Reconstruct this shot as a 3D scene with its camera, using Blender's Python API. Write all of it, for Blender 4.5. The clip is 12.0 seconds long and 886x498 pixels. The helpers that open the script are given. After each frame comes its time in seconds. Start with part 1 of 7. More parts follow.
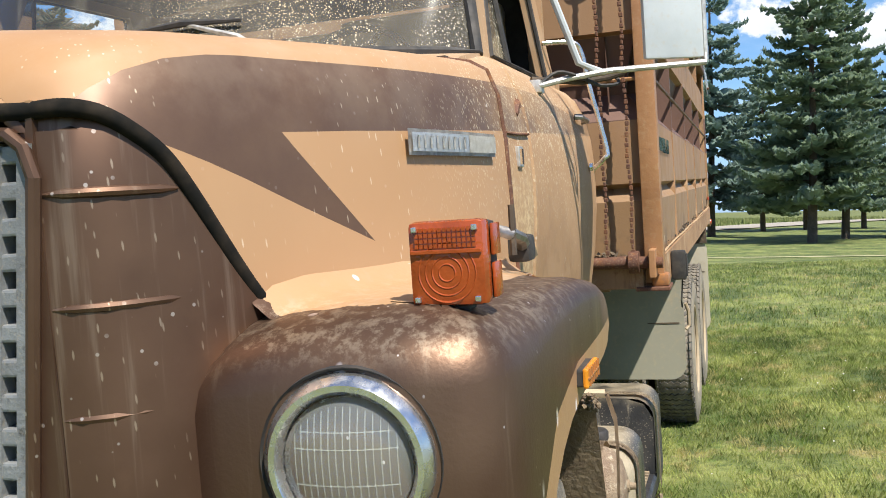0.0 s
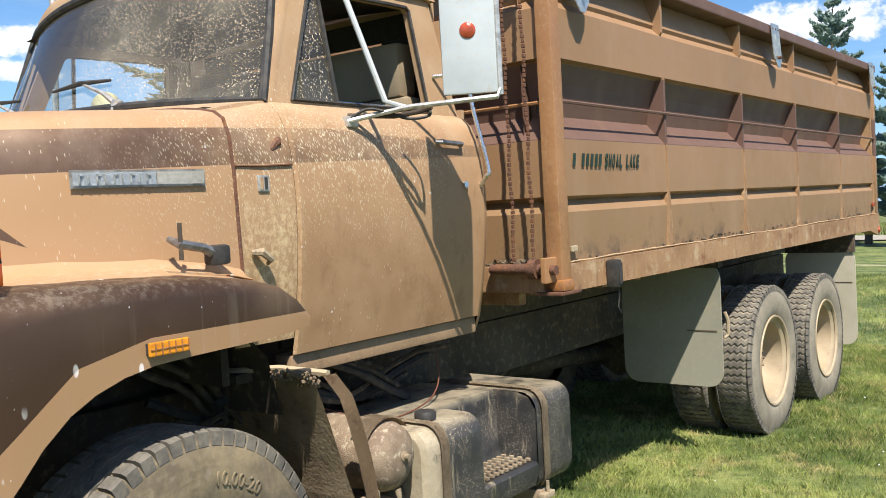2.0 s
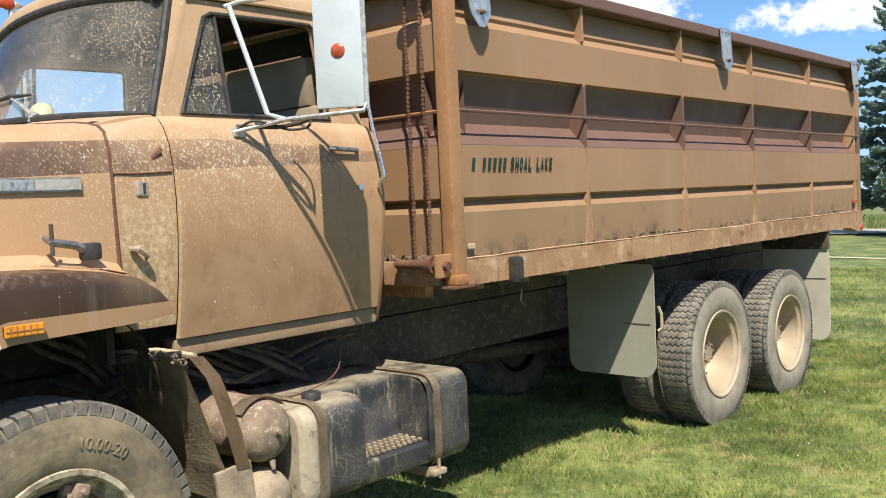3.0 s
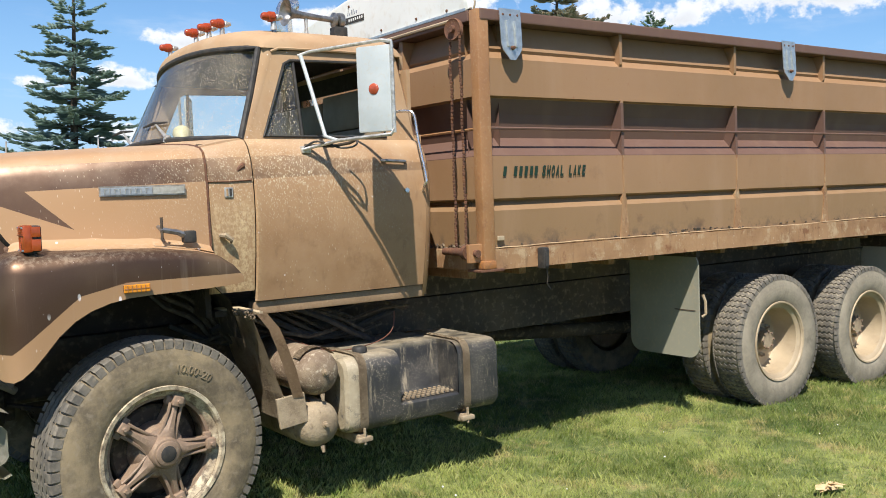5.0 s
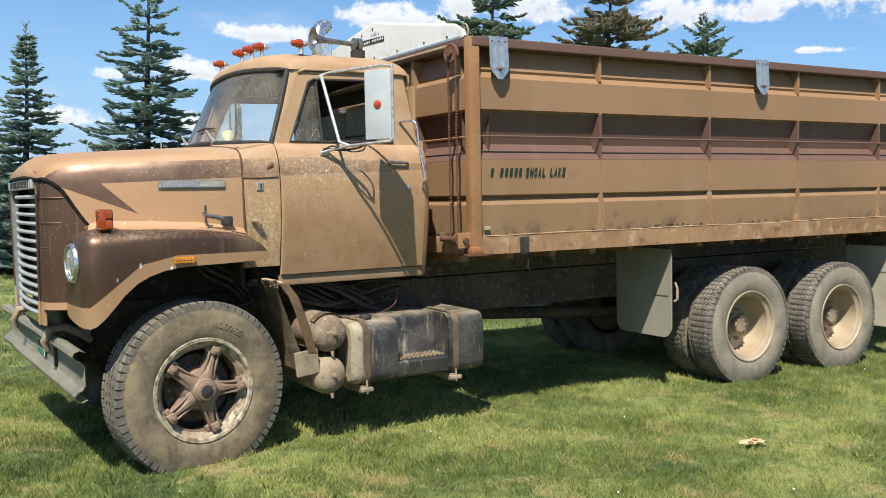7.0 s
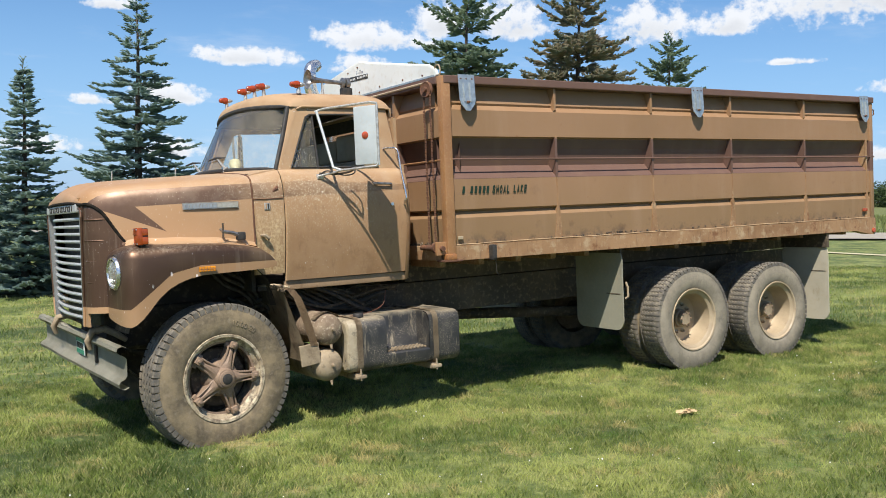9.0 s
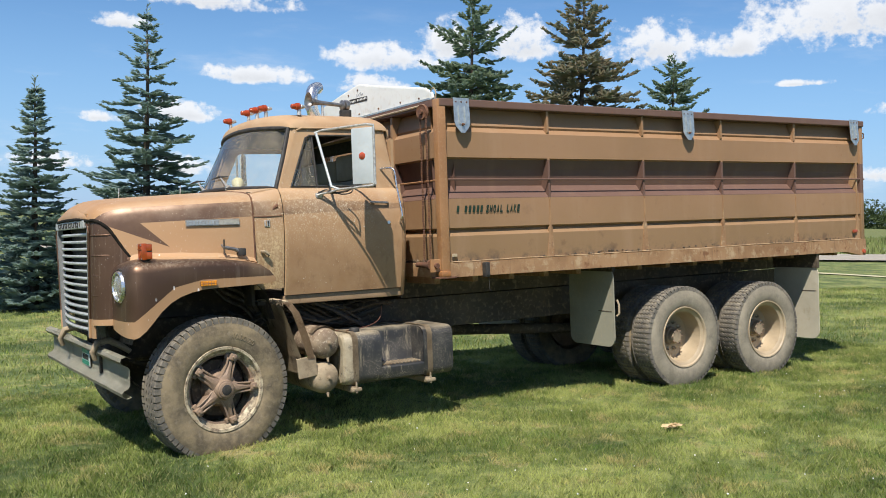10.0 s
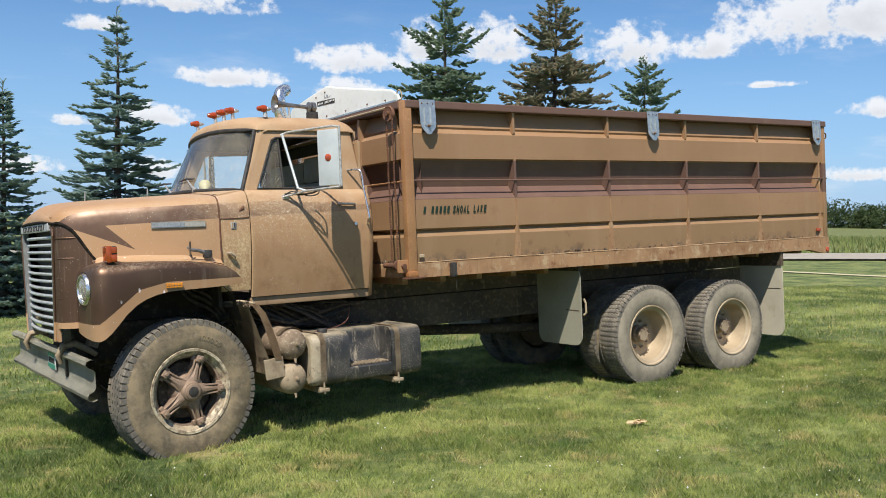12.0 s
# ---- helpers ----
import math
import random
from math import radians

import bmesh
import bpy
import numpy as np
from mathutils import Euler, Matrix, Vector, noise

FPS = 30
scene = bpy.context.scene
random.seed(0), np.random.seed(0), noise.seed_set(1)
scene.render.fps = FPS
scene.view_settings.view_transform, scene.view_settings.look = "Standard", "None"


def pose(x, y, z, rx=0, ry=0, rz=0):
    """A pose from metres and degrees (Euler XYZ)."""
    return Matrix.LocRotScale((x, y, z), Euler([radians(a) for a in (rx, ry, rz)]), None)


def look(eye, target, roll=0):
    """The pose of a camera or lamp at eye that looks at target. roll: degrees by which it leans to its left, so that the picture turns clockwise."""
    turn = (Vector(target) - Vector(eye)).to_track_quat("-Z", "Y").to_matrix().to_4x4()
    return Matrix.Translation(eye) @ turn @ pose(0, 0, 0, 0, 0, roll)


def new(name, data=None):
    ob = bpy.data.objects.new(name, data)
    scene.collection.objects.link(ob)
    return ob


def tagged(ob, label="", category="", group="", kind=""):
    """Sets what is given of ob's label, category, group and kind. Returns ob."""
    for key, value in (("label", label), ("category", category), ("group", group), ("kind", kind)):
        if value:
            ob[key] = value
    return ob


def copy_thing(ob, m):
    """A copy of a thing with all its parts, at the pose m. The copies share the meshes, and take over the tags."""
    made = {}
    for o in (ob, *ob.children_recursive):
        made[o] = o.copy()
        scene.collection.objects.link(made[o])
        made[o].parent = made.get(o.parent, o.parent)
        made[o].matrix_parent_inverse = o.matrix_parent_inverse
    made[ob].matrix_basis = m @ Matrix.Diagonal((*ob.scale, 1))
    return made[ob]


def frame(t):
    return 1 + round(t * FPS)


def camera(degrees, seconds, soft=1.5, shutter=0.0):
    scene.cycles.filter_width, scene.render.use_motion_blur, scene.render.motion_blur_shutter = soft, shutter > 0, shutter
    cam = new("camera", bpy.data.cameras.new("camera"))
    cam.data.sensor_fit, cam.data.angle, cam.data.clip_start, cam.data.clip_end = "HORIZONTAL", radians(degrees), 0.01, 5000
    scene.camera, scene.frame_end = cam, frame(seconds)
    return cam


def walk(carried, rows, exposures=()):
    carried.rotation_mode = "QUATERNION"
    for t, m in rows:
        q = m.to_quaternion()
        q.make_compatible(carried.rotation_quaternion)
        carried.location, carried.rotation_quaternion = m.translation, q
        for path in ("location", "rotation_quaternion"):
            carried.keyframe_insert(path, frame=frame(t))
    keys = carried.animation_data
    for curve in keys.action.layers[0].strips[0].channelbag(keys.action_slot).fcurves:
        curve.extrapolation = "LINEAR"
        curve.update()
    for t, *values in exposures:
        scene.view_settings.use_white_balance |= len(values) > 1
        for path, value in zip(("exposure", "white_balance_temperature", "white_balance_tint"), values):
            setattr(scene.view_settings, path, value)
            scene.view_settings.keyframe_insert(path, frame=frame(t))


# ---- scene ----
cam = camera(52.0, 12.0, soft=0.95, shutter=0.0)
# the truck stands on a slight slope: its own axes, against plumb
LIE = Matrix.Rotation(0.0536316, 4, Vector((-0.720044, -0.693928, 0.0)))
PATH = [
    (0, (-1.753, -1.54, 1.732), (0.143, -0.913, 1.616), -3.9),
    (0.5, (-1.673, -1.92, 1.711), (0.169, -1.144, 1.627), -2.9),
    (1, (-1.552, -2.309, 1.694), (0.19, -1.328, 1.629), -3.4),
    (1.5, (-1.543, -2.781, 1.702), (0.089, -1.627, 1.629), -2.9),
    (2, (-1.49, -3.24, 1.699), (0.09, -2.017, 1.614), -3.2),
    (2.5, (-1.359, -3.632, 1.717), (0.193, -2.376, 1.604), -3.3),
    (3, (-1.29, -4.036, 1.721), (0.2, -2.706, 1.615), -2.7),
    (3.5, (-1.292, -4.398, 1.719), (0.102, -2.968, 1.613), -2.3),
    (5.5, (-1.403, -5.726, 1.771), (-0.293, -4.066, 1.656), -2.2),
    (6, (-1.463, -5.997, 1.771), (-0.39, -4.314, 1.657), -2.0),
    (6.5, (-1.452, -6.307, 1.75), (-0.424, -4.596, 1.628), -1.0),
    (7, (-1.558, -6.577, 1.755), (-0.522, -4.87, 1.631), -1.1),
    (7.5, (-1.686, -6.802, 1.76), (-0.625, -5.11, 1.66), -1.9),
    (9.5, (-2.169, -7.683, 1.727), (-1.096, -5.998, 1.653), -2.5),
    (10, (-2.157, -7.781, 1.726), (-1.096, -6.086, 1.682), -2.0),
    (10.5, (-2.121, -7.855, 1.724), (-1.046, -6.169, 1.673), -1.8),
    (11, (-2.108, -7.879, 1.715), (-1.014, -6.205, 1.659), -1.9),
    (11.5, (-2.115, -7.877, 1.705), (-1.009, -6.211, 1.654), -2.3),
    (12, (-2.117, -7.872, 1.709), (-1.013, -6.205, 1.668), -2.4),
]
walk(cam, [(t, LIE @ look(eye, target, roll)) for t, eye, target, roll in PATH],
     [(0.0, 0.74), (1.0, 0.70), (2.5, 0.76), (3.2, 0.74), (5.5, 0.56), (7.5, 0.50), (12.0, 0.39)])

# ---------------------------------------------------------------- light
SUN_WAY = (LIE.to_3x3() @ Vector((0.228, 0.266, -0.515))).normalized()
sun = new("sun", bpy.data.lights.new("sun", "SUN"))
sun.data.energy, sun.data.angle, sun.data.color = 5.0, radians(0.55), (1.0, 0.95, 0.87)
sun.matrix_basis = look((0, 0, 30), Vector((0, 0, 30)) + SUN_WAY)

world = bpy.data.worlds.new("sky")
scene.world = world
world.use_nodes = True
wn, wl = world.node_tree.nodes, world.node_tree.links
wn.clear()
w_out, w_bg = wn.new("ShaderNodeOutputWorld"), wn.new("ShaderNodeBackground")
w_sky = wn.new("ShaderNodeTexSky")
w_sky.sky_type, w_sky.sun_disc = "NISHITA", False
w_sky.sun_elevation = math.asin(-SUN_WAY.z)
w_sky.sun_rotation = math.atan2(-SUN_WAY.x, -SUN_WAY.y)
w_sky.air_density, w_sky.dust_density, w_sky.ozone_density = 1.0, 0.3, 3.0


# fair-weather cumulus: azimuth, height, half width and half height of each, in degrees
CLOUDS = [(72.5, 12.6, 5.2, 1.0), (77.5, 11.0, 1.7, 0.6), (69.9, 8.4, 3.3, 0.9), (61.6, 9.6, 3.7, 1.2), (57.6, 10.6, 2.0, 1.6), (53.2, 10.7, 3.0, 1.8), (45.1, 10.4, 3.3, 1.8),
          (40.3, 10.3, 2.0, 1.2), (33.0, 11.6, 6.8, 3.0), (31.0, 6.4, 1.8, 0.7), (74.1, 5.9, 2.6, 1.0), (78.4, 5.5, 1.5, 0.5), (74.0, 2.7, 2.0, 0.8), (62.7, 8.0, 2.6, 0.8),
          (32.0, 2.8, 2.4, 0.7), (81.5, 2.8, 2.3, 0.7), (-2.4, 11.0, 3.0, 2.0), (-8.0, 9.6, 3.2, 2.1), (17.0, 10.6, 6.0, 1.7), (36.4, 8.1, 1.9, 0.3)]
w_tc = wn.new("ShaderNodeTexCoord")
w_sep = wn.new("ShaderNodeSeparateXYZ")
wl.new(w_tc.outputs["Generated"], w_sep.inputs[0])


def wmath(op, a, b=None, c=None):
    nd = wn.new("ShaderNodeMath")
    nd.operation = op
    for slot, value in zip(nd.inputs, (a, b, c)):
        if value is None:
            continue
        if hasattr(value, "is_linked"):
            wl.new(value, slot)
        else:
            slot.default_value = value
    return nd.outputs[0]


def wdot(vec):
    nd = wn.new("ShaderNodeVectorMath")
    nd.operation = "DOT_PRODUCT"
    wl.new(w_tc.outputs["Generated"], nd.inputs[0])
    nd.inputs[1].default_value = vec
    return nd.outputs["Value"]


def cloud_noise(scale, detail, rough, squash):
    mp, nd = wn.new("ShaderNodeMapping"), wn.new("ShaderNodeTexNoise")
    mp.inputs["Scale"].default_value = (1.0, 1.0, squash)
    nd.inputs["Scale"].default_value, nd.inputs["Detail"].default_value, nd.inputs["Roughness"].default_value = scale, detail, rough
    wl.new(w_tc.outputs["Generated"], mp.inputs[0])
    wl.new(mp.outputs[0], nd.inputs["Vector"])
    return nd.outputs[0]


def wramp(value, lo, hi, a=0.0, b=1.0):
    nd = wn.new("ShaderNodeMapRange")
    nd.interpolation_type = "SMOOTHSTEP"
    for key, v in (("From Min", lo), ("From Max", hi), ("To Min", a), ("To Max", b)):
        nd.inputs[key].default_value = v
    wl.new(value, nd.inputs[0])
    return nd.outputs[0]


w_body, w_under = None, None
for az, el, wide, high in CLOUDS:
    ca, sa, ce, se = math.cos(radians(az)), math.sin(radians(az)), math.cos(radians(el)), math.sin(radians(el))
    fwd, across, above = Vector((ca * ce, sa * ce, se)), Vector((sa, -ca, 0.0)), Vector((-ca * se, -sa * se, ce))
    u, v = wdot(across / radians(wide)), wdot(above / radians(high))
    # flat bases: the lower half is squeezed
    v = wmath("MAXIMUM", v, wmath("MULTIPLY", v, -1.9))
    body = wmath("SUBTRACT", 1.0, wmath("ADD", wmath("MULTIPLY", u, u), wmath("MULTIPLY", v, v)))
    body = wmath("MINIMUM", body, wramp(wdot(fwd), 0.6, 0.8, -4.0, 1.0))
    low = wdot(above / radians(high))
    w_body = body if w_body is None else wmath("SMOOTH_MAX", w_body, body, 0.25)
    near = wmath("SUBTRACT", body, wmath("MULTIPLY", low, 0.9))
    w_under = near if w_under is None else wmath("MAXIMUM", w_under, near)
w_lump, w_fine = cloud_noise(30.0, 7.0, 0.60, 1.35), cloud_noise(95.0, 5.0, 0.60, 1.1)
w_edge = wmath("ADD", wmath("MULTIPLY", wmath("SUBTRACT", w_lump, 0.5), 4.2), wmath("MULTIPLY", wmath("SUBTRACT", w_fine, 0.5), 1.6))
# the rest of the sky, away from the placed ones and overhead
w_other = wmath("MULTIPLY", wramp(cloud_noise(4.0, 8.0, 0.5, 2.2), 0.54, 0.62), wramp(w_sep.outputs[2], 0.26, 0.40))
w_wisp = wmath("MULTIPLY", wramp(cloud_noise(6.0, 8.0, 0.62, 5.0), 0.50, 0.78), wramp(w_sep.outputs[2], 0.30, 0.02, 0.0, 0.5))
w_shape = wmath("ADD", w_body, w_edge)
w_cover = wmath("MAXIMUM", wmath("MAXIMUM", wramp(w_shape, -0.10, 0.85), w_other), w_wisp)
w_cover = wmath("MULTIPLY", wmath("MULTIPLY", w_cover, wramp(w_sep.outputs[2], -0.01, 0.02)), 0.92)
# the sunlit tops are bright, the bases grey
w_tone = wramp(wmath("ADD", w_under, wmath("MULTIPLY", wmath("SUBTRACT", w_lump, 0.5), 1.4)), 0.45, 1.7, 7.2, 5.2)
w_cl = wn.new("ShaderNodeCombineColor")
for i, k in enumerate((0.985, 1.0, 1.03)):
    wl.new(wmath("MULTIPLY", w_tone, k), w_cl.inputs[i])
w_mix = wn.new("ShaderNodeMix")
w_mix.data_type = "RGBA"
w_deep = wn.new("ShaderNodeHueSaturation")
w_deep.inputs["Hue"].default_value = 0.506
w_deep.inputs["Saturation"].default_value, w_deep.inputs["Value"].default_value = 1.26, 0.90
wl.new(w_sky.outputs[0], w_deep.inputs["Color"])
w_low = wn.new("ShaderNodeMix")
w_low.data_type = "RGBA"
w_low.inputs[7].default_value = (2.0, 3.95, 7.1, 1)
wl.new(wramp(w_sep.outputs[2], 0.30, 0.0, 0.0, 0.70), w_low.inputs[0]), wl.new(w_deep.outputs[0], w_low.inputs[6])
wl.new(w_cover, w_mix.inputs[0]), wl.new(w_low.outputs[2], w_mix.inputs[6]), wl.new(w_cl.outputs[0], w_mix.inputs[7])
wl.new(w_mix.outputs[2], w_bg.inputs[0])
w_bg.inputs[1].default_value = 0.10
wl.new(w_bg.outputs[0], w_out.inputs[0])


# ---------------------------------------------------------------- materials
class Mat:
    """A node material with short calls for the nodes that this scene uses."""

    def __init__(self, name, rough=0.6, metal=0.0, color=(0.5, 0.5, 0.5)):
        self.m = bpy.data.materials.new(name)
        self.m.use_nodes = True
        self.n, self.l = self.m.node_tree.nodes, self.m.node_tree.links
        self.b = self.n["Principled BSDF"]
        self.b.inputs["Roughness"].default_value, self.b.inputs["Metallic"].default_value = rough, metal
        self.b.inputs["Base Color"].default_value = (*color, 1)
        self.co = self.n.new("ShaderNodeTexCoord").outputs["Object"]

    def put(self, slot, value):
        if hasattr(value, "is_linked"):
            self.l.new(value, slot)
        elif isinstance(value, tuple) and len(value) == 3 and slot.type == "RGBA":
            slot.default_value = (*value, 1)
        else:
            slot.default_value = value

    def set(self, key, value):
        self.put(self.b.inputs[key], value)
        return self

    def math(self, op, a, b=0.0, clamp=False):
        nd = self.n.new("ShaderNodeMath")
        nd.operation, nd.use_clamp = op, clamp
        self.put(nd.inputs[0], a), self.put(nd.inputs[1], b)
        return nd.outputs[0]

    def noise(self, scale, detail=4.0, rough=0.55, stretch=None, vector=None):
        nd = self.n.new("ShaderNodeTexNoise")
        nd.inputs["Scale"].default_value, nd.inputs["Detail"].default_value, nd.inputs["Roughness"].default_value = scale, detail, rough
        v = vector if vector is not None else self.co
        if stretch:
            mp = self.n.new("ShaderNodeMapping")
            mp.inputs["Scale"].default_value = stretch
            self.l.new(v, mp.inputs[0])
            v = mp.outputs[0]
        self.l.new(v, nd.inputs["Vector"])
        return nd.outputs[0]

    def cells(self, scale, stretch=None, feature="F1", out="Distance", rnd=1.0):
        nd = self.n.new("ShaderNodeTexVoronoi")
        nd.feature = feature
        nd.inputs["Scale"].default_value, nd.inputs["Randomness"].default_value = scale, rnd
        v = self.co
        if stretch:
            mp = self.n.new("ShaderNodeMapping")
            mp.inputs["Scale"].default_value = stretch
            self.l.new(v, mp.inputs[0])
            v = mp.outputs[0]
        self.l.new(v, nd.inputs["Vector"])
        return nd.outputs[out]

    def streaks(self, scale, stretch, turn):
        """Cells drawn out along a line that leans by that many degrees in the side view."""
        lean, squash, nd = self.n.new("ShaderNodeMapping"), self.n.new("ShaderNodeMapping"), self.n.new("ShaderNodeTexVoronoi")
        lean.inputs["Rotation"].default_value, squash.inputs["Scale"].default_value = (0.0, radians(turn), 0.0), stretch
        nd.inputs["Scale"].default_value = scale
        self.l.new(self.co, lean.inputs[0]), self.l.new(lean.outputs[0], squash.inputs[0]), self.l.new(squash.outputs[0], nd.inputs["Vector"])
        return nd.outputs["Distance"]

    def ramp(self, value, lo, hi, smooth=True, a=0.0, b=1.0):
        nd = self.n.new("ShaderNodeMapRange")
        if smooth:
            nd.interpolation_type = "SMOOTHSTEP"
        for key, v in (("From Min", lo), ("From Max", hi), ("To Min", a), ("To Max", b)):
            nd.inputs[key].default_value = v
        self.l.new(value, nd.inputs[0])
        return nd.outputs[0]

    def mix(self, fac, a, b):
        nd = self.n.new("ShaderNodeMix")
        nd.data_type = "RGBA"
        self.put(nd.inputs[0], fac), self.put(nd.inputs[6], a), self.put(nd.inputs[7], b)
        return nd.outputs[2]

    def xyz(self):
        nd = self.n.new("ShaderNodeSeparateXYZ")
        self.l.new(self.co, nd.inputs[0])
        return nd.outputs

    def bump(self, height, strength=0.3, distance=0.01):
        nd = self.n.new("ShaderNodeBump")
        nd.inputs["Strength"].default_value, nd.inputs["Distance"].default_value = strength, distance
        self.l.new(height, nd.inputs["Height"])
        self.l.new(nd.outputs[0], self.b.inputs["Normal"])
        return self

    def random(self):
        return self.n.new("ShaderNodeObjectInfo").outputs["Random"]

    def island(self):
        return self.n.new("ShaderNodeNewGeometry").outputs["Random Per Island"]


TAN, BROWN, DUST = (0.400, 0.238, 0.121), (0.128, 0.071, 0.045), (0.47, 0.36, 0.215)


def truck_paint():
    """Tan body paint with the dark stripe, the arrow on the hood, the dark grille shell and the mud spatter on the cowl."""
    m = Mat("truck_paint_tan_and_brown", 0.34)
    x, y, z = m.xyz()
    up = m.math("ADD", m.math("MULTIPLY", x, 0.03), 1.982)
    for x0, z0, slope in ((-0.48, 1.969, 0.07), (-0.611, 1.957, 0.16), (-0.688, 1.938, 0.34), (-0.733, 1.916, 0.62), (-0.773, 1.884, 0.95)):
        up = m.math("MINIMUM", up, m.math("ADD", m.math("MULTIPLY", m.math("SUBTRACT", x, x0), slope), z0))
    up = m.math("MINIMUM", up, m.math("ADD", m.math("MULTIPLY", x, -0.05), 2.045))
    wob = m.math("MULTIPLY", m.math("SUBTRACT", m.noise(3, 2), 0.5), 0.006)
    low = m.math("ADD", m.math("ADD", m.math("MULTIPLY", x, 0.032), 1.864), wob)
    band = m.math("MULTIPLY", m.math("LESS_THAN", z, up), m.math("GREATER_THAN", z, low))
    arrow = m.math("GREATER_THAN", z, m.math("ADD", m.math("MULTIPLY", m.math("ADD", x, 0.688), -0.407), 1.829))
    right = m.math("LESS_THAN", x, m.math("ADD", m.math("MULTIPLY", m.math("SUBTRACT", 1.849, z), 1.06), -0.475))
    arrow = m.math("MULTIPLY", m.math("MULTIPLY", arrow, right), m.math("LESS_THAN", z, up))
    # the shell round the grille lies in front of a slanting line
    line = m.math("MINIMUM", m.math("SUBTRACT", 1.124, x), m.math("SUBTRACT", 0.717, m.math("MULTIPLY", x, 1.6)))
    shell = m.math("LESS_THAN", z, m.math("MINIMUM", 1.882, line))
    shell = m.math("MULTIPLY", shell, m.math("GREATER_THAN", z, 1.145))
    dark = m.math("MAXIMUM", m.math("MAXIMUM", band, arrow), shell)
    rub = m.ramp(m.noise(5, 5), 0.62, 0.8)
    dark = m.math("MULTIPLY", dark, m.math("SUBTRACT", 1.0, m.math("MULTIPLY", rub, 0.35)))
    tan = m.mix(m.ramp(m.noise(0.9, 3), 0.35, 0.7), TAN, (0.36, 0.195, 0.085))
    col = m.mix(dark, tan, BROWN)
    # dust gathers towards the rear of the cowl and the door
    back = m.ramp(x, 0.1, 0.5)
    mott = m.noise(1.5, 7, 0.62)
    col = m.mix(m.math("MULTIPLY", back, m.math("ADD", 0.42, m.math("MULTIPLY", m.ramp(mott, 0.35, 0.68), 0.45))), col, (0.300, 0.166, 0.080))
    dusty = m.math("MULTIPLY", m.math("ADD", 0.10, m.math("MULTIPLY", back, 0.40)), m.ramp(m.noise(3.2, 8, 0.7), 0.34, 0.70))
    col = m.mix(dusty, col, (0.44, 0.290, 0.160))
    scuff = m.math("MULTIPLY", m.ramp(m.noise(24, 6, 0.7, stretch=(1.0, 1.0, 0.35)), 0.55, 0.72), m.math("MULTIPLY", back, 0.35))
    col = m.mix(scuff, col, (0.20, 0.115, 0.06))
    smear = m.math("MULTIPLY", m.ramp(m.noise(5.5, 7, 0.72, stretch=(1.0, 1.0, 0.8)), 0.50, 0.66), m.math("MULTIPLY", m.ramp(x, 0.58, 0.75), m.ramp(z, 1.72, 1.45)))
    col = m.mix(m.math("MULTIPLY", smear, 0.5), col, (0.215, 0.115, 0.052))
    top = m.math("MULTIPLY", m.ramp(z, 2.02, 2.08), m.math("ADD", 0.15, m.math("MULTIPLY", m.ramp(m.noise(5, 5), 0.35, 0.7), 0.35)))
    col = m.mix(top, col, (0.47, 0.335, 0.20))
    film = m.math("MULTIPLY", m.ramp(m.noise(4.5, 7, 0.68), 0.40, 0.66), m.math("MULTIPLY", m.ramp(z, 1.78, 1.98), 0.26))
    col = m.mix(film, col, (0.43, 0.325, 0.225))
    faint = m.math("MULTIPLY", m.ramp(m.streaks(55.0, (1.5, 1.5, 0.32), 6), 0.16, 0.09), m.math("MULTIPLY", m.ramp(m.noise(3.5, 3), 0.46, 0.58), 0.75))
    col = m.mix(faint, col, (0.58, 0.47, 0.34))
    # caked mud on the cowl
    mud = m.math("MULTIPLY", m.math("MULTIPLY", m.ramp(x, 0.345, 0.38), m.ramp(x, 0.66, 0.55)), m.ramp(z, 1.86, 1.66))
    mud = m.math("MULTIPLY", mud, m.math("ADD", m.math("MULTIPLY", m.ramp(m.noise(48, 8, 0.75, stretch=(1.0, 1.0, 0.35)), 0.40, 0.52), 0.75), m.math("MULTIPLY", m.ramp(m.noise(6, 6, 0.7), 0.36, 0.58), 0.25)))
    col = m.mix(m.math("MULTIPLY", mud, 0.85), col, m.mix(m.ramp(m.noise(60, 5, 0.7), 0.4, 0.6), (0.40, 0.262, 0.135), (0.60, 0.445, 0.250)))
    # dried spatter: two sizes of drawn-out drops
    drops = m.math("MAXIMUM", m.ramp(m.streaks(70.0, (1.45, 1.45, 0.42), 16), 0.22, 0.13), m.ramp(m.streaks(120.0, (1.4, 1.4, 0.45), 22), 0.30, 0.18))
    drops = m.math("MULTIPLY", drops, m.ramp(m.noise(23, 3, 0.6), 0.36, 0.52))
    gate = m.ramp(m.noise(7, 4, 0.6), 0.26, 0.48)
    where = m.math("MULTIPLY", m.ramp(x, -0.25, 0.42), m.math("MULTIPLY", m.math("MULTIPLY", m.ramp(z, 1.45, 1.88), m.ramp(z, 2.20, 2.12)), m.ramp(x, 1.62, 1.15)))
    dense = m.math("MULTIPLY", m.ramp(m.streaks(84.0, (1.5, 1.5, 0.42), 20), 0.33, 0.21), m.ramp(m.noise(12, 4, 0.6), 0.36, 0.50))
    dense = m.math("MULTIPLY", dense, m.math("MULTIPLY", m.math("MULTIPLY", m.ramp(x, 0.25, 0.55), m.ramp(x, 1.50, 1.15)), m.math("MULTIPLY", m.ramp(z, 1.80, 1.88), m.ramp(z, 2.06, 2.00))))
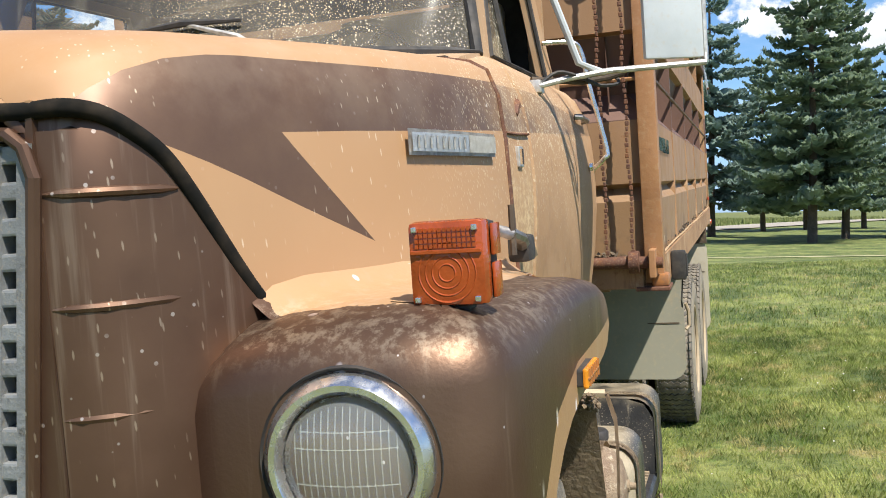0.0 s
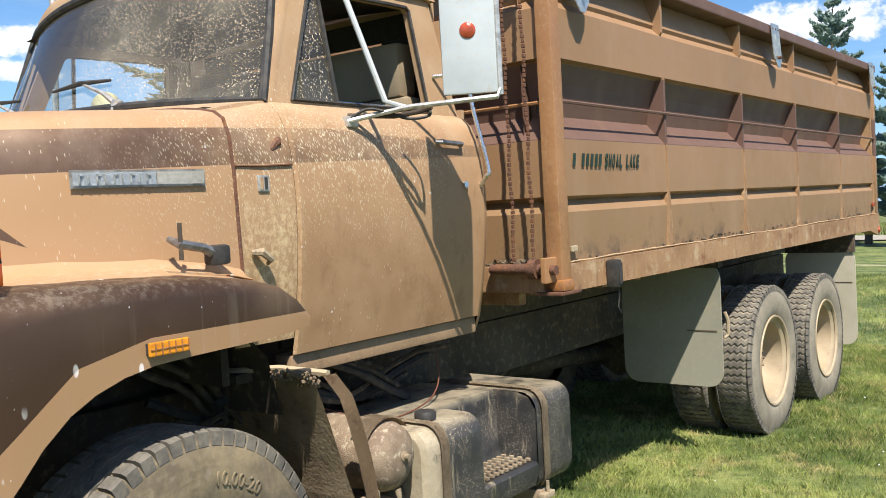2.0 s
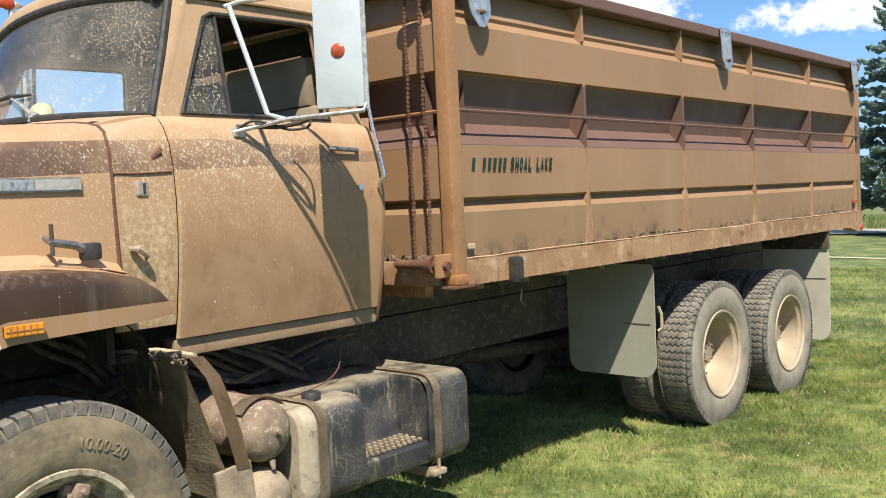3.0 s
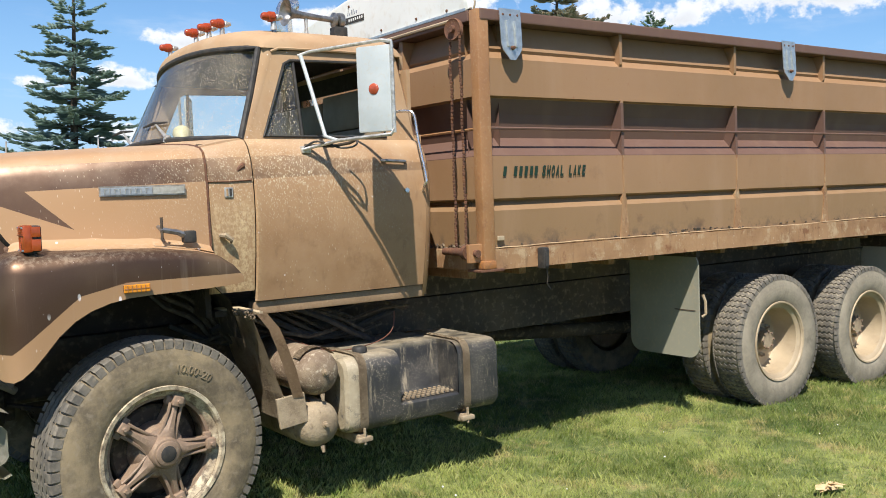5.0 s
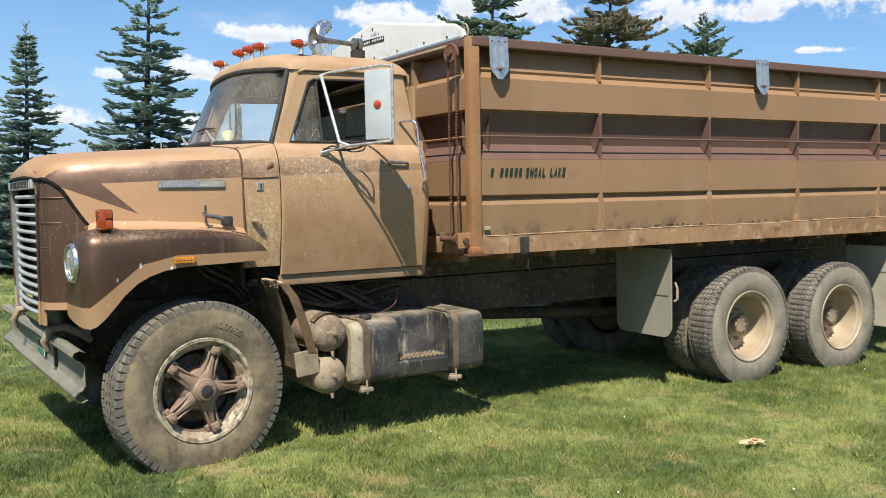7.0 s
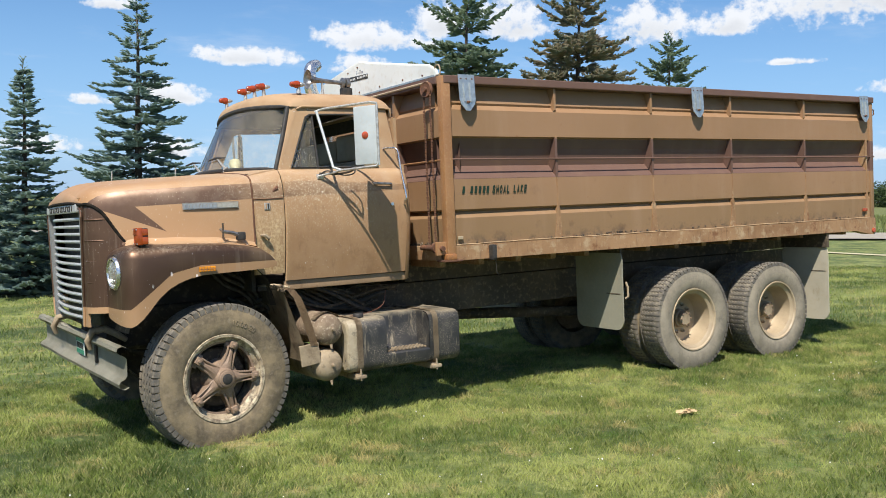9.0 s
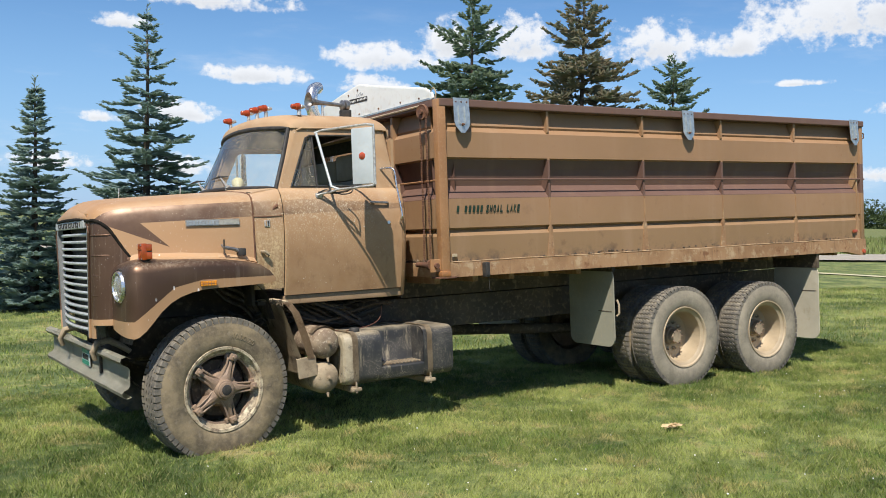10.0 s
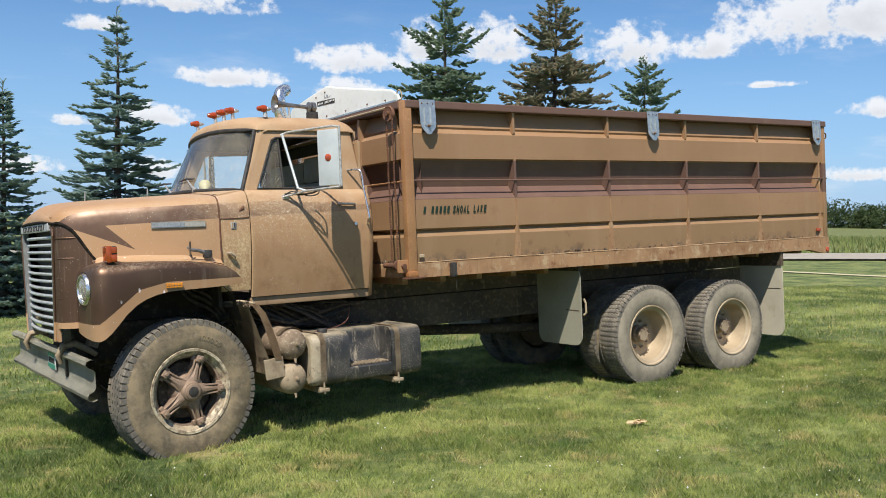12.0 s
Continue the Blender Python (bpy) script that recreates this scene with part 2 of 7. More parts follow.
    spat = m.math("MAXIMUM", m.math("MULTIPLY", m.math("MULTIPLY", drops, gate), where), dense)
    col = m.mix(m.math("MULTIPLY", spat, 0.88), col, (0.60, 0.50, 0.34))
    chips = m.math("MULTIPLY", m.ramp(m.cells(16.0), 0.085, 0.055), m.ramp(m.noise(3.0, 2), 0.5, 0.6))
    flecks = m.math("MULTIPLY", m.ramp(m.cells(36.0), 0.125, 0.085), m.math("MULTIPLY", m.ramp(m.noise(6.0, 3), 0.45, 0.56), m.math("ADD", 0.12, m.math("MULTIPLY", shell, 0.88))))
    col = m.mix(m.math("MAXIMUM", chips, flecks), col, (0.68, 0.61, 0.54))
    col = m.mix(m.math("MULTIPLY", shell, 0.5), col, (0.095, 0.052, 0.032))
    drip = m.math("MULTIPLY", m.ramp(m.noise(30, 5, 0.6, stretch=(1.0, 1.0, 0.05)), 0.56, 0.70), m.math("MULTIPLY", shell, 0.30))
    col = m.mix(drip, col, (0.34, 0.26, 0.19))
    m.set("Base Color", col)
    m.set("Roughness", m.math("ADD", m.math("SUBTRACT", 0.48, m.math("MULTIPLY", dark, 0.13)), m.math("ADD", m.math("MULTIPLY", dusty, 0.7), m.math("MULTIPLY", m.noise(7, 5), 0.18))))
    m.set("Metallic", m.math("MULTIPLY", m.math("ADD", m.math("MULTIPLY", dark, 0.40), m.math("ADD", 0.06, m.math("MULTIPLY", shell, 0.22))), m.math("SUBTRACT", 1.0, m.math("MAXIMUM", m.math("MAXIMUM", spat, mud), dusty), True)))
    m.bump(m.math("ADD", m.math("ADD", m.math("MULTIPLY", spat, 1.2), m.math("MULTIPLY", mud, m.noise(60, 6))), m.math("MULTIPLY", m.noise(2.0, 2), 1.0)), 0.22, 0.006)
    return m.m


def fender_paint():
    """Dark bronze fender with a tan lower band that follows the arch."""
    m = Mat("fender_paint_bronze_and_tan", 0.3)
    x, y, z = m.xyz()
    edge = m.math("MINIMUM", 1.418, m.math("ADD", m.math("MULTIPLY", m.math("ADD", x, 0.589), 0.80), 1.176))
    edge = m.math("MINIMUM", edge, m.math("ADD", m.math("MULTIPLY", m.math("ADD", x, 0.288), 0.22), 1.385))
    edge = m.math("MAXIMUM", edge, 1.145)
    low = m.math("LESS_THAN", z, edge)
    top = m.math("MULTIPLY", m.math("GREATER_THAN", z, 1.50), m.math("LESS_THAN", m.math("ABSOLUTE", y), m.math("ADD", 1.10, m.math("MULTIPLY", m.noise(5, 5), 0.03))))
    top = m.math("MULTIPLY", top, m.math("GREATER_THAN", x, m.math("SUBTRACT", m.math("MULTIPLY", m.noise(14, 5), 0.10), 0.60)))
    tanmask = m.math("MAXIMUM", low, top)
    col = m.mix(tanmask, (0.112, 0.062, 0.039), m.mix(low, TAN, (0.325, 0.190, 0.095)))
    dust = m.math("MULTIPLY", m.ramp(m.noise(3, 6), 0.35, 0.75), m.math("ADD", 0.16, m.math("MULTIPLY", m.ramp(x, -0.3, 0.4), 0.25)))
    col = m.mix(dust, col, (0.36, 0.26, 0.16))
    ledge = m.math("MULTIPLY", m.math("MULTIPLY", m.ramp(z, 1.50, 1.56), m.ramp(z, 1.60, 1.575)), m.ramp(m.noise(40, 8, 0.75), 0.46, 0.62))
    col = m.mix(m.math("MULTIPLY", ledge, 0.5), col, (0.46, 0.37, 0.26))
    chips = m.math("MULTIPLY", m.ramp(m.cells(15.0, stretch=(1, 1, 0.45)), 0.125, 0.085), m.ramp(m.noise(4.0, 2), 0.47, 0.55))
    flecks = m.math("MULTIPLY", m.ramp(m.cells(38.0, stretch=(1, 1, 0.7)), 0.085, 0.055), m.ramp(m.noise(7.0, 3), 0.47, 0.60))
    col = m.mix(m.math("MAXIMUM", chips, flecks), col, (0.70, 0.62, 0.58))
    drip = m.math("MULTIPLY", m.ramp(m.noise(26, 5, 0.6, stretch=(1.0, 1.0, 0.06)), 0.55, 0.70), 0.25)
    col = m.mix(drip, col, (0.36, 0.27, 0.19))
    m.set("Base Color", col)
    m.set("Metallic", m.math("MULTIPLY", m.math("SUBTRACT", 1.0, tanmask), 0.72))
    m.set("Roughness", m.math("ADD", 0.33, m.math("ADD", m.math("MULTIPLY", dust, 0.7), m.math("MULTIPLY", m.noise(9, 4), 0.16))))
    m.bump(m.math("ADD", m.noise(130, 3), m.math("MULTIPLY", m.noise(2.5, 2), 1.5)), 0.10, 0.004)
    return m.m


def box_paint():
    """Faded tan sheet of the grain box with its dark middle band, rust and dust."""
    m = Mat("grain_box_faded_paint", 0.5)
    x, y, z = m.xyz()
    band = m.math("MULTIPLY", m.math("LESS_THAN", z, 2.328), m.math("GREATER_THAN", z, 1.984))
    band = m.math("MAXIMUM", band, m.math("GREATER_THAN", z, 2.768))
    tan = m.mix(m.ramp(m.noise(0.8, 4), 0.35, 0.7), (0.305, 0.175, 0.090), (0.262, 0.150, 0.072))
    tan = m.mix(m.math("MULTIPLY", m.ramp(z, 2.0, 1.5), 0.55), tan, (0.242, 0.152, 0.070))
    col = m.mix(band, tan, (0.138, 0.076, 0.055))
    blot = m.math("MULTIPLY", m.ramp(m.noise(5.5, 7, 0.65), 0.58, 0.74), m.ramp(z, 2.2, 1.5))
    col = m.mix(m.math("MULTIPLY", blot, 0.6), col, (0.14, 0.075, 0.04))
    runs = m.math("MULTIPLY", m.ramp(m.noise(7.0, 4, stretch=(1.0, 1.0, 0.10)), 0.50, 0.75), m.math("SUBTRACT", 0.35, m.math("MULTIPLY", band, 0.26)))
    col = m.mix(runs, col, (0.34, 0.215, 0.125))
    low = m.math("MULTIPLY", m.ramp(z, 1.56, 1.44), m.ramp(m.noise(12, 6, 0.7), 0.45, 0.65))
    col = m.mix(m.math("MULTIPLY", low, 0.8), col, (0.10, 0.07, 0.045))
    rust = m.math("MULTIPLY", m.ramp(m.noise(18, 7, 0.7), 0.63, 0.72), 0.7)
    col = m.mix(rust, col, (0.23, 0.085, 0.03))
    chips = m.math("MULTIPLY", m.ramp(m.cells(5.0, stretch=(0.7, 1, 1.4)), 0.045, 0.03), m.ramp(m.noise(2.0, 2), 0.56, 0.64))
    col = m.mix(chips, col, (0.66, 0.58, 0.48))
    m.set("Base Color", col)
    m.set("Roughness", m.ramp(m.noise(6, 5), 0.3, 0.7, a=0.52, b=0.70))
    m.bump(m.math("ADD", m.math("MULTIPLY", m.noise(1.7, 3), 3.0), m.noise(90, 4)), 0.10, 0.006)
    return m.m


def worn(name, base, second, rust=(0.20, 0.085, 0.035), amount=0.5, rough=0.7, metal=0.0, scale=14.0, bump=0.25):
    m = Mat(name, rough, metal)
    col = m.mix(m.ramp(m.noise(scale * 0.35, 5), 0.35, 0.68), base, second)
    col = m.mix(m.math("MULTIPLY", m.ramp(m.noise(scale, 7, 0.68), 0.62 - 0.2 * amount, 0.78 - 0.12 * amount), 0.85), col, rust)
    col = m.mix(m.math("MULTIPLY", m.ramp(m.noise(scale * 5, 3), 0.5, 0.75), 0.25), col, DUST)
    m.set("Base Color", col)
    m.set("Roughness", m.ramp(m.noise(scale * 0.8, 4), 0.3, 0.7, a=rough - 0.12, b=min(rough + 0.12, 1.0)))
    m.bump(m.noise(scale * 4, 5), bump, 0.006)
    return m.m


def rubber(name, base, dust):
    m = Mat(name, 0.85)
    x, y, z = m.xyz()
    ring = m.math("POWER", m.math("ADD", m.math("POWER", x, 2.0), m.math("POWER", z, 2.0)), 0.5)
    col = m.mix(m.ramp(m.noise(6, 8, 0.68), 0.35, 0.65), base, dust)
    col = m.mix(m.math("MULTIPLY", m.ramp(m.noise(15, 7, 0.7), 0.52, 0.68), 0.55), col, tuple(c * 0.45 for c in base))
    col = m.mix(m.math("MULTIPLY", m.ramp(m.noise(30, 5), 0.5, 0.75), 0.5), col, (0.33, 0.27, 0.19))
    m.set("Base Color", col)
    m.bump(m.math("ADD", m.noise(80, 4), m.math("MULTIPLY", m.math("SINE", m.math("MULTIPLY", ring, 260.0)), 0.07)), 0.35, 0.004)
    return m.m


def clear(name, color, rough=0.02, alpha_dirt=0.0, dirt=(0.60, 0.52, 0.38), spotty=True):
    """Thin pane: mostly see-through, with Fresnel gloss, dust film and dried spatter."""
    m = Mat(name, rough)
    n, l = m.n, m.l
    tr, gl, mixa = n.new("ShaderNodeBsdfTransparent"), n.new("ShaderNodeBsdfGlossy"), n.new("ShaderNodeMixShader")
    tr.inputs[0].default_value = (*color, 1)
    gl.inputs["Roughness"].default_value = rough
    fr = n.new("ShaderNodeFresnel")
    fr.inputs[0].default_value = 1.5
    l.new(m.math("ADD", m.math("MULTIPLY", fr.outputs[0], 0.85), 0.03), mixa.inputs[0])
    l.new(tr.outputs[0], mixa.inputs[1]), l.new(gl.outputs[0], mixa.inputs[2])
    last = mixa.outputs[0]
    if alpha_dirt:
        di, mixb = n.new("ShaderNodeBsdfDiffuse"), n.new("ShaderNodeMixShader")
        di.inputs[0].default_value = (*dirt, 1)
        x, y, z = m.xyz()
        near = m.ramp(y, 0.35, -0.25, a=0.12, b=1.0)
        drops = m.math("MAXIMUM", m.ramp(m.streaks(60.0, (1.35, 1.35, 0.50), 24), 0.22, 0.13), m.ramp(m.streaks(125.0, (1.35, 1.35, 0.6), 30), 0.30, 0.18))
        spots = m.math("MULTIPLY", m.math("MULTIPLY", drops, near), m.ramp(m.noise(8, 4), 0.28, 0.50))
        # dust film, strengthened towards -y to look sunlit there
        film = m.math("ADD", m.math("MULTIPLY", m.math("MULTIPLY", m.ramp(m.noise(2.5, 6), 0.3, 0.8), near), 0.17), 0.05)
        if not spotty:
            spots = film = m.math("ADD", 0.18, m.math("MULTIPLY", m.noise(6, 4), 0.15))
        l.new(m.math("MULTIPLY", m.math("MAXIMUM", spots, film), alpha_dirt), mixb.inputs[0])
        l.new(last, mixb.inputs[1]), l.new(di.outputs[0], mixb.inputs[2])
        last = mixb.outputs[0]
    l.new(last, n["Material Output"].inputs[0])
    return m.m


def plain(name, color, rough=0.5, metal=0.0, second=None, scale=20.0):
    m = Mat(name, rough, metal)
    m.set("Base Color", m.mix(m.ramp(m.noise(scale, 5), 0.35, 0.7), color, second or tuple(c * 0.72 for c in color)))
    m.set("Roughness", m.ramp(m.noise(scale * 1.7, 4), 0.3, 0.7, a=max(rough - 0.08, 0.03), b=min(rough + 0.1, 1.0)))
    return m.m


def lens_plastic(name, color, groove=150.0):
    m = Mat(name, 0.14, 0.0, color)
    m.set("Base Color", m.mix(m.ramp(m.noise(18, 4), 0.4, 0.8), color, tuple(c * 0.6 for c in color)))
    m.set("Subsurface Weight", 0.0)
    m.bump(m.cells(groove * 1.6), 0.15, 0.002)
    return m.m


PAINT, FENDER, BOXP = truck_paint(), fender_paint(), box_paint()
def rail_paint():
    """Tan rail paint, sun-bleached and dusty, rusted through in blotches with runs below them."""
    m = Mat("rusty_tan_rail", 0.7)
    col = m.mix(m.ramp(m.noise(2.6, 6, 0.6), 0.36, 0.64), (0.345, 0.200, 0.098), (0.255, 0.138, 0.064))
    col = m.mix(m.math("MULTIPLY", m.ramp(m.noise(8, 7, 0.7), 0.50, 0.66), 0.75), col, (0.47, 0.345, 0.205))
    col = m.mix(m.math("MULTIPLY", m.ramp(m.noise(11, 7, 0.7), 0.55, 0.66), 0.85), col, (0.185, 0.075, 0.030))
    col = m.mix(m.math("MULTIPLY", m.ramp(m.noise(26, 5, 0.65, stretch=(1.0, 1.0, 0.14)), 0.53, 0.68), 0.55), col, (0.16, 0.085, 0.042))
    chips = m.math("MULTIPLY", m.ramp(m.cells(22.0), 0.10, 0.07), m.ramp(m.noise(3.0, 3), 0.50, 0.60))
    col = m.mix(chips, col, (0.62, 0.54, 0.42))
    m.set("Base Color", col)
    m.bump(m.math("ADD", m.noise(40, 6), m.math("MULTIPLY", m.noise(5, 3), 2.0)), 0.30, 0.006)
    return m.m


RUSTRAIL = rail_paint()
POSTTAN = worn("orange_tan_post_paint", (0.345, 0.175, 0.075), (0.285, 0.14, 0.058), (0.22, 0.10, 0.05), 0.25, 0.5, scale=10)
RUSTY = worn("rusted_steel", (0.13, 0.055, 0.03), (0.09, 0.04, 0.026), (0.22, 0.09, 0.03), 0.6, 0.85, 0.1, 30)
CHASSIS = worn("muddy_black_chassis", (0.046, 0.034, 0.024), (0.095, 0.068, 0.043), (0.14, 0.095, 0.055), 0.30, 0.85, scale=5)
MUD = worn("dried_mud", (0.21, 0.155, 0.095), (0.13, 0.092, 0.058), (0.30, 0.235, 0.15), 0.3, 0.95, scale=25, bump=0.8)
BRACKETTAN = worn("dusty_tan_bracket", (0.30, 0.195, 0.11), (0.24, 0.155, 0.085), (0.15, 0.085, 0.045), 0.3, 0.75, scale=14)
COLLAR = plain("tarnished_horn_metal", (0.30, 0.29, 0.28), 0.38, 0.75, (0.16, 0.15, 0.14), 40)
MUDMETAL = worn("mud_caked_metal", (0.34, 0.265, 0.17), (0.20, 0.145, 0.09), (0.10, 0.07, 0.045), 0.45, 0.85, scale=17, bump=0.6)
AIRBROWN = worn("brown_tank_with_mud_spatter", (0.17, 0.115, 0.075), (0.25, 0.185, 0.12), (0.55, 0.47, 0.34), 0.5, 0.8, scale=42, bump=0.6)


def muddy_tank():
    """Black enamel with dried mud: film on top, runs down the side, pale spatter."""
    m = Mat("black_tank_under_dried_mud", 0.45)
    x, y, z = m.xyz()
    col = m.mix(m.ramp(m.noise(5, 6), 0.35, 0.7), (0.026, 0.026, 0.027), (0.062, 0.056, 0.048))
    film = m.math("MULTIPLY", m.ramp(z, 0.87, 0.91), m.ramp(m.noise(9, 6), 0.25, 0.6))
    runs = m.math("MULTIPLY", m.ramp(m.noise(16, 7, 0.7, stretch=(1.0, 1.0, 0.22)), 0.555, 0.69), 0.65)
    ends = m.math("MULTIPLY", m.ramp(x, 1.16, 1.04), m.ramp(m.noise(12, 6, 0.7), 0.28, 0.5))
    col = m.mix(m.math("MAXIMUM", m.math("MAXIMUM", m.math("MULTIPLY", film, 0.8), runs), ends), col, m.mix(m.noise(30, 4), (0.26, 0.205, 0.13), (0.47, 0.40, 0.28)))
    drops = m.math("MULTIPLY", m.ramp(m.cells(120.0), 0.32, 0.18), m.ramp(m.noise(5, 3), 0.42, 0.58))
    col = m.mix(m.math("MULTIPLY", drops, 0.7), col, (0.50, 0.43, 0.31))
    m.set("Base Color", col)
    m.set("Roughness", m.ramp(m.noise(8, 5), 0.3, 0.7, a=0.30, b=0.75))
    m.bump(m.math("ADD", m.math("ADD", runs, drops), m.noise(70, 5)), 0.3, 0.005)
    return m.m


TANKMAT = muddy_tank()
RUBBER = rubber("tyre_rubber_side_dusty", (0.118, 0.092, 0.058), (0.265, 0.203, 0.118))
RUBBER_GREY = rubber("tyre_rubber_side_grey", (0.200, 0.172, 0.125), (0.290, 0.250, 0.182))
TREAD = rubber("tyre_tread_grey", (0.085, 0.077, 0.065), (0.190, 0.165, 0.128))
RIMCREAM = worn("cream_rim_paint", (0.43, 0.335, 0.215), (0.34, 0.26, 0.165), (0.18, 0.115, 0.07), 0.20, 0.6, scale=11)
RIMWORN = worn("chipped_cream_rim", (0.56, 0.48, 0.33), (0.36, 0.28, 0.18), (0.085, 0.055, 0.038), 1.05, 0.75, scale=20)
SPOKE = worn("brown_cast_spokes", (0.270, 0.185, 0.125), (0.190, 0.128, 0.086), (0.40, 0.32, 0.22), 0.40, 0.7, 0.1, 16)
CHROME = plain("dull_chrome", (0.72, 0.72, 0.71), 0.24, 0.92, (0.60, 0.59, 0.57), 30)
GALV = plain("galvanised_plate", (0.58, 0.60, 0.58), 0.36, 0.75, (0.44, 0.46, 0.45), 26)
ALU = plain("weathered_aluminium", (0.62, 0.60, 0.55), 0.42, 0.6, (0.38, 0.35, 0.31), 40)
GRILLESTRIP = worn("grey_painted_grille_strip", (0.225, 0.235, 0.235), (0.165, 0.170, 0.170), (0.05, 0.045, 0.04), 0.30, 0.5, 0.15, 38)
SEALM = plain("black_rubber_seal", (0.007, 0.007, 0.006), 0.9, 0.0, (0.026, 0.020, 0.014), 22)
SEALM.node_tree.nodes["Principled BSDF"].inputs["Specular IOR Level"].default_value = 0.15
GRILLEM = worn("grey_painted_grille", (0.46, 0.47, 0.46), (0.37, 0.37, 0.36), (0.09, 0.075, 0.06), 0.32, 0.5, 0.2, 34)
BUMPERM = worn("grey_green_bumper", (0.42, 0.40, 0.31), (0.33, 0.31, 0.235), (0.52, 0.46, 0.35), 0.55, 0.6, 0.1, 9)
WHITEM = worn("white_mirror_back", (0.48, 0.51, 0.51), (0.40, 0.43, 0.43), (0.38, 0.31, 0.23), 0.12, 0.4, scale=12, bump=0.05)
BLACK = plain("black_rubber", (0.022, 0.021, 0.020), 0.7, 0.0, (0.05, 0.043, 0.035), 25)
DARKIN = plain("dark_cab_interior", (0.035, 0.030, 0.026), 0.8)
SEATM = plain("olive_tan_vinyl_seat", (0.30, 0.235, 0.15), 0.55, 0.0, (0.23, 0.18, 0.115), 6)
AMBER = lens_plastic("amber_lens", (0.72, 0.27, 0.02))
ORANGE = lens_plastic("red_orange_lens", (0.35, 0.066, 0.014), 110)
REDLAMP = lens_plastic("red_clearance_lens", (0.34, 0.050, 0.012), 130)
RED = lens_plastic("red_reflector", (0.46, 0.085, 0.035), 240)
# the rear flap's tan is lightened to stand for sun falling on it
FLAP_SUNLIT = worn("sunlit_tan_mud_flap", (0.50, 0.45, 0.34), (0.42, 0.375, 0.28), (0.36, 0.30, 0.20), 0.25, 0.75, scale=7, bump=0.1)
FLAPM = worn("grey_green_mud_flap", (0.300, 0.285, 0.215), (0.250, 0.235, 0.175), (0.36, 0.30, 0.20), 0.25, 0.75, scale=7, bump=0.1)
GLASS = clear("windscreen_glass_spattered", (0.80, 0.86, 0.86), 0.03, 0.9)
GLASS_CLEAN = clear("door_glass", (0.74, 0.79, 0.78), 0.03, 0.5)
# the pale film on the headlight brightens the lens in place of a reflection
LAMPGLASS = clear("headlight_glass", (0.93, 0.95, 0.94), 0.05, 0.55, (0.70, 0.73, 0.68), False)
SILVER = plain("lamp_reflector", (0.86, 0.88, 0.86), 0.26, 1.0)
BADGE = plain("pale_blue_badge", (0.60, 0.64, 0.67), 0.4, 0.2, (0.50, 0.54, 0.58), 60)
BADGE2 = plain("silver_badge", (0.74, 0.72, 0.65), 0.45, 0.2, (0.62, 0.59, 0.51), 60)
GREENINK = plain("dark_green_letters", (0.010, 0.034, 0.017), 0.5)
PLATEM = plain("white_plate", (0.62, 0.66, 0.62), 0.5)
PLATEG = plain("green_plate_bars", (0.02, 0.24, 0.14), 0.5)
BINWHITE = worn("white_bin_paint", (0.74, 0.74, 0.70), (0.66, 0.66, 0.61), (0.45, 0.40, 0.32), 0.06, 0.5, scale=3, bump=0.03)
BLUEINK = plain("faded_blue_bars", (0.10, 0.12, 0.18), 0.6)
TRIMTAN = plain("frayed_tan_trim", (0.46, 0.32, 0.18), 0.8, 0.0, (0.34, 0.23, 0.13), 12)
RUSTWIRE = plain("faded_red_wire", (0.15, 0.055, 0.03), 0.6)
AMBER_DUSTY = plain("dusty_amber_lens", (0.36, 0.150, 0.045), 0.45, 0.0, (0.24, 0.115, 0.05), 60)
DRYLEAF = plain("dry_straw", (0.60, 0.45, 0.25), 0.8, 0.0, (0.48, 0.34, 0.17), 30)
FUNNEL = plain("pale_yellow_plastic", (0.66, 0.60, 0.36), 0.45)


# ---------------------------------------------------------------- mesh helpers
def part(name, bm, material, parent=None, label="", smooth=False):
    """Links a bmesh as one mesh object, under a thing or a part."""
    me = bpy.data.meshes.new(name)
    bmesh.ops.recalc_face_normals(bm, faces=bm.faces)
    if smooth:
        for f in bm.faces:
            f.smooth = True
    bm.to_mesh(me)
    bm.free()
    me.materials.append(material)
    if smooth:
        me.set_sharp_from_angle(angle=radians(38))
    ob = new(name, me)
    ob.parent = parent
    if label:
        tagged(ob, label)
    return ob


def block(x0, x1, y0, y1, z0, z1, bevel=0.0, bm=None, m=None):
    bm = bm or bmesh.new()
    made = bmesh.ops.create_cube(bm, size=1.0)["verts"]
    size, mid = Vector((x1 - x0, y1 - y0, z1 - z0)), Vector(((x0 + x1) / 2, (y0 + y1) / 2, (z0 + z1) / 2))
    for v in made:
        v.co = Vector(a * b for a, b in zip(v.co, size)) + mid
    if bevel:
        edges = list({e for v in made for e in v.link_edges})
        made = bmesh.ops.bevel(bm, geom=edges, offset=bevel, segments=2, affect="EDGES", profile=0.6)["verts"]
    if m is not None:
        bmesh.ops.transform(bm, matrix=m, verts=[v for v in made if v.is_valid])
    return bm


def surf(rows, bm=None, close_v=False):
    """A sheet through rows of points."""
    bm = bm or bmesh.new()
    grid = [[bm.verts.new(p) for p in row] for row in rows]
    for a, b in zip(grid, grid[1:]):
        n = len(a)
        for i in range(n if close_v else n - 1):
            j = (i + 1) % n
            bm.faces.new((a[i], a[j], b[j], b[i]))
    return bm


